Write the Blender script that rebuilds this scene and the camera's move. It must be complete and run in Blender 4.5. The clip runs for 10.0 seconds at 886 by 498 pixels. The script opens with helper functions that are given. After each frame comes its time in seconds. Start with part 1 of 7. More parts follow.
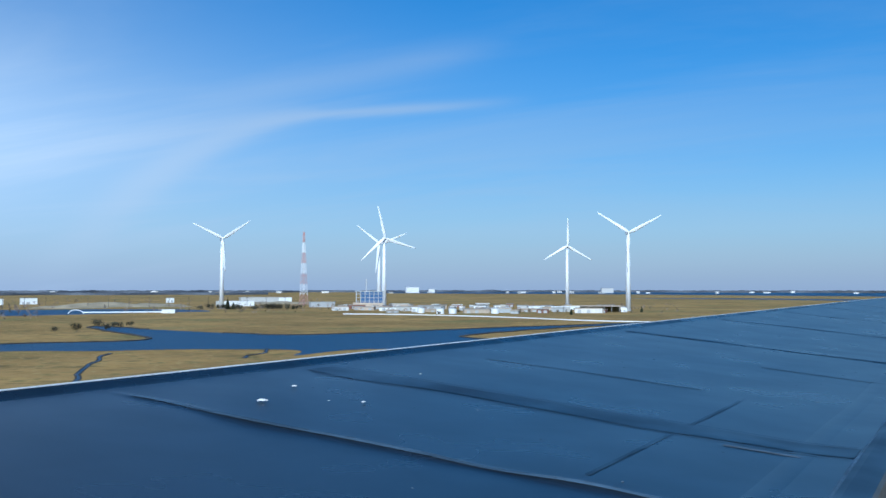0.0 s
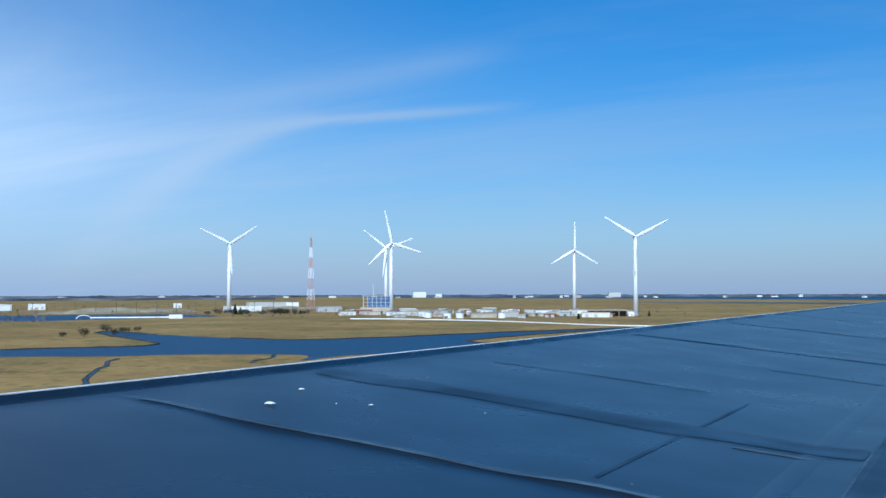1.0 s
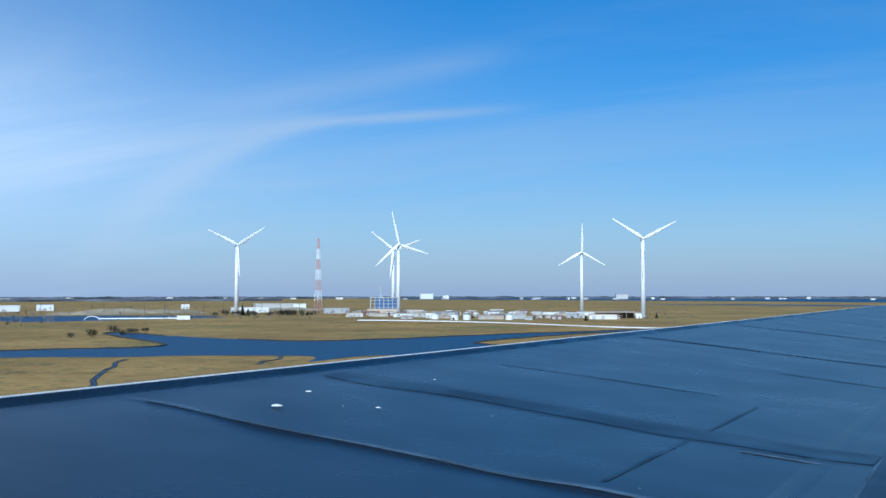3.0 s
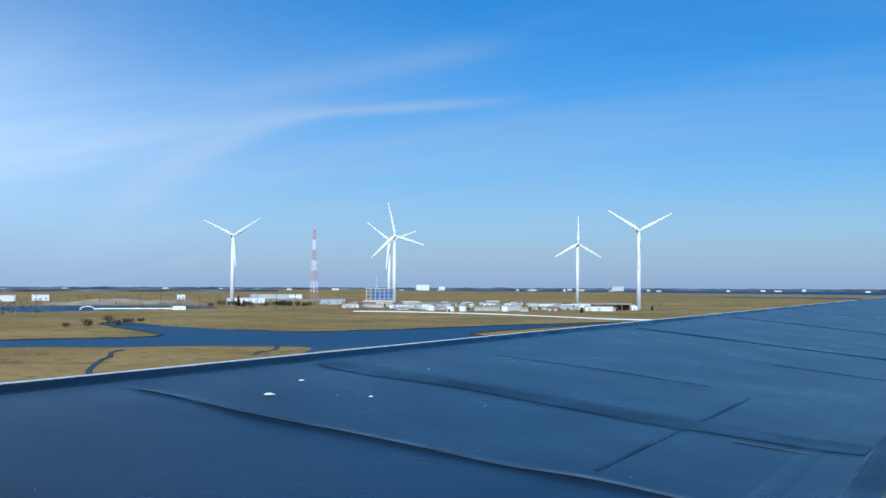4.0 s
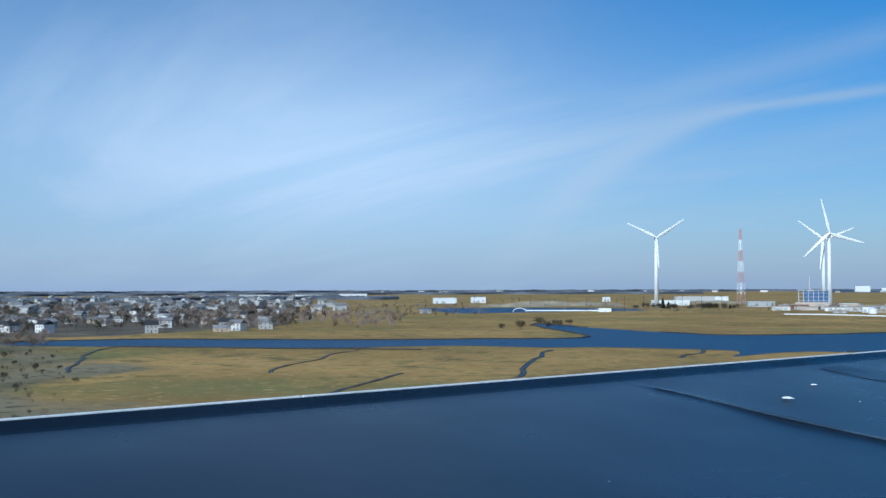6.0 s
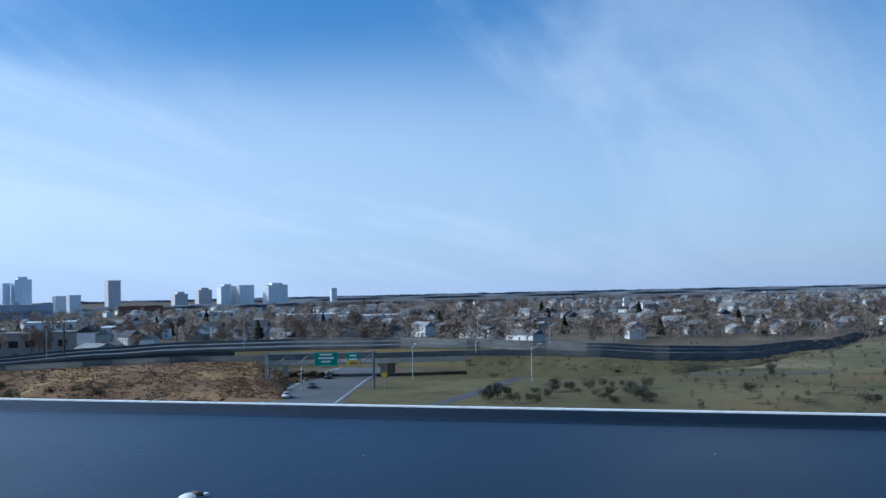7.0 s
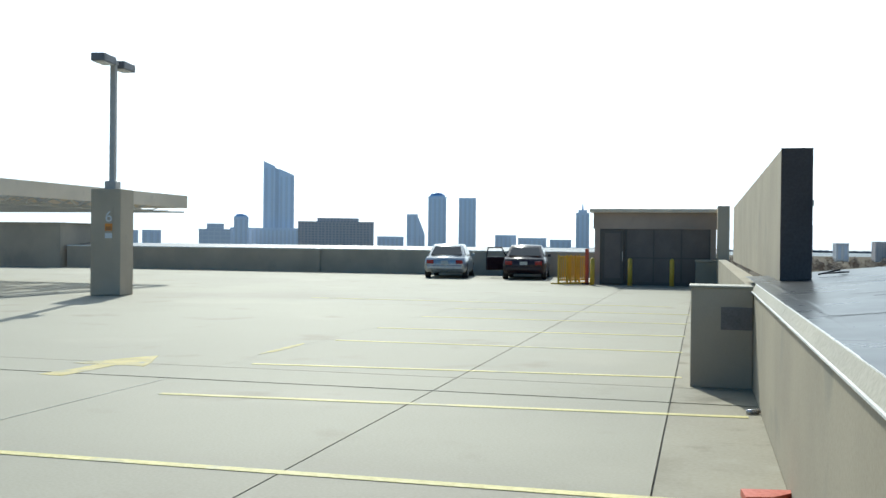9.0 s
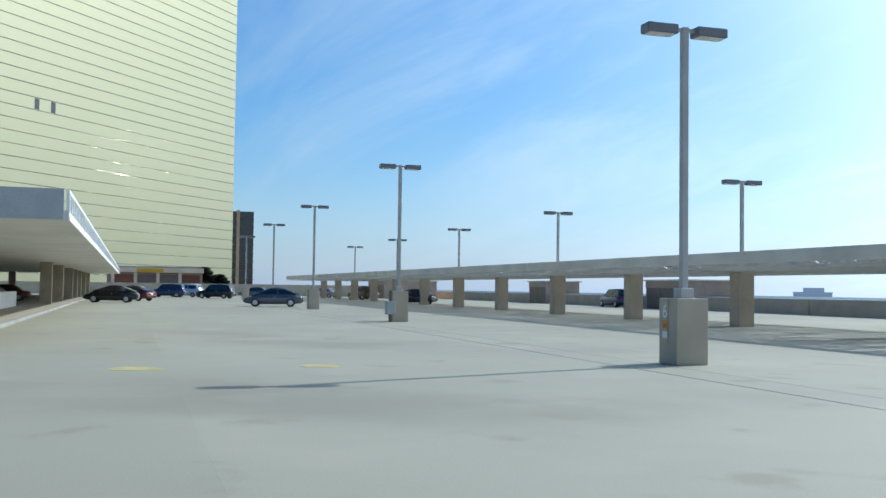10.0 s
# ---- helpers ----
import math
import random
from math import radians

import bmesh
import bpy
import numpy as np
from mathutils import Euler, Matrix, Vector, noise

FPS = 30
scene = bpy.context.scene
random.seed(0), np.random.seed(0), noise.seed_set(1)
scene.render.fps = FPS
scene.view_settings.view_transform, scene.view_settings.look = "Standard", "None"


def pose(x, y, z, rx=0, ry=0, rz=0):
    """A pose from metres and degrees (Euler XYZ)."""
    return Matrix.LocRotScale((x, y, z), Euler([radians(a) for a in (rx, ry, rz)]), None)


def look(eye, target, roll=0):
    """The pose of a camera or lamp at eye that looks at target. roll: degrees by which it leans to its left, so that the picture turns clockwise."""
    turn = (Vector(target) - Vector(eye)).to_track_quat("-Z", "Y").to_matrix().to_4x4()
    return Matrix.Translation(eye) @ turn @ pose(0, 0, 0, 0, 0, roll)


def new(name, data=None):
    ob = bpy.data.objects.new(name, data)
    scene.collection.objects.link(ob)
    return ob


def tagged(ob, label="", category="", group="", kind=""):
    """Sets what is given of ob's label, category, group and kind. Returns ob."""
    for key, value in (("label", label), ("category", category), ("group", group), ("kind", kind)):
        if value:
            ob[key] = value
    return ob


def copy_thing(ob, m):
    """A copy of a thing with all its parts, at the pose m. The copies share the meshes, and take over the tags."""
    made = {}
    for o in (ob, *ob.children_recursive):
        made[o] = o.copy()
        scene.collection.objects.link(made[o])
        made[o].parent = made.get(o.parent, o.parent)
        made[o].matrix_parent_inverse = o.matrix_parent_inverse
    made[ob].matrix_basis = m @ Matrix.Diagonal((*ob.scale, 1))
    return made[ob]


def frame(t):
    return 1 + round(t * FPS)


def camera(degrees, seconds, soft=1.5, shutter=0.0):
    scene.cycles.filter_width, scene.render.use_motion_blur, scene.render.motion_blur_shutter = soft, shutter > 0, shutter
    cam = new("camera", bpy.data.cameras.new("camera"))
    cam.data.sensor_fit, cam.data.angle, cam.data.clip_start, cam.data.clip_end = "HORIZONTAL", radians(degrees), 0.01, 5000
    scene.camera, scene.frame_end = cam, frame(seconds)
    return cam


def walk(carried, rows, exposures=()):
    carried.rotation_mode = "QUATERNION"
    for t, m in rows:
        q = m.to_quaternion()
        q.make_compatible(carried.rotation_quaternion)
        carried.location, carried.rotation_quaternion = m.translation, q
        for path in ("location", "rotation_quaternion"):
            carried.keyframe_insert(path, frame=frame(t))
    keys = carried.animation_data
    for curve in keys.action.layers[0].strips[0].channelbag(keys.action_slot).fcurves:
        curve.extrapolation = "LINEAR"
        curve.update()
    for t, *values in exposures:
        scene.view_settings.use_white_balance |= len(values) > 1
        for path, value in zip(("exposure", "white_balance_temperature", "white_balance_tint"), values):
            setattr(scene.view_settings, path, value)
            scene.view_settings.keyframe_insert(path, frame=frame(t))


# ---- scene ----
cam = camera(47.5, 10.0, soft=1.5)
PATH = [
    (0.0, pose(-0.000, 0.000, 1.560, 92.17, -0.00, 28.15)),
    (0.5, pose(-0.001, 0.002, 1.555, 92.48, -0.11, 28.09)),
    (1.0, pose(-0.003, 0.004, 1.554, 92.43, 0.14, 28.55)),
    (1.5, pose(-0.004, 0.006, 1.553, 92.90, 0.20, 28.72)),
    (2.0, pose(-0.005, 0.007, 1.554, 92.66, 0.53, 28.51)),
    (2.5, pose(-0.007, 0.009, 1.557, 92.60, 0.26, 28.92)),
    (4.0, pose(-0.002, 0.017, 1.551, 92.03, -0.18, 28.73)),
    (4.5, pose(0.002, 0.024, 1.545, 91.65, 0.12, 28.73)),
    (5.0, pose(-0.010, 0.010, 1.546, 91.83, 0.21, 28.04)),
    (5.5, pose(-0.022, -0.005, 1.546, 91.64, 0.02, 31.01)),
    (5.8, pose(-0.130, -0.059, 1.557, 92.39, 0.23, 43.02)),
    (6.0, pose(-0.186, -0.123, 1.545, 92.16, 0.18, 52.49)),
    (6.2, pose(-0.197, -0.038, 1.545, 91.35, 1.11, 63.18)),
    (7.3, pose(-0.195, 0.065, 1.538, 91.31, 0.28, 124.72)),
    (7.5, pose(-0.255, -0.011, 1.515, 90.00, 0.05, 133.86)),
    (7.7, pose(-0.151, -0.007, 1.525, 90.07, 0.01, 142.85)),
    (8.0, pose(-0.053, -0.091, 1.527, 90.73, 0.21, 155.19)),
    (8.2, pose(0.017, -0.099, 1.506, 89.96, -0.72, 164.05)),
    (8.5, pose(0.127, -0.171, 1.487, 88.56, -0.99, 175.38)),
    (8.8, pose(0.215, -0.177, 1.486, 90.09, -0.61, 187.07)),
    (9.0, pose(0.289, -0.159, 1.507, 89.65, -0.65, 194.45)),
    (9.2, pose(0.347, -0.201, 1.517, 89.73, -0.44, 205.65)),
    (9.5, pose(0.481, -0.289, 1.521, 90.58, 0.29, 224.95)),
    (9.7, pose(0.543, -0.241, 1.536, 91.24, -0.31, 237.43)),
    (10.0, pose(0.612, -0.266, 1.561, 92.26, -0.74, 252.72)),
]
EXPOSURES = [(0.0, -0.05, 5050, 2), (5.6, -0.05, 5050, 2), (6.0, -0.14, 5150, 1), (6.2, -0.14, 5200, 0), (7.3, -0.02, 5000, 3), (8.0, 0.03, 5500, 1), (8.6, 0.04, 5950, -6), (9.2, 0.18, 6500, 1), (9.5, 0.12, 6000, 1), (10.0, 0.28, 5750, 0)]
walk(cam, PATH, EXPOSURES)

# ---- sky and sun: the sun stands at yaw 200.5, 36 degrees high ----
SUN_YAW, SUN_EL = radians(200.5), radians(36.0)
TO_SUN = Vector((-math.sin(SUN_YAW) * math.cos(SUN_EL), math.cos(SUN_YAW) * math.cos(SUN_EL), math.sin(SUN_EL)))


def make_sky():
    world = bpy.data.worlds.new("sky")
    scene.world = world
    world.use_nodes = True
    nt = world.node_tree
    N, L = nt.nodes, nt.links
    bg = N["Background"]
    sky = N.new("ShaderNodeTexSky")
    sky.sky_type, sky.sun_disc = "NISHITA", False
    sky.sun_elevation, sky.sun_rotation = SUN_EL, math.atan2(TO_SUN.x, TO_SUN.y)
    sky.altitude, sky.air_density, sky.dust_density, sky.ozone_density = 30, 1.0, 0.35, 3.5
    tint = N.new("ShaderNodeHueSaturation")
    tint.inputs["Saturation"].default_value = 1.5
    L.new(sky.outputs[0], tint.inputs["Color"])
    co = N.new("ShaderNodeTexCoord")
    sep = N.new("ShaderNodeSeparateXYZ")
    L.new(co.outputs["Generated"], sep.inputs[0])

    def op(kind, a, b=None):
        n = N.new("ShaderNodeMath")
        n.operation = kind
        for i, v in enumerate((a, b)):
            if isinstance(v, (int, float)):
                n.inputs[i].default_value = v
            elif v is not None:
                L.new(v, n.inputs[i])
        return n.outputs[0]

    z = op("ADD", op("MAXIMUM", sep.outputs[2], 0.0), 0.12)
    flat = N.new("ShaderNodeCombineXYZ")
    L.new(op("DIVIDE", sep.outputs[0], z), flat.inputs[0])
    L.new(op("DIVIDE", sep.outputs[1], z), flat.inputs[1])
    turn = N.new("ShaderNodeMapping")
    turn.inputs["Rotation"].default_value = (0, 0, radians(-28))
    turn.inputs["Scale"].default_value = (0.30, 1.0, 1.0)
    L.new(flat.outputs[0], turn.inputs[0])
    wisps = N.new("ShaderNodeTexNoise")
    wisps.inputs["Scale"].default_value, wisps.inputs["Detail"].default_value, wisps.inputs["Roughness"].default_value = 1.0, 8.0, 0.58
    wisps.inputs["Distortion"].default_value = 0.6
    L.new(turn.outputs[0], wisps.inputs["Vector"])
    veil = N.new("ShaderNodeTexNoise")
    veil.inputs["Scale"].default_value, veil.inputs["Detail"].default_value = 0.35, 3.0
    L.new(turn.outputs[0], veil.inputs["Vector"])
    # thin cirrus thickens towards yaw 158
    side = op("ADD", op("MULTIPLY", sep.outputs[0], -0.375), op("MULTIPLY", sep.outputs[1], -0.927))
    cover = N.new("ShaderNodeMapRange")
    cover.interpolation_type = "SMOOTHSTEP"
    for i, v in ((1, 0.15), (2, 1.0), (3, 0.0), (4, 1.0)):
        cover.inputs[i].default_value = v
    L.new(side, cover.inputs[0])
    wr = N.new("ShaderNodeMapRange")
    wr.interpolation_type = "SMOOTHSTEP"
    for i, v in ((1, 0.41), (2, 0.72), (3, 0.0), (4, 1.0)):
        wr.inputs[i].default_value = v
    L.new(wisps.outputs[0], wr.inputs[0])
    # the white veil lies low, its upper edge uneven; higher up the sky is clear
    edge = op("ADD", sep.outputs[2], op("MULTIPLY", op("SUBTRACT", veil.outputs[0], 0.5), 0.26))
    band = N.new("ShaderNodeMapRange")
    band.interpolation_type = "SMOOTHSTEP"
    for i, v in ((1, 0.12), (2, 0.26), (3, 1.0), (4, 0.0)):
        band.inputs[i].default_value = v
    L.new(edge, band.inputs[0])
    veiled = op("MULTIPLY", op("MULTIPLY", cover.outputs[0], band.outputs[0]), 0.80)
    # few loose wisps on the north side, where one long streak and a broad soft veil hang
    def ramp(v, a, b, lo=0.0, hi=1.0):
        n = N.new("ShaderNodeMapRange")
        n.interpolation_type = "SMOOTHSTEP"
        for i, w in ((1, a), (2, b), (3, lo), (4, hi)):
            n.inputs[i].default_value = w
        L.new(v, n.inputs[0])
        return n.outputs[0]

    def bell(d, w):
        q = op("DIVIDE", d, w)
        return op("POWER", 2.718, op("MULTIPLY", op("MULTIPLY", q, q), -1.0))

    heading = op("MULTIPLY", op("ARCTAN2", op("MULTIPLY", sep.outputs[0], -1.0), sep.outputs[1]), 57.296)
    high = op("ADD", op("MULTIPLY", op("ARCSINE", sep.outputs[2]), 57.296), op("MULTIPLY", op("SUBTRACT", wisps.outputs[0], 0.5), 1.6))
    past = op("MAXIMUM", op("SUBTRACT", heading, 35.0), 0.0)
    line = op("SUBTRACT", op("SUBTRACT", 9.8, op("MULTIPLY", op("SUBTRACT", heading, 33.0), 0.06)), op("MULTIPLY", op("MULTIPLY", past, past), 0.038))
    ends = op("MULTIPLY", ramp(heading, 22.0, 31.0), ramp(heading, 43.0, 54.0, 1.0, 0.0))
    streak = op("MULTIPLY", op("MULTIPLY", bell(op("SUBTRACT", high, line), op("ADD", 0.30, op("MULTIPLY", past, 0.10))), ends), 0.52)
    line2 = op("ADD", 10.4, op("MULTIPLY", op("SUBTRACT", 40.3, heading), 0.2))
    ends2 = op("MULTIPLY", ramp(heading, 23.0, 30.0), ramp(heading, 38.0, 46.0, 1.0, 0.0))
    streak2 = op("MULTIPLY", op("MULTIPLY", bell(op("SUBTRACT", high, line2), 0.8), ends2), 0.22)
    body = op("MULTIPLY", bell(op("SUBTRACT", heading, 58.0), 15.0), bell(op("SUBTRACT", high, 7.5), 5.0))
    skirt = op("MULTIPLY", bell(op("SUBTRACT", heading, 70.0), 34.0), bell(op("SUBTRACT", high, 9.0), 11.0))
    soft_veil = op("ADD", op("MULTIPLY", body, op("ADD", 0.45, op("MULTIPLY", wr.outputs[0], 0.75))), op("MULTIPLY", skirt, op("ADD", 0.34, op("MULTIPLY", wr.outputs[0], 0.30))))
    loose = ramp(sep.outputs[1], -0.45, 0.45, 0.48, 0.16)
    amount = op("ADD", op("MULTIPLY", wr.outputs[0], op("ADD", op("MULTIPLY", op("MULTIPLY", cover.outputs[0], band.outputs[0]), 0.30), loose)), veiled)
    amount = op("ADD", amount, op("ADD", op("ADD", streak, streak2), soft_veil))
    fade = N.new("ShaderNodeMapRange")
    for i, v in ((1, 0.0), (2, 0.10), (3, 0.35), (4, 1.0)):
        fade.inputs[i].default_value = v
    L.new(sep.outputs[2], fade.inputs[0])
    nearness = op("MAXIMUM", op("ADD", op("ADD", op("MULTIPLY", sep.outputs[0], TO_SUN.x), op("MULTIPLY", sep.outputs[1], TO_SUN.y)), op("MULTIPLY", sep.outputs[2], TO_SUN.z)), 0.0)
    glare = op("ADD", op("MULTIPLY", op("POWER", nearness, 5.0), 1.1), op("MULTIPLY", op("MULTIPLY", op("POWER", nearness, 2.5), cover.outputs[0]), 0.9))
    thick = op("ADD", op("MULTIPLY", amount, fade.outputs[0]), glare)
    amount = op("SUBTRACT", 1.0, op("POWER", 2.718, op("MULTIPLY", thick, -1.25)))
    # cloud brightness follows the sky's own towards the sun
    glow = op("ADD", op("MULTIPLY", op("POWER", nearness, 4.0), 17.0), op("ADD", op("ADD", op("MULTIPLY", cover.outputs[0], 3.3), op("MULTIPLY", op("ADD", body, skirt), 1.7)), 5.8))

    def layer(under, fac, color):
        cl = N.new("ShaderNodeVectorMath")
        cl.operation = "SCALE"
        cl.inputs[0].default_value = color
        L.new(glow, cl.inputs["Scale"])
        mix = N.new("ShaderNodeMix")
        mix.data_type = "RGBA"
        L.new(fac, mix.inputs[0])
        L.new(under, mix.inputs[6])
        L.new(cl.outputs[0], mix.inputs[7])
        return mix.outputs[2]

    # pale haze low over the horizon, then the cirrus
    low = op("MULTIPLY", op("POWER", 2.718, op("MULTIPLY", op("MAXIMUM", sep.outputs[2], 0.0), -7.0)), 0.88)
    out = layer(tint.outputs[0], low, (0.56, 0.66, 0.90))
    out = layer(out, amount, (0.84, 0.90, 1.0))
    L.new(out, bg.inputs[0])
    bg.inputs[1].default_value = SKY_STRENGTH


SKY_STRENGTH = 0.10
make_sky()
sun = new("sun", bpy.data.lights.new("sun", "SUN"))
sun.data.energy, sun.data.angle, sun.data.color = 3.6, radians(0.53), (1.0, 0.95, 0.87)
sun.matrix_world = look(TO_SUN * 300, (0, 0, 0))

# ---- materials ----
def material(name, color, rough=0.7, metal=0.0, vary=0.25, scale=3.0, grain=40.0, bump=0.0, spots=None, stretch=(1, 1, 1), per_object=0.0, spec=0.5, coat=0.0, rvar=0.1, fine_amount=0.35):
    """A surface with a slow and a fine variation of its colour, roughness and relief; spots: (colour, amount, scale) of stains."""
    m = bpy.data.materials.new(name)
    m.use_nodes = True
    nt = m.node_tree
    N, L = nt.nodes, nt.links
    b = N["Principled BSDF"]
    b.inputs["Metallic"].default_value = metal
    b.inputs["Specular IOR Level"].default_value = spec
    b.inputs["Coat Weight"].default_value = coat
    geo = N.new("ShaderNodeNewGeometry")
    mp = N.new("ShaderNodeMapping")
    mp.inputs["Scale"].default_value = stretch
    L.new(geo.outputs["Position"], mp.inputs[0])

    def noise_at(s, detail=4.0):
        n = N.new("ShaderNodeTexNoise")
        n.inputs["Scale"].default_value, n.inputs["Detail"].default_value = s, detail
        L.new(mp.outputs[0], n.inputs["Vector"])
        return n.outputs[0]

    def mixed(fac, a, c):
        n = N.new("ShaderNodeMix")
        n.data_type = "RGBA"
        for i, v in ((0, fac), (6, a), (7, c)):
            if isinstance(v, tuple):
                n.inputs[i].default_value = (*v, 1) if len(v) == 3 else v
            elif isinstance(v, float):
                n.inputs[i].default_value = v
            else:
                L.new(v, n.inputs[i])
        return n.outputs[2]

    def ranged(v, a, c, lo=0.0, hi=1.0):
        n = N.new("ShaderNodeMapRange")
        n.interpolation_type = "SMOOTHSTEP"
        for i, w in ((1, a), (2, c), (3, lo), (4, hi)):
            n.inputs[i].default_value = w
        L.new(v, n.inputs[0])
        return n.outputs[0]

    lo = tuple(c * (1 - vary) for c in color)
    hi = tuple(min(1.0, c * (1 + vary)) for c in color)
    slow = noise_at(scale)
    col = mixed(ranged(slow, 0.3, 0.7), lo, hi)
    fine = noise_at(grain, 3.0)
    col = mixed(ranged(fine, 0.35, 0.75, 0.0, fine_amount), col, tuple(c * 0.6 for c in color))
    if spots:
        for sc, amount, size in spots:
            col = mixed(ranged(noise_at(size, 6.0), 0.62 - 0.2 * amount, 0.72), col, sc)
    if per_object:
        info = N.new("ShaderNodeObjectInfo")
        hsv = N.new("ShaderNodeHueSaturation")
        L.new(ranged(info.outputs["Random"], 0.0, 1.0, 1 - per_object, 1 + per_object), hsv.inputs["Value"])
        L.new(col, hsv.inputs["Color"])
        col = hsv.outputs[0]
    L.new(col, b.inputs["Base Color"])
    L.new(ranged(fine, 0.2, 0.8, max(0.02, rough - rvar), min(1.0, rough + rvar)), b.inputs["Roughness"])
    if bump:
        bp = N.new("ShaderNodeBump")
        bp.inputs["Strength"].default_value, bp.inputs["Distance"].default_value = 0.6, bump
        L.new(fine, bp.inputs["Height"])
        L.new(bp.outputs[0], b.inputs["Normal"])
    return m


def plain(name, color, rough=0.5, metal=0.0, spec=0.5):
    return material(name, color, rough, metal, vary=0.08, scale=1.5, grain=30.0, spec=spec)


MEMBRANE = material("rubber membrane", (0.013, 0.0185, 0.027), 0.29, vary=0.10, scale=0.5, grain=3.0, spec=0.315, rvar=0.025)
SEAM = material("seam tape", (0.013, 0.017, 0.023), 0.45, spec=0.34, vary=0.3, scale=4.0, spots=[((0.04, 0.04, 0.038), 0.2, 7.0)])
PALE_MEMBRANE = material("paler bluish membrane", (0.048, 0.076, 0.110), 0.5, vary=0.35, scale=5.0, spec=0.5)
SEALANT = material("grey sealant", (0.085, 0.105, 0.130), 0.6, vary=0.4, scale=9.0, bump=0.002)
KERB = material("dull membrane strip", (0.011, 0.0155, 0.022), 0.37, vary=0.1, scale=0.8, grain=3.0, spec=0.41, fine_amount=0.1)
EDGE_SHEET = material("matt black edge sheet", (0.0085, 0.012, 0.017), 0.29, vary=0.15, scale=1.5, grain=5.0, spec=0.17, fine_amount=0.15)
COPING = material("beige coping metal", (0.40, 0.362, 0.275), 0.5, metal=0.0, vary=0.08, scale=1.2)
WHITE_METAL = plain("white painted metal", (0.80, 0.80, 0.78), 0.4)
SLAB = material("concrete slab", (0.288, 0.270, 0.208), 0.75, vary=0.05, scale=0.13, grain=45.0, bump=0.0, spots=[((0.228, 0.208, 0.160), 0.45, 0.10), ((0.318, 0.292, 0.228), 0.35, 0.28), ((0.236, 0.210, 0.156), 0.16, 0.7)], per_object=0.04, fine_amount=0.06)
SLAB_EDGE = material("stained gutter concrete", (0.290, 0.262, 0.196), 0.78, vary=0.10, scale=0.5, grain=30.0, spots=[((0.205, 0.180, 0.125), 0.55, 0.55), ((0.165, 0.142, 0.098), 0.40, 1.3), ((0.34, 0.31, 0.24), 0.30, 0.9)], fine_amount=0.10)
WALL = material("painted concrete wall", (0.365, 0.320, 0.242), 0.85, vary=0.08, scale=0.8, grain=60.0, bump=0.0012, spots=[((0.29, 0.27, 0.215), 0.2, 1.4)], fine_amount=0.12)
WALL_DARK = material("weathered concrete", (0.49, 0.41, 0.305), 0.85, vary=0.10, scale=0.7, grain=60.0, bump=0.001, spots=[((0.43, 0.36, 0.27), 0.2, 1.1)], fine_amount=0.10)
DARK_FACE = material("dark brown face", (0.105, 0.085, 0.078), 0.7, vary=0.2, scale=1.0)
JOINT = material("joint sealant", (0.155, 0.147, 0.125), 0.8, vary=0.3)
YELLOW = material("worn yellow paint", (0.62, 0.54, 0.22), 0.7, vary=0.15, scale=1.2, grain=25.0, spots=[((0.34, 0.32, 0.24), 0.35, 1.8)])
YELLOW_FAINT = material("faded yellow paint", (0.48, 0.39, 0.14), 0.75, vary=0.15, scale=2.0, spots=[((0.288, 0.270, 0.208), 0.75, 1.7), ((0.288, 0.270, 0.208), 0.5, 5.0)])
BOLLARD = plain("yellow bollard paint", (0.68, 0.44, 0.05), 0.5)
RED = plain("orange red plastic", (0.62, 0.10, 0.05), 0.45)
STEEL = material("grey steel pole", (0.46, 0.44, 0.41), 0.5, metal=0.1, vary=0.1, scale=1.0)
LAMP_HEAD = plain("lamp housing", (0.20, 0.20, 0.21), 0.5, 0.2)
LENS = plain("lamp lens", (0.75, 0.75, 0.72), 0.25)
FASCIA = material("tan canopy fascia", (0.86, 0.72, 0.55), 0.7, vary=0.12, scale=0.5, spots=[((0.74, 0.62, 0.47), 0.2, 1.3)])
TRUSS = plain("white painted truss", (0.62, 0.60, 0.55), 0.5)
DARK_GLASS = plain("dark window glass", (0.012, 0.014, 0.016), 0.08, 0.0, 0.8)
FRAME = plain("bronze frame", (0.13, 0.11, 0.09), 0.5, 0.2)
GRAY_PAINT = plain("grey painted metal", (0.42, 0.43, 0.43), 0.5)
SHADED_GLASS = plain("brown tinted glass", (0.19, 0.150, 0.130), 0.3, 0.0, 0.3)
SIGN_ORANGE = plain("orange sign", (0.75, 0.28, 0.04), 0.5)
SIGN_WHITE = plain("white sign", (0.78, 0.78, 0.76), 0.5)
SIGN_GREEN = plain("green road sign", (0.01, 0.22, 0.15), 0.45)
SIGN_YELLOW = plain("yellow road sign", (0.70, 0.42, 0.02), 0.45)
SHELL = material("bleached clam shell", (0.78, 0.76, 0.70), 0.5, vary=0.15, scale=30.0)
SHELL_DARK = plain("shell meat", (0.16, 0.12, 0.08), 0.6)
TYRE = plain("tyre rubber", (0.02, 0.02, 0.02), 0.8)
RIM = plain("alloy rim", (0.5, 0.5, 0.52), 0.3, 0.8)
HEADLIGHT = plain("headlight glass", (0.7, 0.7, 0.7), 0.1)
TAILLIGHT = plain("red tail light", (0.35, 0.01, 0.01), 0.2)
PLATE = plain("number plate", (0.6, 0.6, 0.55), 0.5)
TURBINE = plain("turbine white paint", (0.82, 0.82, 0.82), 0.4)
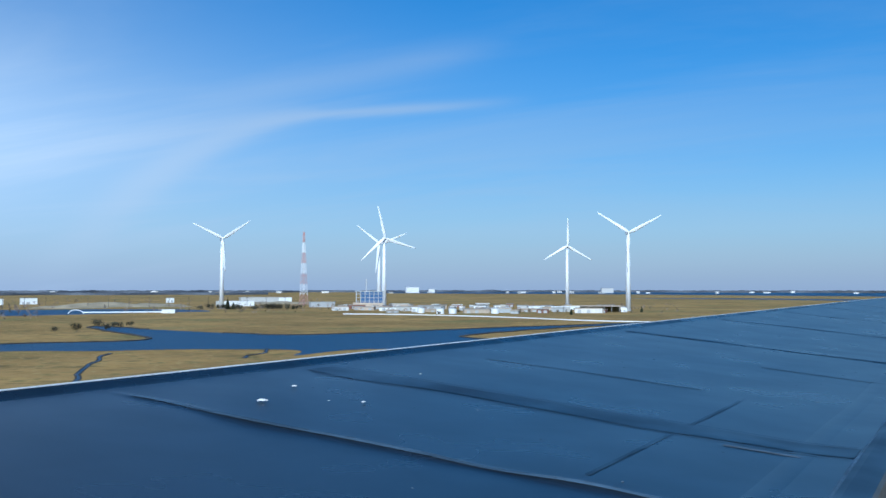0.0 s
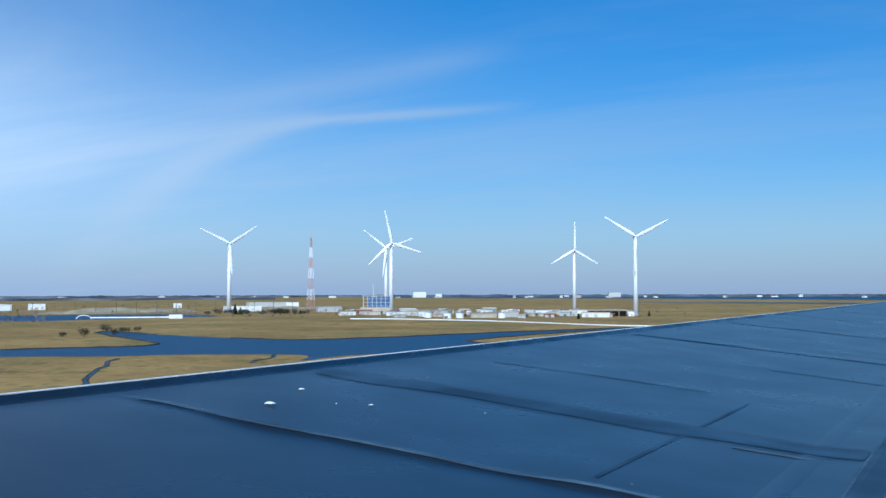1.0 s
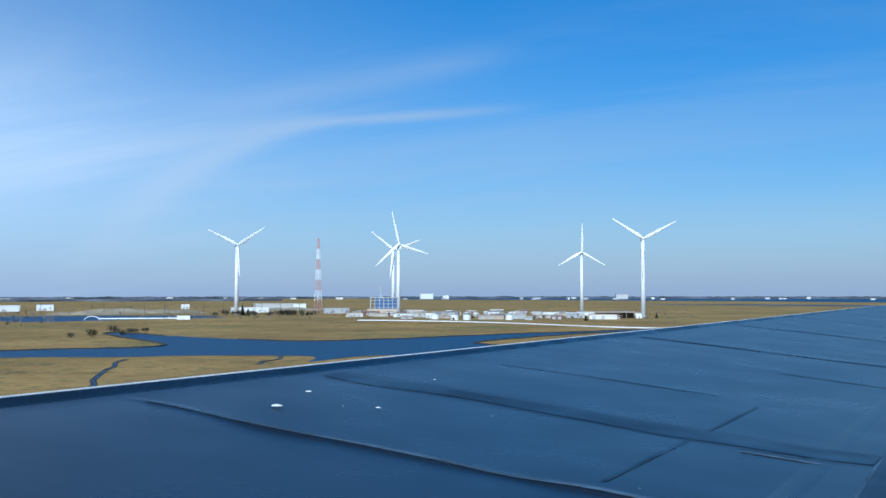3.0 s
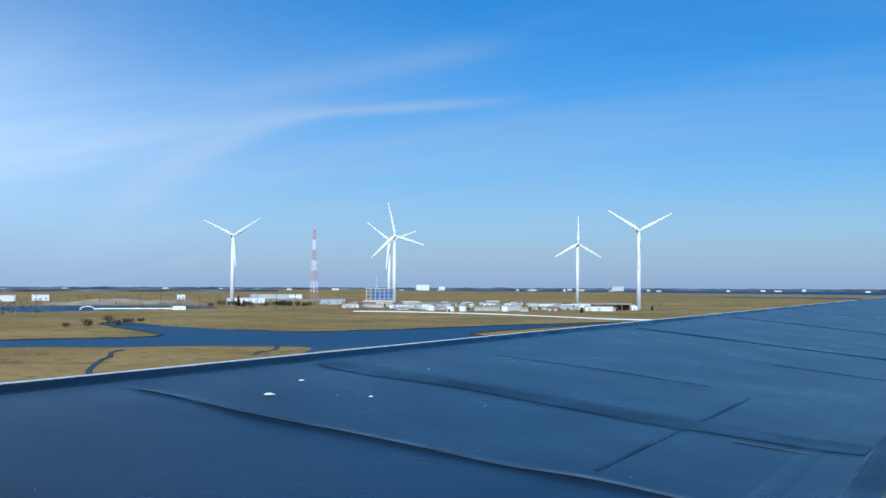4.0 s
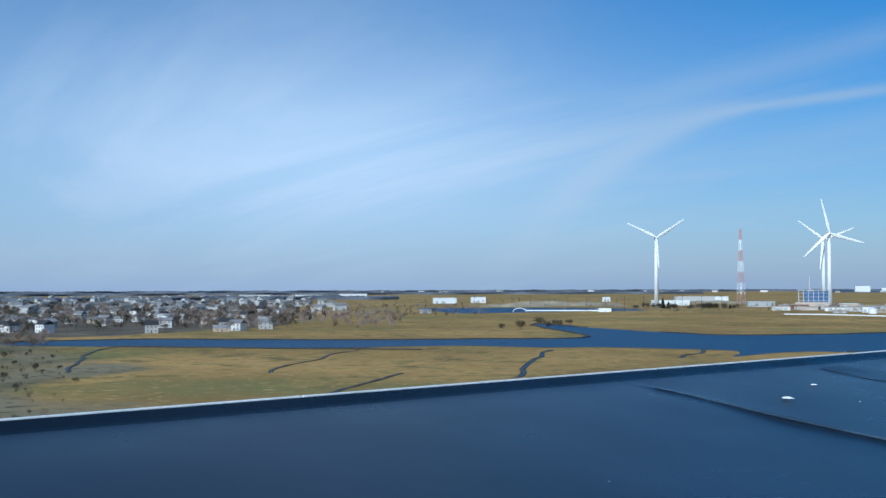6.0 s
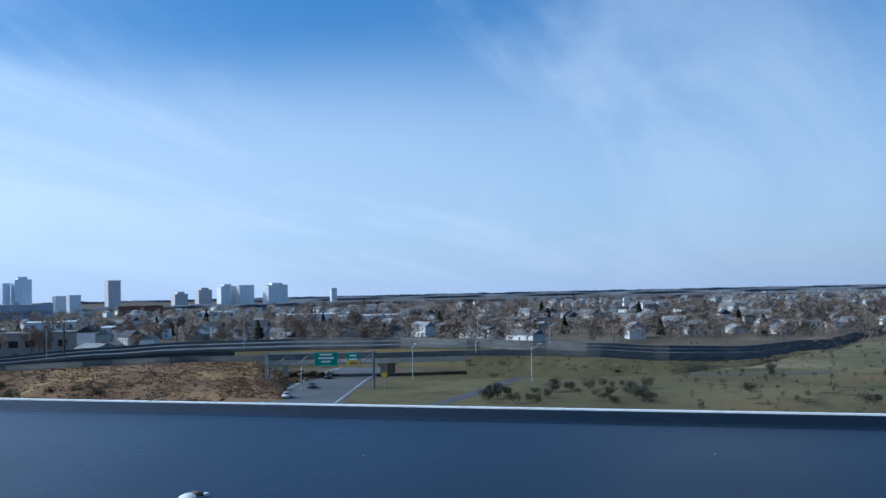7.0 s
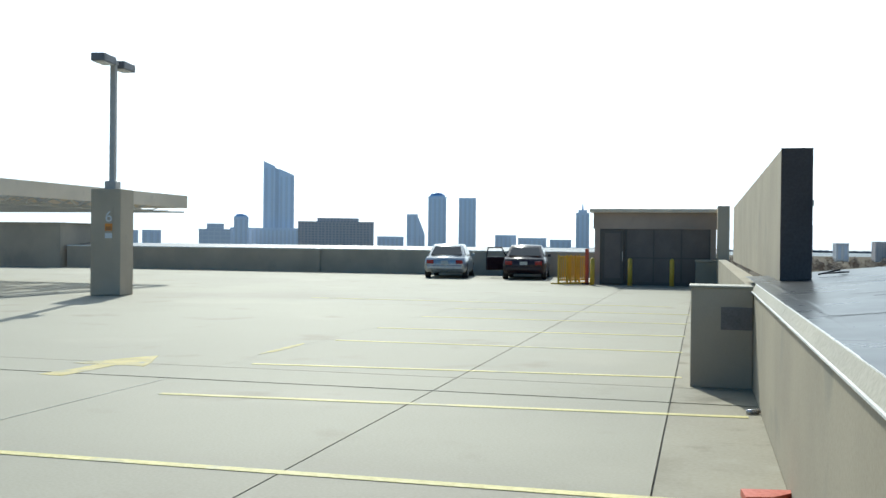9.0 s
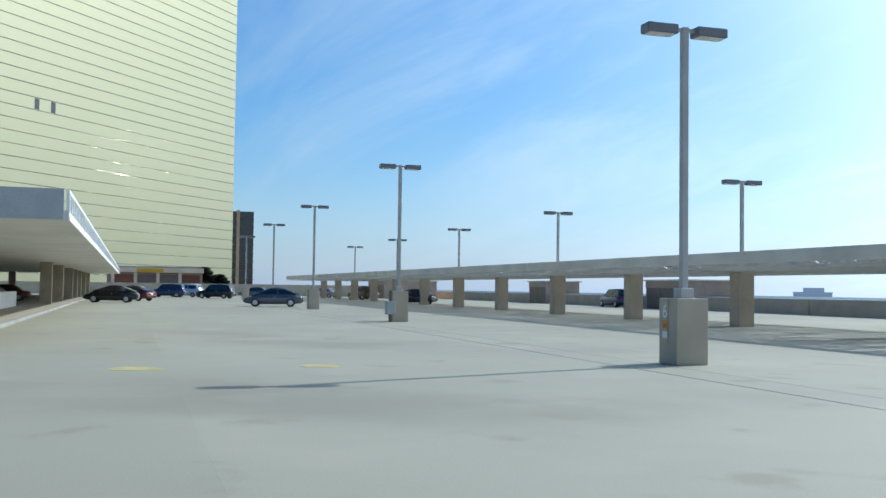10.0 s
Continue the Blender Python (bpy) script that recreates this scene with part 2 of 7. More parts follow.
MARSH = material("marsh grass", (0.295, 0.186, 0.066), 0.95, vary=0.28, scale=0.010, grain=0.25, spots=[((0.165, 0.150, 0.055), 0.60, 0.013), ((0.40, 0.255, 0.085), 0.45, 0.035), ((0.125, 0.092, 0.038), 0.45, 0.07), ((0.16, 0.135, 0.05), 0.5, 0.16), ((0.36, 0.26, 0.105), 0.35, 0.3)], stretch=(1, 1, 1), spec=0.05)
LAWN = material("rough lawn", (0.118, 0.100, 0.048), 0.95, vary=0.30, scale=0.02, grain=0.5, spots=[((0.150, 0.105, 0.048), 0.55, 0.022), ((0.062, 0.060, 0.028), 0.35, 0.06), ((0.045, 0.037, 0.022), 0.15, 0.16)], spec=0.1)
CITY_GROUND = material("town ground", (0.118, 0.096, 0.068), 0.95, vary=0.3, scale=0.02, grain=0.3, spots=[((0.06, 0.055, 0.05), 0.4, 0.03), ((0.175, 0.135, 0.080), 0.3, 0.05)], spec=0.1)
MUD = material("mud bank", (0.045, 0.036, 0.024), 0.9, vary=0.3, scale=0.2)
SCRUB = material("brown scrub", (0.185, 0.122, 0.068), 0.95, vary=0.35, scale=0.15, grain=1.5, spec=0.1)
BANK = material("reddish scrub bank", (0.170, 0.104, 0.062), 0.95, vary=0.25, scale=0.12, grain=1.2, spots=[((0.30, 0.205, 0.095), 0.45, 0.035), ((0.115, 0.088, 0.052), 0.35, 0.05)], spec=0.05)
SAND = material("sand heap", (0.30, 0.25, 0.17), 0.95, vary=0.2, scale=0.05, spec=0.1)
ASPHALT = material("asphalt", (0.055, 0.056, 0.06), 0.85, vary=0.2, scale=0.1, grain=3.0)
BARRIER = material("concrete barrier", (0.30, 0.29, 0.27), 0.85, vary=0.15, scale=0.5)
ROAD_WALL = material("dark road wall", (0.125, 0.12, 0.11), 0.9, vary=0.2, scale=0.2)
RED_TUFT = material("reddish dry stems", (0.190, 0.118, 0.068), 0.95, vary=0.3, scale=0.3, spec=0.05)
PAV_WALL = material("brown painted pavilion wall", (0.48, 0.365, 0.285), 0.85, vary=0.10, scale=0.7, spots=[((0.42, 0.32, 0.25), 0.2, 1.1)], fine_amount=0.10)
GOLD_SCRUB = material("golden dry scrub", (0.240, 0.160, 0.080), 0.95, vary=0.3, scale=0.3, spec=0.05)
TWIGS_DARK = material("dark twigs and evergreens", (0.070, 0.066, 0.045), 0.95, vary=0.4, scale=0.05, grain=0.5, spec=0.05)
BARK = plain("bark", (0.075, 0.06, 0.048), 0.9)
TWIGS = material("bare twigs", (0.235, 0.180, 0.142), 0.95, vary=0.3, scale=0.5, per_object=0.3, spec=0.1)
EVERGREEN = material("evergreen needles", (0.030, 0.040, 0.022), 0.95, vary=0.3, scale=0.6, per_object=0.25, spec=0.1)
# distance haze is put into this colour: woods made lighter and bluer
HAZED_WOODS = material("haze-tinted woods", (0.115, 0.125, 0.145), 0.95, vary=0.3, scale=0.01, grain=0.05, spec=0.1)
BLUE_PANEL = plain("blue cladding", (0.045, 0.12, 0.28), 0.5)
# the mast's red has white mixed in for the haze before it
RED_PAINT = plain("haze-paled mast red", (0.52, 0.28, 0.25), 0.5)
ROOF_GRAY = material("grey shingle roof", (0.21, 0.205, 0.20), 0.85, vary=0.2, scale=0.3, per_object=0.3)
ROOF_DARK = material("dark roof", (0.028, 0.028, 0.030), 0.7, vary=0.2, scale=0.1)
HOUSE_WALL = material("pale siding", (0.62, 0.60, 0.56), 0.8, vary=0.08, scale=0.5, per_object=0.3)
HOUSE_TAN = material("tan siding", (0.42, 0.34, 0.26), 0.8, vary=0.1, scale=0.5, per_object=0.25)
BRICK_WALL = material("brick red wall", (0.22, 0.095, 0.065), 0.85, vary=0.15, scale=0.3, per_object=0.15)


def make_water():
    m = bpy.data.materials.new("creek water")
    m.use_nodes = True
    nt = m.node_tree
    b = nt.nodes["Principled BSDF"]
    b.inputs["Base Color"].default_value = (0.016, 0.052, 0.105, 1)
    b.inputs["Roughness"].default_value = 0.45
    b.inputs["IOR"].default_value = 1.33
    b.inputs["Specular IOR Level"].default_value = 0.25
    geo = nt.nodes.new("ShaderNodeNewGeometry")
    n = nt.nodes.new("ShaderNodeTexNoise")
    n.inputs["Scale"].default_value, n.inputs["Detail"].default_value = 0.9, 5.0
    nt.links.new(geo.outputs["Position"], n.inputs["Vector"])
    bp = nt.nodes.new("ShaderNodeBump")
    bp.inputs["Strength"].default_value, bp.inputs["Distance"].default_value = 1.0, 0.35
    nt.links.new(n.outputs[0], bp.inputs["Height"])
    nt.links.new(bp.outputs[0], b.inputs["Normal"])
    return m


def make_facade(name, wall, glass, storey, bay, lit=0.55, rough=0.5, metal=0.0):
    """A far facade: recess lines of storeys and bays as a fine two-tone grid at real size."""
    m = bpy.data.materials.new(name)
    m.use_nodes = True
    nt = m.node_tree
    N, L = nt.nodes, nt.links
    b = N["Principled BSDF"]
    co = N.new("ShaderNodeTexCoord")
    sep = N.new("ShaderNodeSeparateXYZ")
    L.new(co.outputs["Object"], sep.inputs[0])

    def op(kind, a, c):
        n = N.new("ShaderNodeMath")
        n.operation = kind
        for i, v in enumerate((a, c)):
            if isinstance(v, (int, float)):
                n.inputs[i].default_value = v
            else:
                L.new(v, n.inputs[i])
        return n.outputs[0]

    rows = op("LESS_THAN", op("FRACT", op("DIVIDE", sep.outputs[2], storey), 0.0), lit)
    cols = op("LESS_THAN", op("FRACT", op("DIVIDE", op("ADD", sep.outputs[0], sep.outputs[1]), bay), 0.0), lit + 0.1)
    mix = N.new("ShaderNodeMix")
    mix.data_type = "RGBA"
    L.new(op("MULTIPLY", rows, cols), mix.inputs[0])
    mix.inputs[6].default_value, mix.inputs[7].default_value = (*wall, 1), (*glass, 1)
    L.new(mix.outputs[2], b.inputs["Base Color"])
    b.inputs["Roughness"].default_value = rough
    b.inputs["Metallic"].default_value = metal
    return m


def add_scrubland(m, heading, dark, pale):
    """Beyond a heading the marsh gives way to duller scrubland, along an uneven border."""
    nt = m.node_tree
    N, L = nt.nodes, nt.links
    b = N["Principled BSDF"]
    marsh = b.inputs["Base Color"].links[0].from_socket
    geo = N.new("ShaderNodeNewGeometry")

    def blotch(scale, detail):
        n = N.new("ShaderNodeTexNoise")
        n.inputs["Scale"].default_value, n.inputs["Detail"].default_value = scale, detail
        L.new(geo.outputs["Position"], n.inputs["Vector"])
        return n.outputs[0]

    def ranged(v, lo, hi):
        n = N.new("ShaderNodeMapRange")
        n.interpolation_type = "SMOOTHSTEP"
        n.inputs[1].default_value, n.inputs[2].default_value = lo, hi
        L.new(v, n.inputs[0])
        return n.outputs[0]

    def mixed(fac, p, q):
        n = N.new("ShaderNodeMix")
        n.data_type = "RGBA"
        L.new(fac, n.inputs[0])
        for i, v in ((6, p), (7, q)):
            if isinstance(v, tuple):
                n.inputs[i].default_value = (*v, 1)
            else:
                L.new(v, n.inputs[i])
        return n.outputs[2]

    scrub = mixed(ranged(blotch(0.03, 7.0), 0.38, 0.64), dark, pale)
    scrub = mixed(ranged(blotch(0.22, 5.0), 0.52, 0.70), scrub, tuple(c * 0.55 for c in dark))
    across = N.new("ShaderNodeVectorMath")
    across.operation = "DOT_PRODUCT"
    across.inputs[1].default_value = (-math.cos(radians(heading)), -math.sin(radians(heading)), 0)
    L.new(geo.outputs["Position"], across.inputs[0])
    shift = N.new("ShaderNodeMath")
    shift.operation = "MULTIPLY_ADD"
    L.new(blotch(0.016, 6.0), shift.inputs[0])
    shift.inputs[1].default_value = 220.0
    add = N.new("ShaderNodeMath")
    L.new(across.outputs["Value"], add.inputs[0])
    add.inputs[1].default_value = -110.0
    L.new(add.outputs[0], shift.inputs[2])
    L.new(mixed(ranged(shift.outputs[0], -22.0, 22.0), marsh, scrub), b.inputs["Base Color"])


add_scrubland(MARSH, 76.0, (0.125, 0.108, 0.060), (0.205, 0.170, 0.105))
WATER = make_water()
OCEAN = material("ocean water", (0.06, 0.10, 0.13), 0.5, vary=0.2, scale=0.002, grain=0.02, spec=0.6)


# ---- mesh tools ----
def ground_yaw(yaw, d):
    """The place on the plan at a heading in degrees and a distance."""
    return -math.sin(radians(yaw)) * d, math.cos(radians(yaw)) * d


def thing(name, label="", category="", group="", kind="", at=None):
    ob = new(name)
    ob.empty_display_size = 0.2
    if at is not None:
        ob.matrix_world = at
    return tagged(ob, label, category, group, kind)


def part(name, bm, mat, parent=None, label="", smooth=False):
    me = bpy.data.meshes.new(name)
    bm.normal_update()
    bm.to_mesh(me)
    bm.free()
    if smooth:
        for p in me.polygons:
            p.use_smooth = True
    me.materials.append(mat)
    ob = new(name, me)
    if parent is not None:
        ob.parent = parent
    return tagged(ob, label)


def structure(name, bm, mat, label="", kind="structure", category=""):
    return tagged(part(name, bm, mat), label, category, kind=kind)


def bx(bm, x0, y0, z0, x1, y1, z1, bevel=0.0):
    r = bmesh.ops.create_cube(bm, size=1, matrix=Matrix.Translation(((x0 + x1) / 2, (y0 + y1) / 2, (z0 + z1) / 2)) @ Matrix.Diagonal((abs(x1 - x0), abs(y1 - y0), abs(z1 - z0), 1)))
    if bevel:
        edges = list({e for v in r["verts"] for e in v.link_edges})
        bmesh.ops.bevel(bm, geom=edges, offset=bevel, segments=2, affect="EDGES", profile=0.5)
    return bm


def box(*a, bevel=0.0):
    return bx(bmesh.new(), *a, bevel=bevel)


def rod(bm, p, q, r0, r1=None, seg=8):
    p, q = Vector(p), Vector(q)
    d = q - p
    m = Matrix.Translation((p + q) / 2) @ d.to_track_quat("Z", "Y").to_matrix().to_4x4()
    bmesh.ops.create_cone(bm, cap_ends=True, segments=seg, radius1=r0, radius2=r0 if r1 is None else r1, depth=d.length, matrix=m)
    return bm


def prism(bm, poly, z0, z1):
    """An upright prism over a plan outline."""
    lo = [bm.verts.new((x, y, z0)) for x, y in poly]
    hi = [bm.verts.new((x, y, z1)) for x, y in poly]
    n = len(poly)
    for i in range(n):
        bm.faces.new((lo[i], lo[(i + 1) % n], hi[(i + 1) % n], hi[i]))
    bm.faces.new(hi)
    bm.faces.new(lo[::-1])
    return bm


def smooth_line(pts, closed=True, steps=6, wobble=0.0):
    """A rounded line through plan points, with a small natural wobble."""
    n, out = len(pts), []
    for i in range(n if closed else n - 1):
        a, b, c, d = (pts[(i + k) % n] if closed else pts[min(max(i + k, 0), n - 1)] for k in (-1, 0, 1, 2))
        for s in range(steps):
            t = s / steps
            x, y = (0.5 * (2 * b[k] + (c[k] - a[k]) * t + (2 * a[k] - 5 * b[k] + 4 * c[k] - d[k]) * t * t + (3 * b[k] - a[k] - 3 * c[k] + d[k]) * t ** 3) for k in (0, 1))
            w = noise.noise_vector((x * 0.05, y * 0.05, 0.3)) * wobble
            out.append((x + w.x, y + w.y))
    if not closed:
        out.append(pts[-1])
    return out


def sheet(outline, z):
    bm = bmesh.new()
    f = bm.faces.new([bm.verts.new((x, y, z)) for x, y in outline])
    bmesh.ops.triangulate(bm, faces=[f])
    bmesh.ops.recalc_face_normals(bm, faces=bm.faces)
    if sum(q.normal.z for q in bm.faces) < 0:
        bmesh.ops.reverse_faces(bm, faces=bm.faces)
    return bm


def ribbon(line, width, z0, z1, bm=None):
    """A solid strip of that width along a plan line, from z0 up to z1 (numbers, or one for each point)."""
    bm = bm or bmesh.new()
    rings, n = [], len(line)
    for i, (x, y) in enumerate(line):
        a, b = line[max(i - 1, 0)], line[min(i + 1, n - 1)]
        d = Vector((b[0] - a[0], b[1] - a[1])).normalized()
        s = Vector((-d.y, d.x)) * width / 2
        lo = z0[i] if isinstance(z0, (list, tuple)) else z0
        hi = z1[i] if isinstance(z1, (list, tuple)) else z1
        rings.append([bm.verts.new((x + s.x * k, y + s.y * k, z)) for k, z in ((1, lo), (-1, lo), (-1, hi), (1, hi))])
    for r, q in zip(rings, rings[1:]):
        for k in range(4):
            bm.faces.new((r[k], r[(k + 1) % 4], q[(k + 1) % 4], q[k]))
    bm.faces.new(rings[0][::-1])
    bm.faces.new(rings[-1])
    bmesh.ops.recalc_face_normals(bm, faces=bm.faces)
    return bm


def shifted(line, off):
    out, n = [], len(line)
    for i, (x, y) in enumerate(line):
        a, b = line[max(i - 1, 0)], line[min(i + 1, n - 1)]
        d = Vector((b[0] - a[0], b[1] - a[1])).normalized()
        out.append((x - d.y * off, y + d.x * off))
    return out


def words(text, size, mat, parent, m, label=""):
    cu = bpy.data.curves.new("lettering", "FONT")
    cu.body, cu.size, cu.extrude, cu.align_x = text, size, 0.004, "CENTER"
    tmp = bpy.data.objects.new("lettering", cu)
    scene.collection.objects.link(tmp)
    dg = bpy.context.evaluated_depsgraph_get()
    me = bpy.data.meshes.new_from_object(tmp.evaluated_get(dg))
    bpy.data.objects.remove(tmp)
    me.materials.clear()
    me.materials.append(mat)
    ob = new("lettering", me)
    ob.parent, ob.matrix_local = parent, m
    return tagged(ob, label)


# ---- the roof strip beside the parking deck ----
ROOF_X0, ROOF_X1, ROOF_Y0, ROOF_Y1 = -0.26, -2.06, -14.0, 70.0
GROUND = -23.0


def roof_z(x):
    return 1.10 + 0.10 * (ROOF_X0 - x)


def make_roof():
    rnd = random.Random(4)
    bm = bmesh.new()
    xs = [ROOF_X0 + (-1.92 - ROOF_X0) * i / 21 for i in range(22)] + [-1.97, -2.02, -2.06, -2.09, -2.105, -2.112, -2.118, -2.126, -2.142, -2.160]
    ys, y = [], ROOF_Y0
    while y < ROOF_Y1:
        ys.append(y)
        y += (0.012 if min(abs(y - s) for s in (1.97, -2.0, -2.98, -4.7, -6.22)) < 0.12 else 0.09) if -9 < y < 12 else 0.6
    ys.append(ROOF_Y1)

    def z(x, y):
        rise = min(1.0, max(0.0, (-1.80 - x) / 0.31))
        rise *= rise * (3 - 2 * rise)
        cant = max(0.0, -2.112 - x) / 0.048
        h = noise.noise((x * 1.1, y * 0.6, 0.0)) * 0.006 * (1 - rise)
        # lifted wrinkles along some laps
        for sy, amp, wide in ((1.97, 0.013, 0.017), (-2.0, 0.0025, 0.016), (-2.98, 0.0015, 0.05), (-4.7, 0.004, 0.02), (-6.22, 0.004, 0.02), (6.3, 0.003, 0.04), (9.0, 0.003, 0.04)):
            d = (y - sy - 0.055 * noise.noise((x * 2.2, sy, 1.0))) / wide
            h += amp * math.exp(-d * d) * (0.65 + 0.9 * noise.noise((x * 3.6, sy, 2.0))) * (1 - rise)
        h += 0.0115 * cant - 0.001 * rise
        if x > ROOF_X0 - 0.16:
            h += 0.012 * (x - ROOF_X0 + 0.16) / 0.16
        return roof_z(x) + h

    grid = [[bm.verts.new((x, y, z(x, y))) for x in xs] for y in ys]
    for a, b in zip(grid, grid[1:]):
        for i in range(len(xs) - 1):
            bm.faces.new((a[i], b[i], b[i + 1], a[i + 1]))
    bmesh.ops.recalc_face_normals(bm, faces=bm.faces)
    if bm.faces[0].normal.z < 0:
        bmesh.ops.reverse_faces(bm, faces=bm.faces)
    roof = thing("roof_strip", "black rubber membrane roof strip with lapped seams beside the parapet", "roof", kind="structure")
    part("membrane", bm, MEMBRANE, roof, smooth=True)

    def seam(y, x0, x1, width, mat, lift, name="seam", skew=0.0, follow=False):
        bm = bmesh.new()
        n = 26
        rows = []
        for i in range(n + 1):
            x = x0 + (x1 - x0) * i / n
            yy = y + skew * i / n + (0.055 * noise.noise((x * 2.2, y, 1.0)) - 0.004 if follow else 0.012 * noise.noise((x * 2.0, y, 3.0)))
            w = width * (0.8 + 0.35 * noise.noise((x * 3.0, y, 7.0)))
            rows.append([bm.verts.new((x, yy - w / 2, z(x, yy - w / 2) + 0.0015)), bm.verts.new((x, yy - w * 0.1, z(x, yy) + lift)), bm.verts.new((x, yy + w / 2, z(x, yy + w / 2) + 0.0015))])
        for a, b in zip(rows, rows[1:]):
            for k in range(2):
                bm.faces.new((a[k], a[k + 1], b[k + 1], b[k]))
        bmesh.ops.recalc_face_normals(bm, faces=bm.faces)
        if bm.faces[0].normal.z < 0:
            bmesh.ops.reverse_faces(bm, faces=bm.faces)
        return part(name, bm, mat, roof, smooth=True)

    seam(2.905, -0.30, -2.04, 0.20, KERB, 0.0025)
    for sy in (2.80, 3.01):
        seam(sy, -0.31, -2.0, 0.008, PALE_MEMBRANE, 0.0012, "lap_edge")

    def run(x, y0, y1, width, mat, lift, name):
        """A strip that runs along the roof."""
        bm = bmesh.new()
        n = max(8, int((y1 - y0) / 0.06))
        rows = []
        for i in range(n + 1):
            y = y0 + (y1 - y0) * i / n
            xx = x + 0.010 * noise.noise((y * 1.3, x, 5.0))
            w = width * (0.85 + 0.4 * noise.noise((y * 2.0, x, 8.0)))
            rows.append([bm.verts.new((xx + dx * w, y, z(xx + dx * w, y) + dz)) for dx, dz in ((-0.5, 0.0012), (0.0, lift), (0.5, 0.0012))])
        for a, b in zip(rows, rows[1:]):
            for k in range(2):
                bm.faces.new((a[k], b[k], b[k + 1], a[k + 1]))
        bmesh.ops.recalc_face_normals(bm, faces=bm.faces)
        if bm.faces[0].normal.z < 0:
            bmesh.ops.reverse_faces(bm, faces=bm.faces)
        return part(name, bm, mat, roof, smooth=True)

    run(-0.77, 2.1, 3.7, 0.016, KERB, 0.0006, "lap")
    run(-0.292, 0.9, 9.0, 0.012, PALE_MEMBRANE, 0.004, "lap_edge")
    seam(3.85, -0.95, -1.85, 0.022, KERB, 0.0012)
    seam(5.05, -0.35, -0.95, 0.03, KERB, 0.0015)
    for y in (6.3, 9.0, 12.1, 15.2, 18.3, 24.4, 30.5):
        seam(y, -0.3, -2.03, 0.10, KERB, 0.002)
    for y, x0, x1, w in ((-2.015, -0.92, -1.90, 0.012), (-4.68, -0.7, -2.0, 0.016), (-6.22, -0.4, -2.0, 0.014), (-8.3, -0.8, -1.2, 0.04), (-10.3, -0.5, -2.0, 0.04)):
        seam(y, x0, x1, w, KERB, 0.003)
    seam(-3.1, -0.5, -1.7, 0.014, KERB, 0.0012, skew=0.22)
    seam(-3.07, -1.84, -2.02, 0.02, KERB, 0.003)
    seam(-4.78, -1.2, -1.5, 0.07, SEAM, 0.004, "patch")
    seam(-7.9, -0.9, -1.3, 0.10, SEAM, 0.004, "patch")
    seam(2.75, -0.42, -0.62, 0.022, SEALANT, 0.003, "smear")
    seam(1.97, -0.5, -1.98, 0.020, PALE_MEMBRANE, 0.002, "fold", follow=True)
    # grit, flecks and dull scuffs strewn over the membrane
    for name, count, size, mat, seed in (("grit", 90, 0.0035, SEALANT, 3), ("scuff", 16, 0.010, KERB, 5), ("scuff", 12, 0.010, PALE_MEMBRANE, 6)):
        r = random.Random(seed)
        vs, fs = [], []
        for _ in range(count):
            x, y = r.uniform(-1.95, -0.5), r.choice((r.uniform(1.2, 9.0), r.uniform(-7.0, 1.2)))
            s, a = size * r.uniform(0.4, 1.5), r.uniform(0, 6.28)
            flat = 0.35 if name == "scuff" else 0.8
            i = len(vs)
            for k in range(7):
                t = 6.283 * k / 7
                u, v = s * math.cos(t) * r.uniform(0.7, 1.2), s * flat * math.sin(t) * r.uniform(0.6, 1.2)
                px, py = x + u * math.cos(a) - v * math.sin(a), y + u * math.sin(a) + v * math.cos(a)
                vs.append((px, py, z(px, py) + 0.0014))
            vs.append((x, y, z(x, y) + (0.0014 if name == "scuff" else 0.0014 + s * 0.5)))
            fs += [(i + k, i + (k + 1) % 7, i + 7) for k in range(7)]
        me = bpy.data.meshes.new(name)
        me.from_pydata(vs, [], fs)
        me.materials.append(mat)
        ob = new(name, me)
        ob.parent = roof
        tagged(ob, "", kind="stuff")
    # a lap that runs along the foot of the parapet
    bm = bmesh.new()
    line = [(-0.42 + 0.012 * noise.noise((0, t * 0.08, 9.0)), ROOF_Y0 + t * 0.1) for t in range(220)]
    rows = [[bm.verts.new((x + dx, y, z(x + dx, y) + dz)) for dx, dz in ((-0.045, -0.003), (-0.030, 0.0008), (0.0, 0.0014), (0.025, 0.0008), (0.040, -0.003))] for x, y in line]
    for a, b in zip(rows, rows[1:]):
        for k in range(4):
            bm.faces.new((a[k], b[k], b[k + 1], a[k + 1]))
    bmesh.ops.recalc_face_normals(bm, faces=bm.faces)
    if bm.faces[0].normal.z < 0:
        bmesh.ops.reverse_faces(bm, faces=bm.faces)
    part("seam", bm, MEMBRANE, roof, smooth=True)
    seam(-3.94, -0.43, -0.90, 0.016, KERB, 0.0015, skew=0.16)
    # a duller sheet bonded over the kerb
    bm = bmesh.new()
    strip_x = (-2.098, -2.112, -2.118, -2.126, -2.142, -2.157)
    rows = [[bm.verts.new((x + (0.004 * noise.noise((y * 0.8, 4.0, 0.0)) if k == 0 else 0), y, z(x, y) + (0.0003 if k == 0 else 0.0016))) for k, x in enumerate(strip_x)] for y in (v for v in ys[::2] + [ROOF_Y1])]
    for a, b in zip(rows, rows[1:]):
        for k in range(len(strip_x) - 1):
            bm.faces.new((a[k], b[k], b[k + 1], a[k + 1]))
    bmesh.ops.recalc_face_normals(bm, faces=bm.faces)
    if bm.faces[0].normal.z < 0:
        bmesh.ops.reverse_faces(bm, faces=bm.faces)
    part("kerb_sheet", bm, EDGE_SHEET, roof, smooth=True)
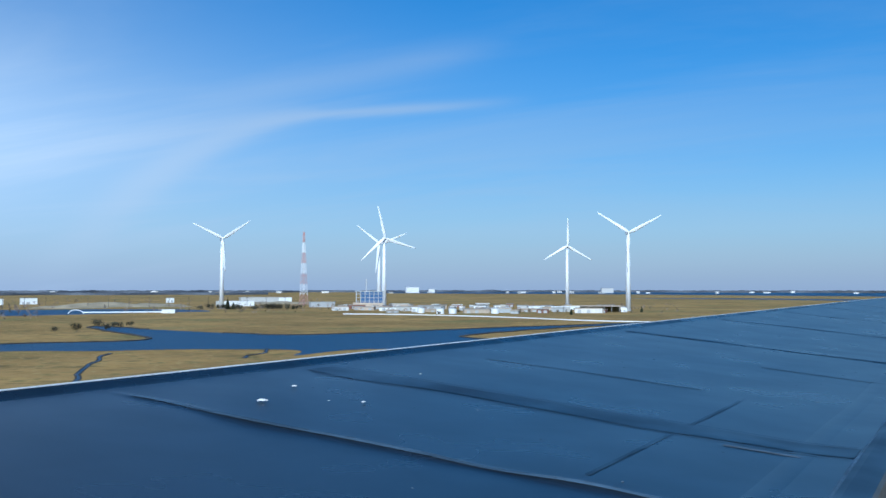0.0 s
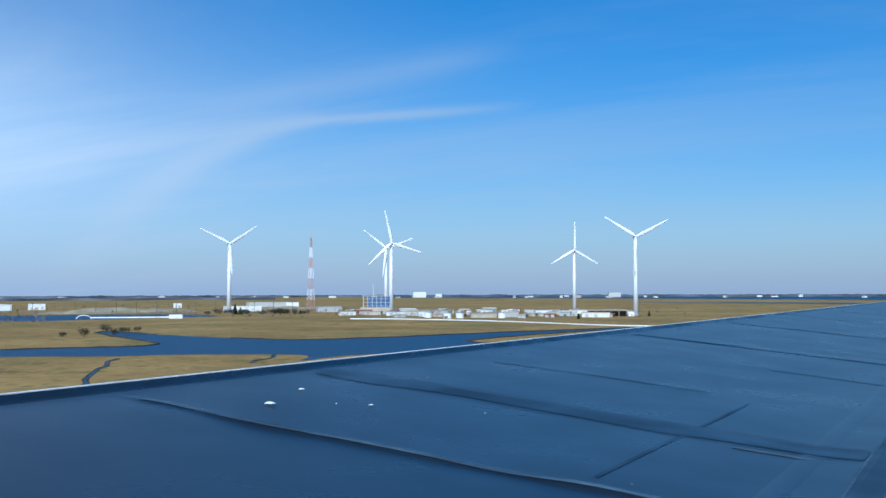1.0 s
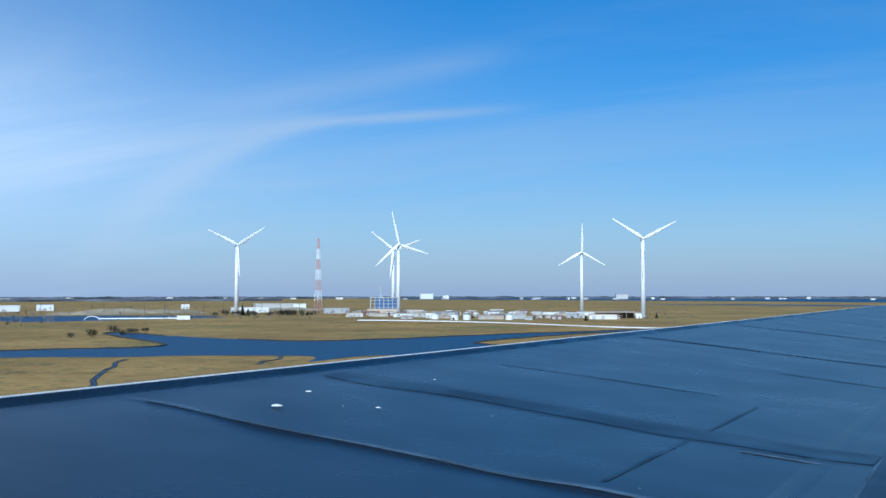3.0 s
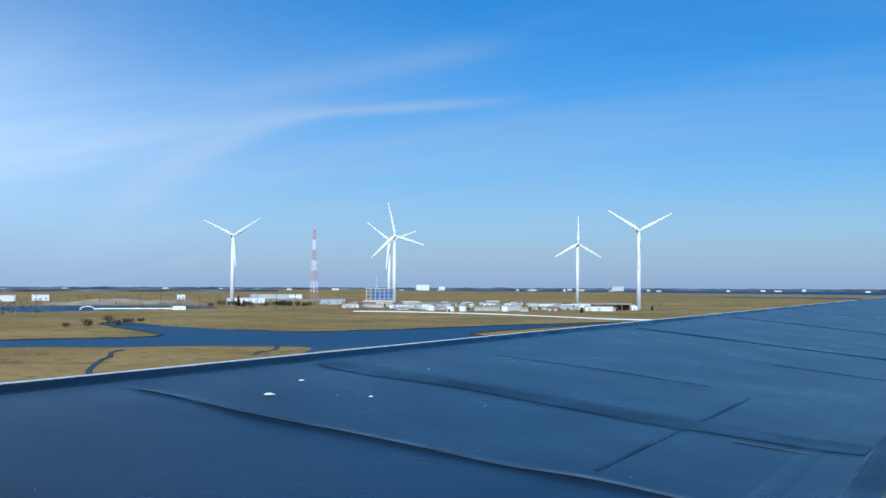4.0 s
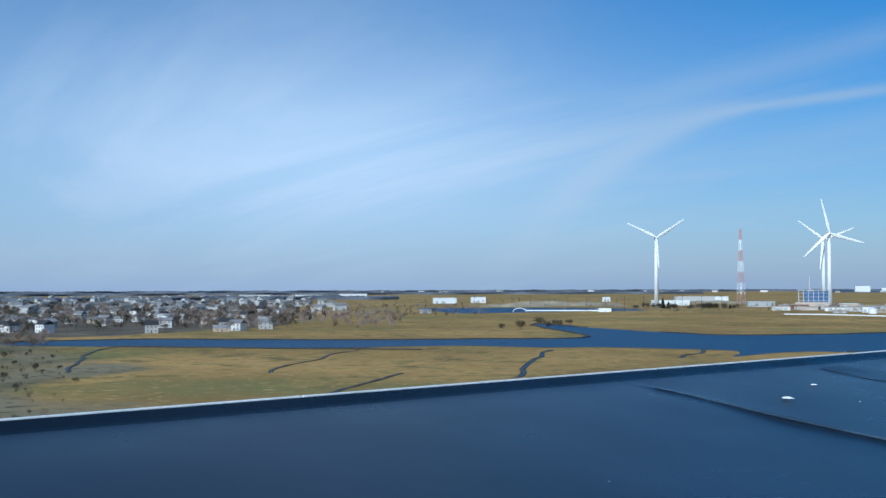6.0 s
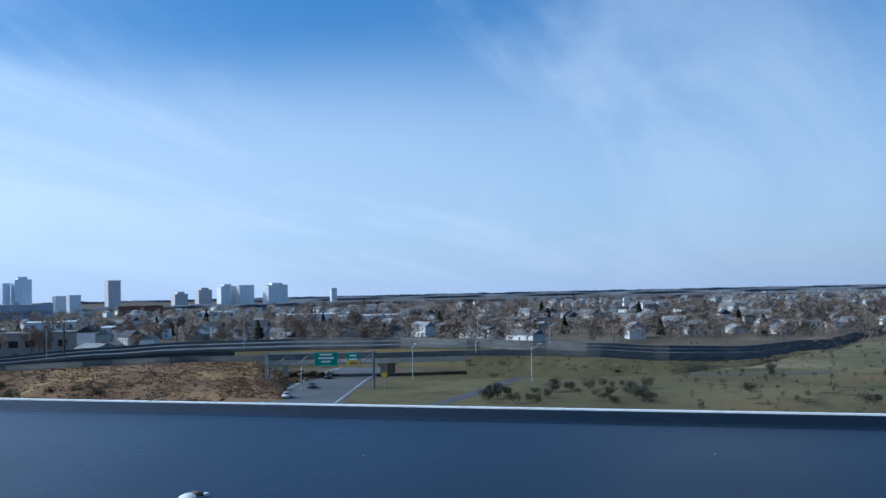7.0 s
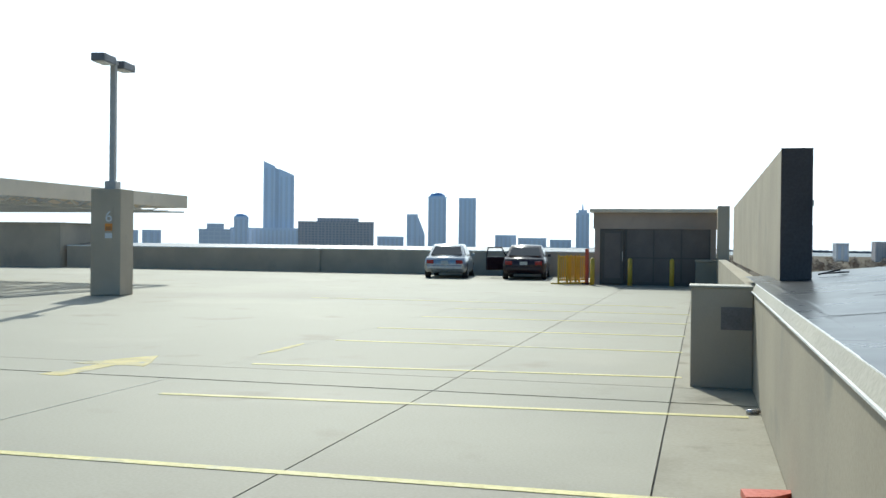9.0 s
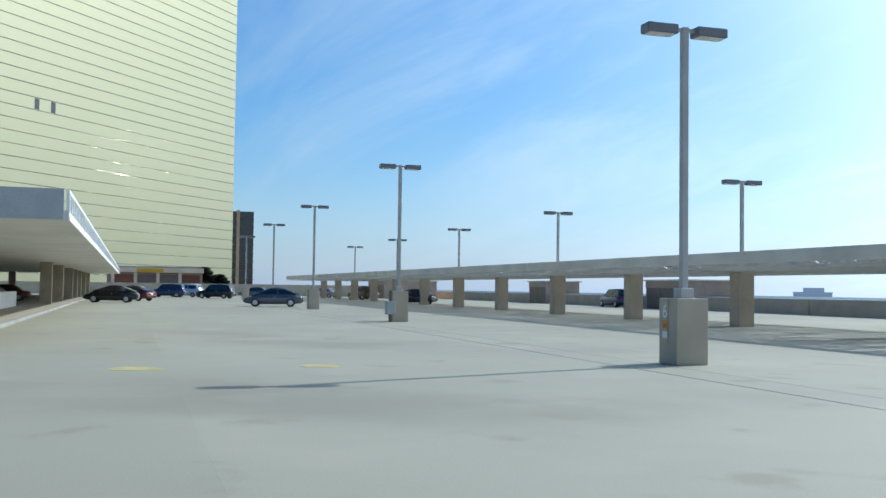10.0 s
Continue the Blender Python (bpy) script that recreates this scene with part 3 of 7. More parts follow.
    # raised outer kerb with its bright metal edge strip
    bm = bmesh.new()
    zf = roof_z(ROOF_X1)
    prof = [(-2.158, zf + 0.0190), (-2.1625, zf + 0.0205), (-2.165, zf - 0.4)]
    rows = [[bm.verts.new((x, y, zz)) for x, zz in prof] for y in (ROOF_Y0, ROOF_Y1)]
    for a, b in zip(rows, rows[1:]):
        for k in range(len(prof) - 1):
            bm.faces.new((a[k], b[k], b[k + 1], a[k + 1]))
    bmesh.ops.recalc_face_normals(bm, faces=bm.faces)
    part("kerb", bm, EDGE_SHEET, roof)
    y = ROOF_Y0
    while y < ROOF_Y1:
        part("edge_strip", box(-2.174, y + 0.003, zf + 0.010, -2.1625, min(y + 3.0, ROOF_Y1) - 0.003, zf + 0.0238, bevel=0.0006), WHITE_METAL, roof, "white painted metal edge strip")
        y += 3.0


make_roof()
# farther along, the membrane is turned over the parapet's coping
bm = bmesh.new()
rows = [[bm.verts.new((x, y, zz + 0.001 * noise.noise((y * 1.5, x * 9, 0.0)))) for x, zz in ((-0.288, 1.1165), (-0.27, 1.1185), (-0.235, 1.1150), (-0.214, 1.1140), (-0.208, 1.104), (-0.207, 0.99))] for y in [0.9 + 0.3 * k for k in range(200)]]
for a, b in zip(rows, rows[1:]):
    for k in range(5):
        bm.faces.new((a[k], a[k + 1], b[k + 1], b[k]))
bmesh.ops.recalc_face_normals(bm, faces=bm.faces)
structure("membrane_turnover", bm, KERB, "black membrane turned over the parapet top", category="flashing")
structure("wall_roof_outer", box(-2.16, ROOF_Y0, GROUND, -1.9, ROOF_Y1, 0.98), WALL)
structure("wall_roof_end", box(-1.9, ROOF_Y0, GROUND, -0.52, ROOF_Y0 + 0.2, 1.07), WALL)

# ---- parapet between deck and roof strip ----
structure("parapet_wall", box(-0.50, -46.9, 0.0, -0.24, 90, 1.034), WALL, "beige painted concrete parapet wall with metal coping", category="parapet")


DRIP = 1.038


def make_coping():
    cop = thing("parapet_coping", "pale metal coping with white drip edges on the parapet", "coping", kind="structure")
    y = -11.2
    lens = [4.0, 4.76, 4.6, 3.05]
    i = 0
    while y < 60:
        n = lens[i] if i < len(lens) else 3.05
        i += 1
        y1 = y + n
        bm = bmesh.new()
        ends = [[bm.verts.new((px, yy, pz)) for px, pz in ((-0.262, DRIP), (-0.222, DRIP), (-0.2565, 1.1085), (-0.260, 1.1085), (-0.262, 1.1085))] for yy in (y + 0.003, y1 - 0.003)]
        for k in range(5):
            bm.faces.new((ends[0][k], ends[0][(k + 1) % 5], ends[1][(k + 1) % 5], ends[1][k]))
        bm.faces.new(ends[0][::-1])
        bm.faces.new(ends[1])
        bmesh.ops.recalc_face_normals(bm, faces=bm.faces)
        part("fascia", bm, COPING, cop)
        part("drip_edge", box(-0.238, y + 0.003, DRIP - 0.014, -0.212, y1 - 0.003, DRIP, bevel=0.003), WHITE_METAL, cop)
        part("bead", box(-0.268, y + 0.003, 1.098, -0.2580, y1 - 0.003, 1.1150, bevel=0.002), WHITE_METAL, cop)
        y = y1


make_coping()

# ---- stub wall and tall screen wall ----
PATCH = material("darker wall patch", (0.20, 0.178, 0.165), 0.8, vary=0.25, scale=3.0)
stub = thing("stub_wall", "short beige concrete wall stub with a darker patch", "wall", kind="structure")
part("stub_body", box(-0.236, -11.75, 0.0, 0.40, -11.23, 1.06, bevel=0.008), WALL_DARK, stub)
part("stub_cap", box(-0.236, -11.77, 1.06, 0.42, -11.21, 1.085, bevel=0.006), COPING, stub)
part("patch", box(-0.23, -11.232, 0.62, 0.09, -11.222, 0.86), PATCH, stub, "dark rectangular patch")
screen = thing("screen_wall", "tall pale concrete screen wall with a dark end face", "wall", kind="structure")
part("wall_body", box(-0.86, -29.2, 1.09, -0.54, -11.78, 2.58, bevel=0.006), WALL, screen)
part("end_face", box(-0.865, -11.78, 1.13, -0.535, -11.745, 2.585), DARK_FACE, screen, "darker brown end face")
part("trim", box(-0.875, -11.80, 1.95, -0.862, -11.72, 2.02), STEEL, screen)
# broken flashing lying beside the screen wall
fl = thing("loose_flashing", "bent dark strip of loose roof flashing", "debris")
for a, b in (((-1.02, -11.9, 1.22), (-1.3, -12.2, 1.235)), ((-1.3, -12.2, 1.235), (-1.25, -12.6, 1.22)), ((-0.98, -12.2, 1.2), (-1.2, -12.1, 1.26))):
    part("strip", rod(bmesh.new(), a, b, 0.009, seg=6), SEAM, fl)


# ---- shells on the roof and litter on the deck ----
def make_shell(name, x, y, z, size, rz, meat, label):
    ob = thing(name, label, "shell", "shells on the roof", at=pose(x, y, z, 0, 0, rz))
    bm = bmesh.new()
    n, m = 14, 5
    rings = []
    for j in range(m + 1):
        r = j / m
        rings.append([bm.verts.new((size * (r * math.cos(a) * ((0.6 if meat else 1.0) if math.cos(a) > 0 else 0.75)), size * 0.62 * r * math.sin(a), size * (0.26 * (1 - r * r) + 0.02 * math.sin(6 * a) * r) + 0.002)) for a in (2 * math.pi * k / n for k in range(n))] if j else [bm.verts.new((0, 0, size * 0.26))])
    for k in range(n):
        bm.faces.new((rings[0][0], rings[1][k], rings[1][(k + 1) % n]))
    for a, b in zip(rings[1:], rings[2:]):
        for k in range(n):
            bm.faces.new((a[k], b[k], b[(k + 1) % n], a[(k + 1) % n]))
    part("valve", bm, SHELL, ob, smooth=True)
    if meat:
        bm = bmesh.new()
        bmesh.ops.create_icosphere(bm, subdivisions=2, radius=size * 0.36, matrix=Matrix.Translation((size * 0.62, 0.004, size * 0.19)) @ Matrix.Diagonal((1.6, 1.15, 0.55, 1)))
        for v in bm.verts:
            v.co += noise.noise_vector(v.co * 120) * size * 0.12
        part("meat", bm, SHELL_DARK, ob, "dark dried remains", smooth=True)
        part("valve", box(size * 1.05, -size * 0.2, 0.0, size * 1.4, size * 0.2, size * 0.22, bevel=size * 0.05), SHELL, ob)
    return ob


for x, y, s, rz, meat, lab in ((-1.54, -0.83, 0.022, 140, True, "broken white clam shell with dark remains"), (-1.73, 2.19, 0.019, 25, False, "bleached clam shell on the membrane"), (-1.83, 2.47, 0.012, 40, False, "small bleached clam shell"), (-1.55, 2.42, 0.010, 80, False, "small bleached clam shell"), (-1.62, 2.35, 0.004, 0, False, "tiny white shell fragment"), (-1.28, 2.6, 0.004, 10, False, "tiny white shell fragment"), (-1.75, 3.1, 0.005, 10, False, "tiny white shell fragment")):
    make_shell("clam_shell", x, y, roof_z(x) + 0.004, s, rz, meat, lab)
wedge = thing("plastic_wedge", "orange-red plastic wedge lying at the end of a stall line", "wedge", at=pose(-0.05, -6.38, 0.0, 0, 0, 12))
bm = bmesh.new()
prism(bm, [(-0.30, -0.09), (0.08, -0.10), (0.10, 0.10), (-0.06, 0.09)], 0.006, 0.05)
part("wedge_body", bm, RED, wedge)
can = thing("crushed_can", "crushed pale can lying against the parapet", "can", at=pose(-0.17, -9.6, 0.0, 0, 0, 30))
bm = rod(bmesh.new(), (-0.06, 0, 0.032), (0.06, 0, 0.030), 0.03, 0.026, 10)
for v in bm.verts:
    v.co.z = max(0.002, v.co.z * 0.8)
part("can_body", bm, RIM, can, smooth=True)

# ---- parking deck ----
DECK_X1, DECK_Y0, DECK_Y1 = 170.0, -47.0, 90.0
structure("deck_base", box(-0.24, DECK_Y0, -0.6, DECK_X1, DECK_Y1, -0.02), JOINT)


def make_lines():
    for y0, y1, x0, x1 in ((-6.25, -6.22, -0.05, 5.35), (-9.4, -9.0, -0.12, 5.4), (-11.95, -11.5, 0.5, 5.6), (-14.72, -14.65, 0.55, 5.7), (-17.3, -17.0, 0.55, 5.8), (-20.0, -19.9, 0.55, 5.8), (-22.7, -22.7, 0.55, 5.8), (-25.4, -25.4, 1.0, 10.4), (-3.5, -3.45, -0.05, 5.35), (-0.7, -0.7, 0.9, 5.35)):
        ob = structure("stall_line", ribbon([(x0 + (x1 - x0) * k / 8, y0 + (y1 - y0) * k / 8) for k in range(9)], 0.10, 0.001, 0.005), YELLOW, "worn yellow parking stall line", category="marking")
        ob["group"] = "stall lines on the deck"
    for x, y, w, d in ((20.3, -0.4, 0.9, 0.9), (20.4, -3.9, 0.9, 0.9), (5.95, -13.2, 0.10, 1.4)):
        r = random.Random(int(x * 10))
        pts = [(x + math.cos(a) * w / 2 * (0.7 + 0.6 * r.random()), y + math.sin(a) * d / 2 * (0.7 + 0.6 * r.random())) for a in (2 * math.pi * k / 10 for k in range(10))]
        bm = bmesh.new()
        prism(bm, smooth_line(pts, steps=3), 0.001, 0.004)
        structure("paint_patch", bm, YELLOW_FAINT, "faded yellow painted patch on the concrete", category="marking")
    # two worn direction arrows
    for x, y, a in ((7.24, -9.82, -4.0), (11.2, -10.2, 4.0)):
        r = random.Random(int(x * 10))
        outline = ((-0.13, 0), (0.13, 0), (0.11, -0.55), (0.13, -1.05), (0.30, -1.02), (0.48, -1.0), (0.33, -1.35), (0.18, -1.7), (0, -2.1), (-0.17, -1.72), (-0.34, -1.35), (-0.48, -1.02), (-0.30, -1.04), (-0.13, -1.05), (-0.14, -0.5))
        turn = pose(x, y, 0, 0, 0, a)
        pts = [(turn @ Vector((u + r.uniform(-0.035, 0.035), v + r.uniform(-0.035, 0.035), 0)))[:2] for u, v in outline]
        bm = bmesh.new()
        prism(bm, pts, 0.001, 0.004)
        structure("paint_arrow", bm, YELLOW_FAINT, "faded yellow direction arrow on the concrete", category="marking")


make_lines()
CAULK = material("pale joint caulk", (0.46, 0.44, 0.38), 0.8, vary=0.2, scale=2.0)
structure("joint_strip", ribbon([(5.9 + 0.004 * noise.noise((0.0, k * 0.7, 0.0)), -10.0 + 0.45 * k) for k in range(28)], 0.014, 0.0005, 0.004), CAULK, "pale caulked joint in the concrete deck", category="marking")

# outer walls of the deck
far_wall = thing("wall_far_parapet", "dark weathered concrete parapet wall with pale coping", "parapet", kind="structure")
for x0, x1 in ((-0.5, 18.7), (18.9, 33.0), (43.6, 62.0), (62.2, 80.0), (80.2, 110.0), (110.2, 170.0)):
    part("wall_panel", box(x0, -47.35, -0.6, x1, -47.0, 1.12), WALL_DARK, far_wall)
    part("coping", box(x0, -47.40, 1.12, x1, -46.97, 1.17, bevel=0.01), WHITE_METAL, far_wall)
bm = bmesh.new()
q = [bm.verts.new(p) for p in ((-0.5, -47.4, 1.13), (170.0, -47.4, 1.13), (170.0, -49.4, 1.32), (-0.5, -49.4, 1.32), (-0.5, -49.4, 0.9), (170.0, -49.4, 0.9))]
bm.faces.new((q[3], q[2], q[1], q[0]))
bm.faces.new((q[4], q[5], q[2], q[3]))
part("roof_membrane", bm, MEMBRANE, far_wall, "glossy black membrane strip")
part("pilaster", box(18.6, -47.3, 0.0, 19.2, -46.8, 1.12), WALL_DARK, far_wall)
structure("wall_deck_end", box(170.0, -47.35, -0.6, 170.3, 90, 1.9), WALL_DARK)
structure("wall_deck_back", box(-0.5, 90.0, -0.6, 170.3, 90.3, 1.2), WALL_DARK)
structure("wall_garage_south", box(-0.5, -47.35, GROUND, 170.3, -47.05, -0.6), WALL)
structure("wall_garage_west", box(-0.5, -47.0, GROUND, -0.3, -14.0, 0.0), WALL)
ramp_house = thing("ramp_enclosure", "plain dark concrete enclosure on the parapet", "enclosure")
part("wall_body", box(33.2, -50.0, -0.6, 43.4, -46.7, 2.3), WALL_DARK, ramp_house)
part("coping", box(33.1, -50.1, 2.3, 43.5, -46.6, 2.36), WALL_DARK, ramp_house)


# ---- stair pavilion ----
def make_pavilion(x0, x1, y0, y1, h, name, label, front_bays):
    ob = thing(name, label, "shelter")
    part("roof", box(x0 - 0.18, y0 - 0.2, h - 0.14, x1 + 0.18, y1 + 0.25, h, bevel=0.02), FASCIA, ob)
    part("fascia", box(x0 - 0.05, y1 - 0.06, h - 0.75, x1 + 0.05, y1 + 0.02, h - 0.14), PAV_WALL, ob)
    part("side_wall", box(x0, y0, 0, x0 + 0.2, y1, h - 0.14), PAV_WALL, ob)
    part("side_wall", box(x1 - 0.2, y0, 0, x1, y1, h - 0.14), PAV_WALL, ob)
    part("back_wall", box(x0 + 0.2, y0, 0, x1 - 0.2, y0 + 0.2, h - 0.14), PAV_WALL, ob)
    n = front_bays
    for i in range(n):
        a = x0 + 0.2 + (x1 - x0 - 0.4) * i / n
        b = x0 + 0.2 + (x1 - x0 - 0.4) * (i + 1) / n
        f = part("window_frame", box(a, y1 - 0.10, 0, a + 0.06, y1 - 0.02, h - 0.75), FRAME, ob)
        part("pane", box(a + 0.06, y1 - 0.07, 0.12, b, y1 - 0.05, h - 0.75), SHADED_GLASS, ob)
        part("sill", box(a + 0.06, y1 - 0.09, 0.0, b, y1 - 0.03, 0.12), FRAME, ob)
        part("rail", box(a + 0.06, y1 - 0.09, 1.0, b, y1 - 0.04, 1.05), FRAME, ob)
    part("window_frame", box(x1 - 0.26, y1 - 0.10, 0, x1 - 0.2, y1 - 0.02, h - 0.75), FRAME, ob)
    return ob


pav = make_pavilion(-0.2, 4.25, -43.5, -38.6, 2.86, "stair_pavilion", "brown stair pavilion with dark glazing and a flat roof", 4)
door = part("door_leaf", box(3.15, -38.62, 0.05, 4.0, -38.55, 2.06, bevel=0.01), FRAME, pav, "bronze framed glass door")
part("pane", box(3.28, -38.56, 0.25, 3.87, -38.53, 1.95), SHADED_GLASS, door)
part("handle", rod(bmesh.new(), (3.2, -38.50, 0.9), (3.2, -38.50, 1.25), 0.015), RIM, door)
structure("pillar_wall", box(-0.62, -38.2, 0, -0.22, -36.5, 2.9), WALL_DARK, "concrete pillar beside the pavilion", category="pillar")


def make_bollard(x, y, h=1.0):
    ob = thing("bollard", "yellow painted steel bollard on the deck", "bollard", "bollards by the pavilion", at=pose(x, y, 0))
    bm = rod(bmesh.new(), (0, 0, 0), (0, 0, h - 0.05), 0.085, seg=14)
    bmesh.ops.create_uvsphere(bm, u_segments=14, v_segments=6, radius=0.085, matrix=Matrix.Translation((0, 0, h - 0.06)))
    part("post", bm, BOLLARD, ob, smooth=True)
    part("base_ring", rod(bmesh.new(), (0, 0, 0), (0, 0, 0.02), 0.13, seg=14), WALL_DARK, ob)
    return ob


for x, y in ((2.85, -37.6), (1.35, -37.6), (4.2, -37.4)):
    make_bollard(x, y)


def make_barricade(x, y, rz):
    ob = thing("barricade", "yellow folding barrier standing on the deck", "barrier", "yellow barriers", at=pose(x, y, 0, 0, 0, rz))
    for s in (-0.5, 0.5):
        part("upright", box(s - 0.03, -0.03, 0.05, s + 0.03, 0.03, 1.1), BOLLARD, ob)
        part("foot", box(s - 0.04, -0.3, 0, s + 0.04, 0.3, 0.05), BOLLARD, ob)
    for k in range(7):
        part("slat", box(-0.46 + k * 0.15, -0.012, 0.15, -0.40 + k * 0.15, 0.012, 1.0), BOLLARD, ob)
    for z in (0.12, 1.0):
        part("bar", box(-0.5, -0.02, z, 0.5, 0.02, z + 0.06), BOLLARD, ob)
    return ob


for k in range(3):
    make_barricade(5.35 - 0.28 * k, -38.4 - 0.35 * k, 70)
post = thing("marker_post", "red and white marker post beside the pavilion", "post", at=pose(4.5, -38.3, 0))
part("pole", rod(bmesh.new(), (0, 0, 0), (0, 0, 1.35), 0.07, seg=10), RED, post)
part("base", rod(bmesh.new(), (0, 0, 0), (0, 0, 0.05), 0.2, seg=12), TYRE, post)
bin_ = thing("litter_bin", "square grey concrete litter bin by the pavilion", "bin", at=pose(0.1, -37.9, 0))
part("bin_body", box(-0.42, -0.4, 0, 0.42, 0.4, 0.92, bevel=0.03), WALL, bin_)
part("lid", box(-0.45, -0.43, 0.92, 0.45, 0.43, 1.0, bevel=0.03), WALL_DARK, bin_)
make_pavilion(77.2, 84.8, -50.5, -46.3, 2.65, "stair_pavilion", "grey stair pavilion by the far parapet", 3)
make_pavilion(108.4, 113.6, -50.5, -46.3, 2.65, "stair_pavilion", "small grey stair pavilion by the far parapet", 2)
make_pavilion(146.0, 156.0, -44.5, -36.3, 2.75, "stair_pavilion", "grey stair pavilion beyond the canopy", 3)


# ---- lamp posts ----
def make_lamp_top(ob, z0, z1):
    pole = part("pole", box(-0.075, -0.075, z0 + 0.03, 0.075, 0.075, z1, bevel=0.015), STEEL, ob)
    part("collar", box(-0.16, -0.16, z0, 0.16, 0.16, z0 + 0.22, bevel=0.02), STEEL, ob)
    part("arm", box(-0.04, -0.35, z1 - 0.10, 0.04, 0.35, z1 - 0.03), STEEL, ob)
    for s in (-1, 1):
        y0, y1 = sorted((s * 0.24, s * 0.98))
        head = part("lamp_head", box(-0.19, y0, z1 - 0.19, 0.19, y1, z1 + 0.02, bevel=0.025), LAMP_HEAD, ob)
        part("lens", box(-0.15, y0 + 0.08, z1 - 0.205, 0.15, y1 - 0.06, z1 - 0.188), LENS, head)


def make_level_sign(ob, x, y0, z, face):
    """The level marker: a white six over an orange field and a white field, on the face towards -x or +y."""
    board = thing("level_sign", "white and orange level sign")
    board.parent = ob
    board.matrix_local = pose(x, y0, z, 90, 0, face)
    part("board", box(-0.11, -0.50, 0, 0.11, 0.40, 0.012), WALL_DARK, board)
    words("6", 0.42, SIGN_WHITE, board, pose(0, 0.02, 0.014))
    part("field", box(-0.10, -0.22, 0.012, 0.10, -0.03, 0.018), SIGN_ORANGE, board)
    part("field", box(-0.10, -0.42, 0.012, 0.10, -0.28, 0.018), SIGN_WHITE, board)
    for k in range(3):
        part("text_bar", box(-0.08, -0.13 - 0.03 * k, 0.018, 0.08, -0.115 - 0.03 * k, 0.020), DARK_FACE, board)


def make_lamp_post():
    ob = thing("lamp_post", "twin-headed grey lamp post on a square concrete pedestal", "lamp post", "lamp posts on the deck")
    part("pedestal", box(-0.38, -0.38, 0, 0.38, 0.38, 1.42, bevel=0.02), WALL_DARK, ob)
    make_lamp_top(ob, 1.42, 7.35)
    make_level_sign(ob, 0.08, 0.392, 0.98, 180)
    return ob


lamp = make_lamp_post()
lamp.matrix_world = pose(19.95, -11.75, 0)
for x, y in ((46.3, -12.3), (71.5, -12.7), (94.0, -12.9), (118.0, -13.0)):
    copy_thing(lamp, pose(x, y, 0))
tall = thing("lamp_column", "twin-headed lamp on a tall square concrete column", "lamp post", "lamp posts on the deck", at=pose(15.75, -24.3, 0, 0, 0, 8))
part("column", box(-0.42, -0.42, 0, 0.42, 0.42, 2.85, bevel=0.03), WALL_DARK, tall)
make_lamp_top(tall, 2.85, 6.35)
make_level_sign(tall, -0.1, 0.432, 1.95, 180)
for k in range(5):
    ob = thing("canopy_lamp", "twin-headed grey lamp rising through the canopy", "lamp post", "lamps over the canopy", at=pose(41 + 21 * k, -27.3, 0))
    make_lamp_top(ob, 3.0, 6.75)
box_post = thing("utility_post", "dark post with a grey box beside a lamp pedestal", "post", at=pose(45.7, -11.75, 0))
part("post", box(-0.06, -0.06, 0, 0.06, 0.06, 1.45), FRAME, box_post)
part("cabinet", box(-0.24, -0.2, 0.35, 0.24, 0.2, 0.95, bevel=0.02), GRAY_PAINT, box_post)


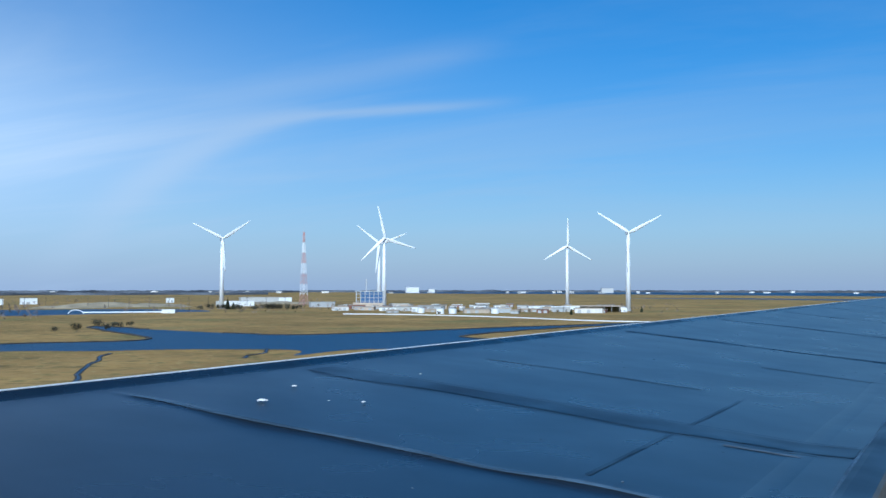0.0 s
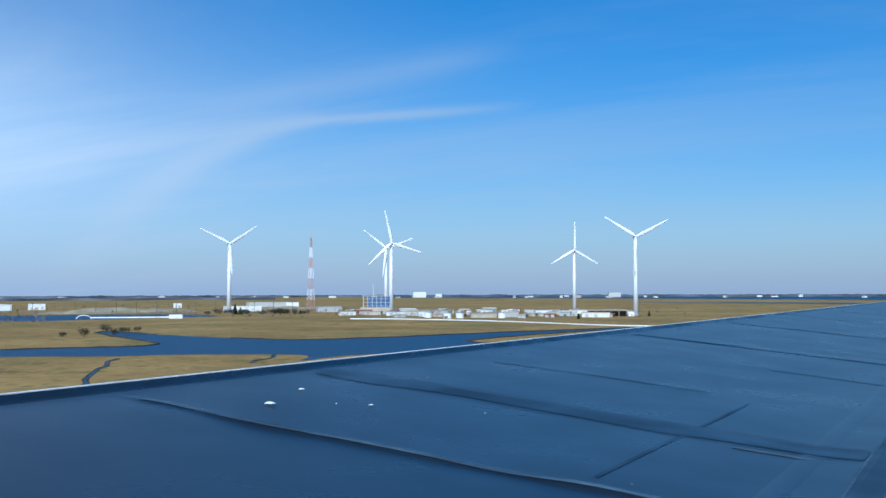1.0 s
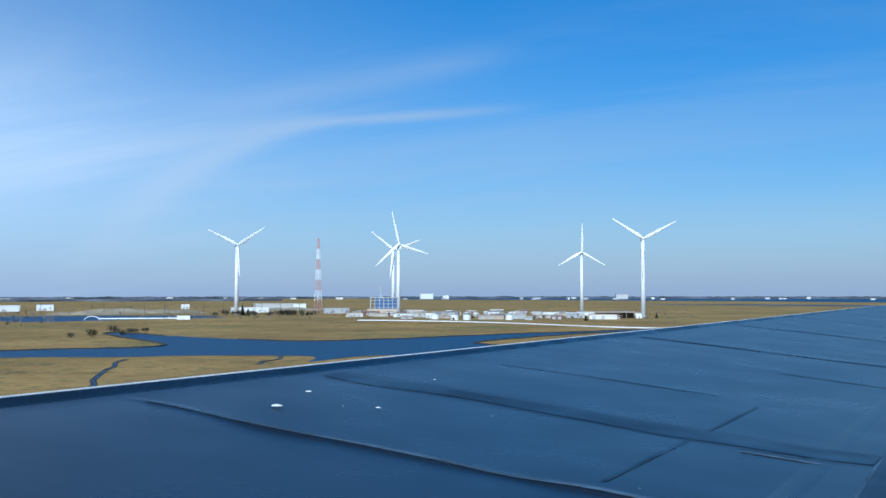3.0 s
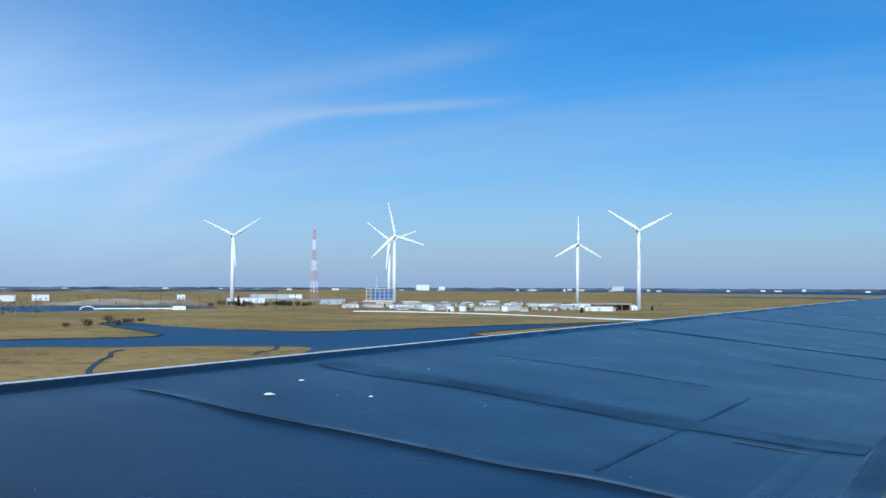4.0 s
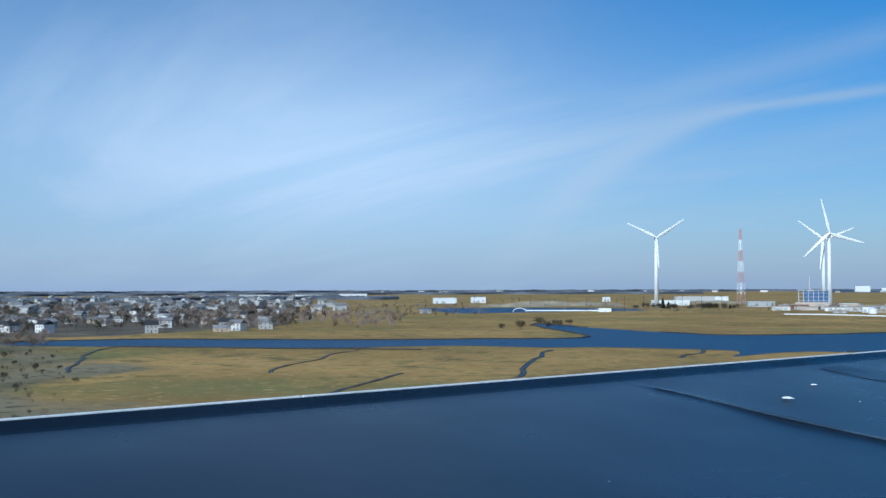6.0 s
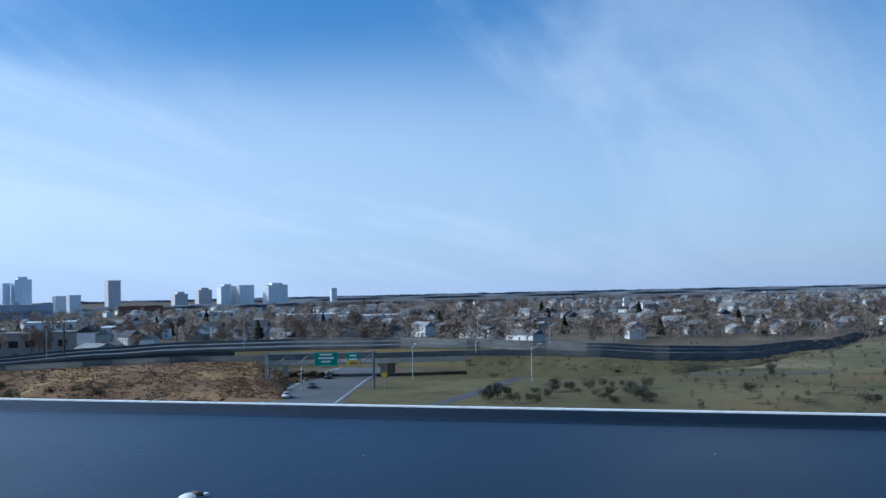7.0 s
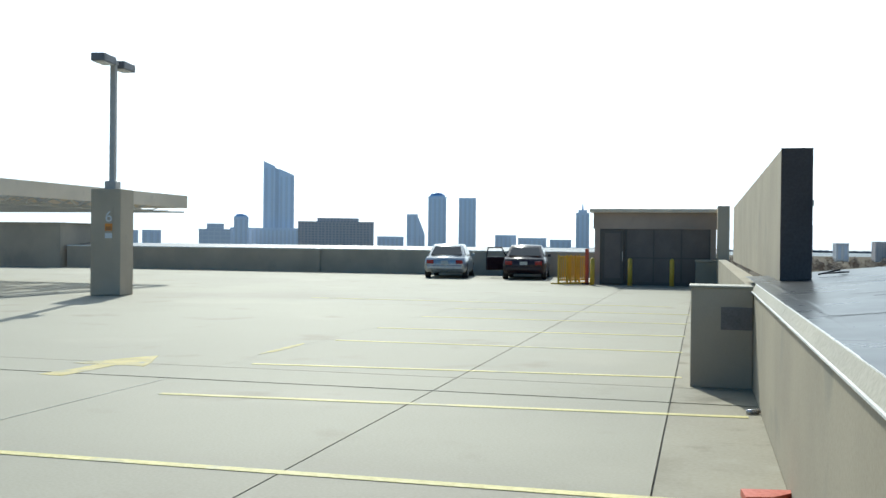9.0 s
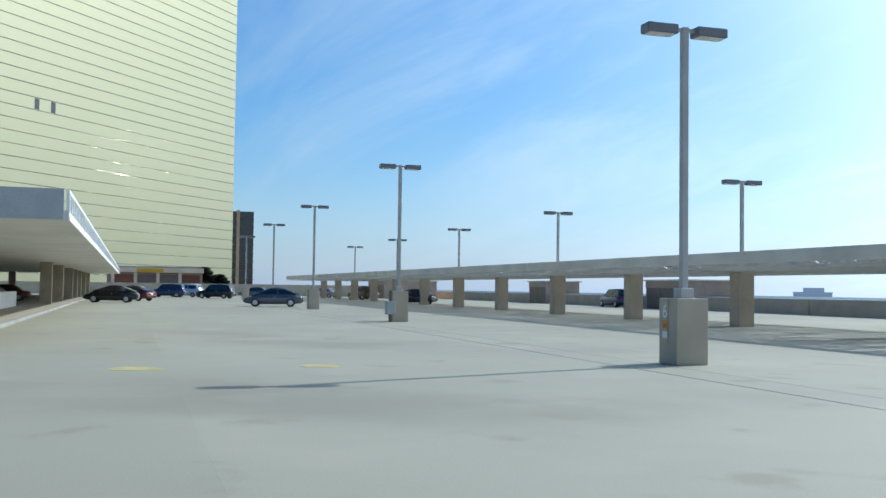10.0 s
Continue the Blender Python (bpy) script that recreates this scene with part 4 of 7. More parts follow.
# ---- long trellis canopy ----
def make_canopy():
    x0, x1, y0, y1, zb, zt = 18.6, 150.0, -33.6, -22.4, 2.48, 3.12
    zf = zb + 0.19
    can = thing("trellis_canopy", "long tan trellis canopy on square concrete columns", "canopy")
    n = 22
    for k in range(n):
        a, b = x0 + (x1 - x0) * k / n, x0 + (x1 - x0) * (k + 1) / n
        part("fascia_panel", box(a + 0.01, y1 - 0.12, zf, b - 0.01, y1, zt), FASCIA, can)
        part("fascia_panel", box(a + 0.01, y0, zf, b - 0.01, y0 + 0.12, zt), FASCIA, can)
    for a, b in ((y0 + 0.12, (y0 + y1) / 2), ((y0 + y1) / 2, y1 - 0.12)):
        part("end_fascia", box(x0, a + 0.01, zf, x0 + 0.12, b - 0.01, zt), FASCIA, can)
        part("end_fascia", box(x1 - 0.12, a + 0.01, zf, x1, b - 0.01, zt), FASCIA, can)
    x = 30.5 - 10.5
    while x < x1 - 2:
        if x > 25:
            part("column", box(x - 0.40, -27.7, 0, x + 0.40, -26.9, zb + 0.02, bevel=0.02), WALL_DARK, can)
        # cross truss over each column
        bm = bmesh.new()
        bx(bm, x - 0.06, y0 + 0.12, zb + 0.02, x + 0.06, y1 - 0.12, zb + 0.10)
        bx(bm, x - 0.06, y0 + 0.12, zt - 0.14, x + 0.06, y1 - 0.12, zt - 0.06)
        for i in range(12):
            ya, yb = y0 + 0.2 + (y1 - y0 - 0.4) * i / 12, y0 + 0.2 + (y1 - y0 - 0.4) * (i + 1) / 12
            rod(bm, (x, ya, zb + 0.08 if i % 2 else zt - 0.1), (x, yb, zt - 0.1 if i % 2 else zb + 0.08), 0.03, seg=5)
        part("truss", bm, TRUSS, can)
        x += 10.5
    # long chords and slats
    for y in [y0 + 0.06 + k * 1.108 for k in range(11)]:
        bm = bmesh.new()
        bx(bm, x0 + 0.12, y - 0.03, zb + 0.02, x1 - 0.12, y + 0.03, zb + 0.07)
        xx = x0 + 0.3
        i = 0
        while xx < x1 - 1.4:
            rod(bm, (xx, y, zb + 0.05 if i % 2 else zt - 0.12), (xx + 1.3, y, zt - 0.12 if i % 2 else zb + 0.05), 0.022, seg=4)
            xx += 1.3
            i += 1
        part("purlin", bm, TRUSS, can)
    bm = bmesh.new()
    r = random.Random(3)
    xx = x0 + 0.2
    while xx < x1 - 0.3:
        ya = y0 + 0.15
        while ya < y1 - 0.8:
            ln = 0.5 + 1.6 * r.random()
            if r.random() < 0.72:
                bx(bm, xx, ya, zt - 0.06, xx + 0.20, min(ya + ln, y1 - 0.13), zt - 0.035)
            ya += ln + 0.12
        xx += 0.27
    tagged(part("slats", bm, TRUSS, can, "joined trellis slats"), kind="stuff")


make_canopy()


# ---- upper deck with railing over the entrance side ----
def make_upper_deck():
    up = thing("upper_deck", "pale concrete upper deck with white lattice railing on columns", "deck")
    x0, x1, y0, y1 = 26.6, 152.0, 1.2, 26.0
    part("slab", box(x0, y0, 3.10, x1, y1, 3.34), HOUSE_WALL, up, "pale concrete slab")
    part("end_panel", box(x0 - 0.08, y0 + 0.1, 3.12, x0, y1, 3.86), GRAY_PAINT, up)
    for x, y in ((77.4, 5.0), (105.0, 5.0), (123.0, 5.0), (148.0, 5.0), (95.0, 13.6), (139.0, 13.6), (60.0, 19.0), (90.0, 5.0), (114.0, 5.0), (135.0, 5.0), (78.0, 13.6), (120.0, 13.6)):
        part("column", box(x - 0.4, y, 0, x + 0.4, y + 0.8, 3.10, bevel=0.02), WALL, up)
    n = 14
    for k in range(n):
        a, b = x0 + (x1 - x0) * k / n, x0 + (x1 - x0) * (k + 1) / n
        rail = part("railing", box(a, y0 - 0.02, 3.78, b, y0 + 0.06, 3.86), WHITE_METAL, up, "white metal lattice railing")
        part("bottom_rail", box(a, y0 - 0.04, 3.10, b, y0 - 0.003, 3.20), WHITE_METAL, rail)
        part("post", box(a, y0 - 0.03, 3.2, a + 0.10, y0 + 0.05, 3.78), WHITE_METAL, rail)
        m = 10
        for i in range(1, m):
            xx = a + (b - a) * i / m
            part("picket", box(xx - 0.03, y0, 3.2, xx + 0.03, y0 + 0.03, 3.78), WHITE_METAL, rail)
        for i in range(0, m, 2):
            xx, xn = a + (b - a) * i / m, a + (b - a) * (i + 2) / m
            part("brace", rod(bmesh.new(), (xx, y0 + 0.05, 3.2), (xn, y0 + 0.05, 3.78), 0.02, seg=5), WHITE_METAL, rail)
    for x in (33.0, 52.0, 61.0, 78.0):
        part("roof_unit", box(x, y0 + 1.0, 3.34, x + 2.2, y0 + 2.6, 4.3, bevel=0.05), GRAY_PAINT, up, "grey rooftop machine")
    part("kerb", box(34.0, 3.9, 0.0, 118.0, 4.15, 0.15, bevel=0.02), BARRIER, up)
    part("walk", box(34.0, 4.15, 0.0, 118.0, 6.5, 0.12), WALL, up)
    part("low_wall", box(40.0, 6.6, 0.0, 70.0, 6.85, 1.05), HOUSE_WALL, up, "white low wall")
    part("back_wall", box(40.0, 25.6, 0.0, x1, 26.0, 1.3), BRICK_WALL, up, "low orange brick wall under the deck")


make_upper_deck()


# ---- parked cars ----
def make_car(x, y, rz, paint, shape, label, open_door=False):
    """A car that points along its own +x. shape: sedan, hatch or suv."""
    length, width, belt, roof, cab = {"sedan": (4.8, 1.82, 0.92, 1.45, ((-1.75, -1.05), (0.35, 1.20))), "hatch": (4.5, 1.76, 0.93, 1.50, ((-2.1, -0.85), (0.20, 1.60))), "suv": (4.7, 1.88, 1.08, 1.75, ((-2.18, -1.85), (0.55, 1.15)))}[shape]
    ob = thing("car", label, "car", "cars on the deck", at=pose(x, y, 0, 0, 0, rz))
    half, w = length / 2, width / 2
    st = [(-half, 0.45, belt - 0.22, w * 0.86), (-half + 0.12, 0.28, belt - 0.05, w * 0.96), (-half + 0.9, 0.22, belt, w), (0.0, 0.20, belt, w), (cab[1][1], 0.20, belt - 0.02, w), (half - 0.55, 0.22, belt - 0.16, w * 0.97), (half - 0.1, 0.28, belt - 0.28, w * 0.90), (half, 0.42, belt - 0.40, w * 0.80)]
    bm = bmesh.new()
    rings = []
    for sx, zb, zt, hw in st:
        zm = zb + 0.62 * (zt - zb)
        rings.append([bm.verts.new(c) for c in ((sx, -hw * 0.92, zb), (sx, -hw, zb + 0.12), (sx, -hw, zm), (sx, -hw * 0.93, zt), (sx, 0, zt + 0.02), (sx, hw * 0.93, zt), (sx, hw, zm), (sx, hw, zb + 0.12), (sx, hw * 0.92, zb))])
    for a, b in zip(rings, rings[1:]):
        for k in range(9):
            bm.faces.new((a[k], a[(k + 1) % 9], b[(k + 1) % 9], b[k]))
    bm.faces.new(rings[0])
    bm.faces.new(rings[-1][::-1])
    bmesh.ops.recalc_face_normals(bm, faces=bm.faces)
    body = part("body", bm, paint, ob, smooth=True)
    (r0, r1), (f1, f0) = cab
    bm = bmesh.new()
    cr = [(r0, belt - 0.02, w * 0.88), (r1, roof - 0.05, w * 0.70), ((r1 + f1) / 2, roof, w * 0.72), (f1, roof - 0.05, w * 0.70), (f0, belt - 0.04, w * 0.88)]
    rings = [[bm.verts.new(c) for c in ((sx, -w * 0.90, belt - 0.04), (sx, -hw, z), (sx, 0, z + 0.03), (sx, hw, z), (sx, w * 0.90, belt - 0.04))] for sx, z, hw in cr]
    for a, b in zip(rings, rings[1:]):
        for k in range(4):
            bm.faces.new((a[k], a[k + 1], b[k + 1], b[k]))
    bmesh.ops.recalc_face_normals(bm, faces=bm.faces)
    part("cabin", bm, paint, ob, smooth=True)

    def quad(name, pts, mat, lift=0.012):
        bm = bmesh.new()
        c = [Vector(p) for p in pts]
        nrm = (c[1] - c[0]).cross(c[2] - c[0]).normalized()
        mid = sum(c, Vector()) / len(c)
        if nrm.dot(mid - Vector((0, 0, roof * 0.55))) < 0:
            nrm = -nrm
        lo = [bm.verts.new(p - nrm * 0.01) for p in c]
        hi = [bm.verts.new(p + nrm * lift) for p in c]
        bm.faces.new(hi)
        for k in range(len(c)):
            bm.faces.new((lo[k], lo[(k + 1) % len(c)], hi[(k + 1) % len(c)], hi[k]))
        bmesh.ops.recalc_face_normals(bm, faces=bm.faces)
        return part(name, bm, mat, ob)

    zr, zb = roof - 0.12, belt + 0.06
    quad("windscreen", [(f1 + 0.10, -w * 0.62, zr), (f1 + 0.10, w * 0.62, zr), (f0 - 0.12, w * 0.76, zb), (f0 - 0.12, -w * 0.76, zb)], DARK_GLASS, 0.03)
    quad("rear_window", [(r1 - 0.10, -w * 0.62, zr), (r1 - 0.10, w * 0.62, zr), (r0 + 0.10, w * 0.74, zb), (r0 + 0.10, -w * 0.74, zb)], DARK_GLASS, 0.03)
    xm = (r1 + f1) / 2
    for s in (-1, 1):
        for a, b, c, d in ((r1 + 0.02, xm - 0.05, xm - 0.05, r0 + 0.35), (xm + 0.05, f1 - 0.02, f0 - 0.35, xm + 0.05)):
            quad("side_window", [(a, s * w * 0.735, zr - 0.02), (b, s * w * 0.735, zr - 0.02), (c, s * w * 0.885, zb), (d, s * w * 0.885, zb)], DARK_GLASS, 0.02)
        part("mirror", box(f0 - 0.45, s * (w + 0.02) - 0.07, belt + 0.02, f0 - 0.28, s * (w + 0.02) + 0.07, belt + 0.14, bevel=0.02), paint, ob)
        part("door_handle", box(xm + 0.1, s * w - 0.015, belt - 0.18, xm + 0.28, s * w + 0.015, belt - 0.15), RIM, ob)
        part("headlight", box(half - 0.35, s * w * 0.66 - 0.16, belt - 0.42, half - 0.08, s * w * 0.66 + 0.16, belt - 0.28, bevel=0.03), HEADLIGHT, ob)
        part("tail_light", box(-half - 0.01, s * w * 0.68 - 0.15, belt - 0.30, -half + 0.14, s * w * 0.68 + 0.15, belt - 0.14, bevel=0.02), TAILLIGHT, ob)
        for wx in (-half + 0.92, half - 0.88):
            bm = rod(bmesh.new(), (wx, s * (w - 0.20), 0.325), (wx, s * (w + 0.005), 0.325), 0.325, seg=20)
            wheel = part("wheel", bm, TYRE, ob)
            part("rim", rod(bmesh.new(), (wx, s * (w - 0.02), 0.325), (wx, s * (w + 0.014), 0.325), 0.20, seg=14), RIM, wheel)
    part("bumper", box(-half - 0.05, -w * 0.85, 0.38, -half + 0.15, w * 0.85, 0.56, bevel=0.04), paint, ob)
    part("bumper", box(half - 0.15, -w * 0.80, 0.34, half + 0.04, w * 0.80, 0.52, bevel=0.04), paint, ob)
    part("number_plate", box(-half - 0.065, -0.16, 0.62, -half - 0.045, 0.16, 0.76), PLATE, ob)
    if open_door:
        d = part("open_door", box(0, -0.04, 0.32, 1.05, 0.04, belt, bevel=0.03), paint, ob, "open dark car door")
        d.matrix_local = pose(f1 + 0.15, w, 0, 0, 0, 120)
        bm = bmesh.new()
        for p, q in (((0.05, 0, belt), (0.30, 0, roof - 0.12)), ((0.30, 0, roof - 0.12), (0.95, 0, roof - 0.12)), ((0.95, 0, roof - 0.12), (1.02, 0, belt))):
            rod(bm, p, q, 0.03, seg=6)
        part("door_frame", bm, paint, d)
    return ob


def car_paint(name, c):
    return material(name, c, 0.28, metal=0.5, vary=0.04, coat=0.6)


SILVER, BLACK, GREY, DARK_RED, BLUE_P, WHITE_P, BROWN = (car_paint(n, c) for n, c in (("silver car paint", (0.50, 0.51, 0.52)), ("black car paint", (0.012, 0.012, 0.014)), ("grey car paint", (0.10, 0.11, 0.13)), ("dark red car paint", (0.10, 0.025, 0.02)), ("blue car paint", (0.03, 0.05, 0.11)), ("white car paint", (0.7, 0.7, 0.7)), ("bronze car paint", (0.12, 0.07, 0.04))))
MAROON = plain("dark maroon car paint", (0.035, 0.018, 0.022), 0.25)
make_car(11.2, -43.9, -82, SILVER, "sedan", "silver sedan parked facing the far parapet")
make_car(7.75, -44.0, -84, MAROON, "sedan", "dark maroon sedan with its front door open", open_door=True)
make_car(79.5, -11.0, 80, GREY, "hatch", "dark grey hatchback standing on the open deck")
make_car(93.0, 1.2, 82, BLACK, "hatch", "black car parked by the upper deck")
make_car(104.0, -0.6, 50, DARK_RED, "hatch", "dark red hatchback parked by the upper deck")
make_car(95.0, -26.6, 50, BLACK, "hatch", "black hatchback parked beside the canopy")
make_car(88.5, -45.2, 0, BLUE_P, "suv", "dark blue car parked at the far parapet")
make_car(128.0, -29.0, 20, BROWN, "suv", "bronze car parked under the canopy")
make_car(136.0, -31.0, 30, BLACK, "sedan", "black sedan parked under the canopy")
make_car(150.0, -28.0, 50, SILVER, "sedan", "silver sedan parked at the end of the canopy")
make_car(128.0, -10.5, 60, BLACK, "suv", "dark car parked at the deck's end")
make_car(140.0, -7.5, 60, WHITE_P, "suv", "white car parked at the deck's end")
make_car(146.0, -17.5, 60, GREY, "sedan", "grey sedan parked at the deck's end")
make_car(160.0, -22.0, 70, GREY, "hatch", "grey hatchback parked at the deck's end")
make_car(136.0, -5.0, 70, BLUE_P, "suv", "dark blue car parked at the deck's end")
for k, p in enumerate((SILVER, BLACK, WHITE_P, DARK_RED)):
    make_car(58.0 + 13 * k, 10.5, 90, p, "sedan", "parked sedan under the upper deck")


# ---- gold glass hotel tower ----
def make_gold_tower():
    gold = bpy.data.materials.new("gold mirror glass")
    gold.use_nodes = True
    nt = gold.node_tree
    b = nt.nodes["Principled BSDF"]
    b.inputs["Base Color"].default_value = (0.39, 0.365, 0.235, 1)
    b.inputs["Metallic"].default_value, b.inputs["Roughness"].default_value = 0.9, 0.34
    info = nt.nodes.new("ShaderNodeNewGeometry")
    n = nt.nodes.new("ShaderNodeTexNoise")
    n.inputs["Scale"].default_value = 0.12
    nt.links.new(info.outputs["Position"], n.inputs["Vector"])
    bp = nt.nodes.new("ShaderNodeBump")
    bp.inputs["Strength"].default_value, bp.inputs["Distance"].default_value = 0.1, 0.1
    nt.links.new(n.outputs[0], bp.inputs["Height"])
    nt.links.new(bp.outputs[0], b.inputs["Normal"])
    rnd = random.Random(8)

    def glint_row(z):
        """A row of short round pieces added for sun glints, each turned a little out of the wall's line."""
        bm = bmesh.new()
        c, q = math.cos(radians(-5.0)), math.sin(radians(-5.0))
        for i in range(125):
            x = 0.6 + i
            if rnd.random() < 0.5:
                continue
            ends = [[bm.verts.new((x + e * c - 0.045 * math.cos(a) * q, -0.02 + e * q + 0.045 * math.cos(a) * c, z + 0.045 * math.sin(a))) for a in (k * math.pi / 4 for k in range(8))] for e in (-0.5, 0.5)]
            for k in range(8):
                bm.faces.new((ends[0][k], ends[0][(k + 1) % 8], ends[1][(k + 1) % 8], ends[1][k]))
        bmesh.ops.recalc_face_normals(bm, faces=bm.faces)
        return bm

    chrome = plain("polished gold glint piece", (0.62, 0.55, 0.36), 0.07, 1.0)
    band = plain("tower floor band", (0.10, 0.10, 0.085), 0.5, 0.3)
    right = Vector((372.0, -35.5, 0))
    along = Vector((-0.786, 0.618, 0)).normalized()
    turn = math.degrees(math.atan2(along.y, along.x))
    tower = thing("hotel_tower", "tall gold mirror-glass hotel tower with dark floor bands", "tower", at=pose(right.x, right.y, GROUND, 0, 0, turn))
    # local x runs along the face, +y faces the deck
    length, depth, floors, storey = 190.0, 30.0, 41, 3.42
    part("core", box(0.3, -depth, 0, length, -0.6, floors * storey), band, tower)
    for k in range(floors):
        z = k * storey
        part("window_band", box(0.0, -depth + 0.3, z + 0.22, length, 0.0, z + storey), gold, tower)
        part("floor_band", box(0.05, -depth + 0.35, z, length, -0.12, z + 0.22), band, tower)
        # invented polished bars on the middle floors, angled to throw a column of glints
        if 7 < k < 22:
            part("sill_pieces", glint_row(z + 0.10), chrome, tower, "polished pieces added askew for sun glints", smooth=True)
    for x in (91.0, 97.2):
        part("open_window", box(x, -0.05, 21.0 * storey + 0.3, x + 1.7, 0.05, 22.0 * storey - 0.1), DARK_GLASS, tower, "dark open window")
    part("canopy", box(20.0, 0.5, 19.0, 120.0, 14.0, 22.0), FRAME, tower, "dark entrance building at the foot")
    wing = thing("hotel_wing", "narrow dark glass tower behind the hotel", "tower", at=pose(*ground_yaw(264.0, 420), GROUND, 0, 0, 84))
    WING = plain("wing bronze panel", (0.11, 0.09, 0.075), 0.4, 0.2)
    part("wing_wall", box(-4.2, -15, 0, 4.2, 15, 54.0), DARK_GLASS, wing)
    for k in range(16):
        part("floor_band", box(-4.3, -15.1, k * 3.4, 4.3, 15.1, k * 3.4 + 0.4), WING, wing)
    part("pier", box(1.2, -15.3, 0, 2.4, 15.3, 54.5), HOUSE_TAN, wing)


make_gold_tower()


def make_entrance_hall():
    """A low glazed hall with a yellow sign at the hotel's foot."""
    ob = thing("entrance_hall", "low tan entrance hall with a yellow sign before the hotel", "building", at=pose(0, 0, 0))
    x, y0, y1 = 205.0, -14.0, 4.0
    part("podium", box(x, y0, GROUND, x + 14, y1, -0.02), WALL, ob)
    part("wall", box(x + 0.3, y0, 0.0, x + 14, y1, 4.0), HOUSE_TAN, ob)
    part("fascia", box(x - 0.3, y0 - 0.2, 4.0, x + 14.2, y1 + 0.2, 4.9, bevel=0.03), FASCIA, ob)
    part("sign_board", box(x - 0.42, -6.5, 4.1, x - 0.31, -1.5, 4.8), SIGN_YELLOW, ob, "yellow sign board")
    part("roof", box(x + 0.2, y0 + 0.2, 4.9, x + 13.8, y1 - 0.2, 5.2), ROOF_GRAY, ob)
    for k in range(4):
        a = y0 + 0.5 + 4.2 * k
        part("window", box(x + 0.2, a, 0.5, x + 0.32, a + 3.4, 3.6), SHADED_GLASS if k % 3 else BRICK_WALL, ob)
        part("pier", box(x, a + 3.5, 0.0, x + 0.4, a + 4.1, 4.0), FASCIA, ob)


make_entrance_hall()


# ---- wind turbines ----
def make_turbine(yaw, d, first_blade, label):
    x, y = ground_yaw(yaw, d)
    ob = thing("wind_turbine", label, "wind turbine", "wind turbines", at=pose(x, y, GROUND, 0, 0, yaw + 12))
    part("tower", rod(bmesh.new(), (0, 0, 0), (0, 0, 78.5), 2.7, 1.5, 20), TURBINE, ob, smooth=True)
    part("base", rod(bmesh.new(), (0, 0, 0), (0, 0, 0.8), 4.5, 4.5, 20), BARRIER, ob)
    part("nacelle", box(-1.7, -3.2, 78.3, 1.7, 5.2, 81.7, bevel=0.5), TURBINE, ob)
    part("vent", box(-0.8, 2.5, 81.7, 0.8, 4.0, 82.6, bevel=0.1), GRAY_PAINT, ob)
    bm = rod(bmesh.new(), (0, -3.2, 80), (0, -5.4, 80), 1.6, 0.9, 14)
    hub = part("hub", bm, TURBINE, ob, smooth=True)
    for k in range(3):
        bm = bmesh.new()
        rings = []
        for i in range(13):
            s = i / 12
            r = 1.0 + 36.5 * s
            chord = 1.05 * (1.5 + 2.0 * math.sin(min(1.0, s / 0.2) * math.pi / 2)) * (1 - 0.80 * s) if s > 0.02 else 1.4
            thick = 0.9 * (1 - s) ** 1.5 + 0.12
            tw = radians(18 * (1 - s))
            ring = []
            for j in range(8):
                a = 2 * math.pi * j / 8
                cx, cy = chord * 0.62 * math.cos(a) + chord * 0.15, thick * 0.5 * math.sin(a)
                ring.append(bm.verts.new((cx * math.cos(tw) - cy * math.sin(tw), cx * math.sin(tw) + cy * math.cos(tw) - 0.8 * s * s, r)))
            rings.append(ring)
        for a, b in zip(rings, rings[1:]):
            for j in range(8):
                bm.faces.new((a[j], a[(j + 1) % 8], b[(j + 1) % 8], b[j]))
        bm.faces.new(rings[-1])
        bmesh.ops.recalc_face_normals(bm, faces=bm.faces)
        blade = part("blade", bm, TURBINE, hub, smooth=True)
        blade.matrix_local = pose(0, -4.4, 80, 0, first_blade + 120 * k, 0)
    return ob


for yaw, d, b, lab in ((40.54, 1175, 56, "white wind turbine on the marsh beside dark shrubs"), (31.5, 1145, -13, "white wind turbine behind the plant"), (31.79, 1297, -52, "white wind turbine standing farther behind"), (21.12, 1368, 0, "white wind turbine rising behind the plant's sheds"), (17.73, 1041, 62, "white wind turbine beside an open shed")):
    make_turbine(yaw, d, b, lab)


# ---- lattice mast ----
def make_mast():
    x, y = ground_yaw(36.02, 1390)
    ob = thing("radio_mast", "red and white lattice radio mast", "mast", at=pose(x, y, GROUND))
    h, n = 100.0, 14
    half = lambda z: 3.4 * (1 - z / h) + 0.7
    for k in range(n):
        z0, z1 = h * k / n, h * (k + 1) / n
        bm = bmesh.new()
        for sx, sy in ((1, 1), (1, -1), (-1, -1), (-1, 1)):
            a, b = half(z0), half(z1)
            rod(bm, (sx * a, sy * a, z0), (sx * b, sy * b, z1), 0.26, seg=5)
            rod(bm, (sx * a, sy * a, z0), (-sy * b, sx * b, z1), 0.13, seg=4)
            rod(bm, (-sy * a, sx * a, z0), (sx * b, sy * b, z1), 0.13, seg=4)
            rod(bm, (sx * b, sy * b, z1), (-sy * b, sx * b, z1), 0.13, seg=4)
        part("lattice_section", bm, RED_PAINT if (k // 2) % 2 == 0 else TURBINE, ob)
    part("antenna", rod(bmesh.new(), (0, 0, h), (0, 0, h + 8), 0.2, 0.08, 6), GRAY_PAINT, ob)


make_mast()

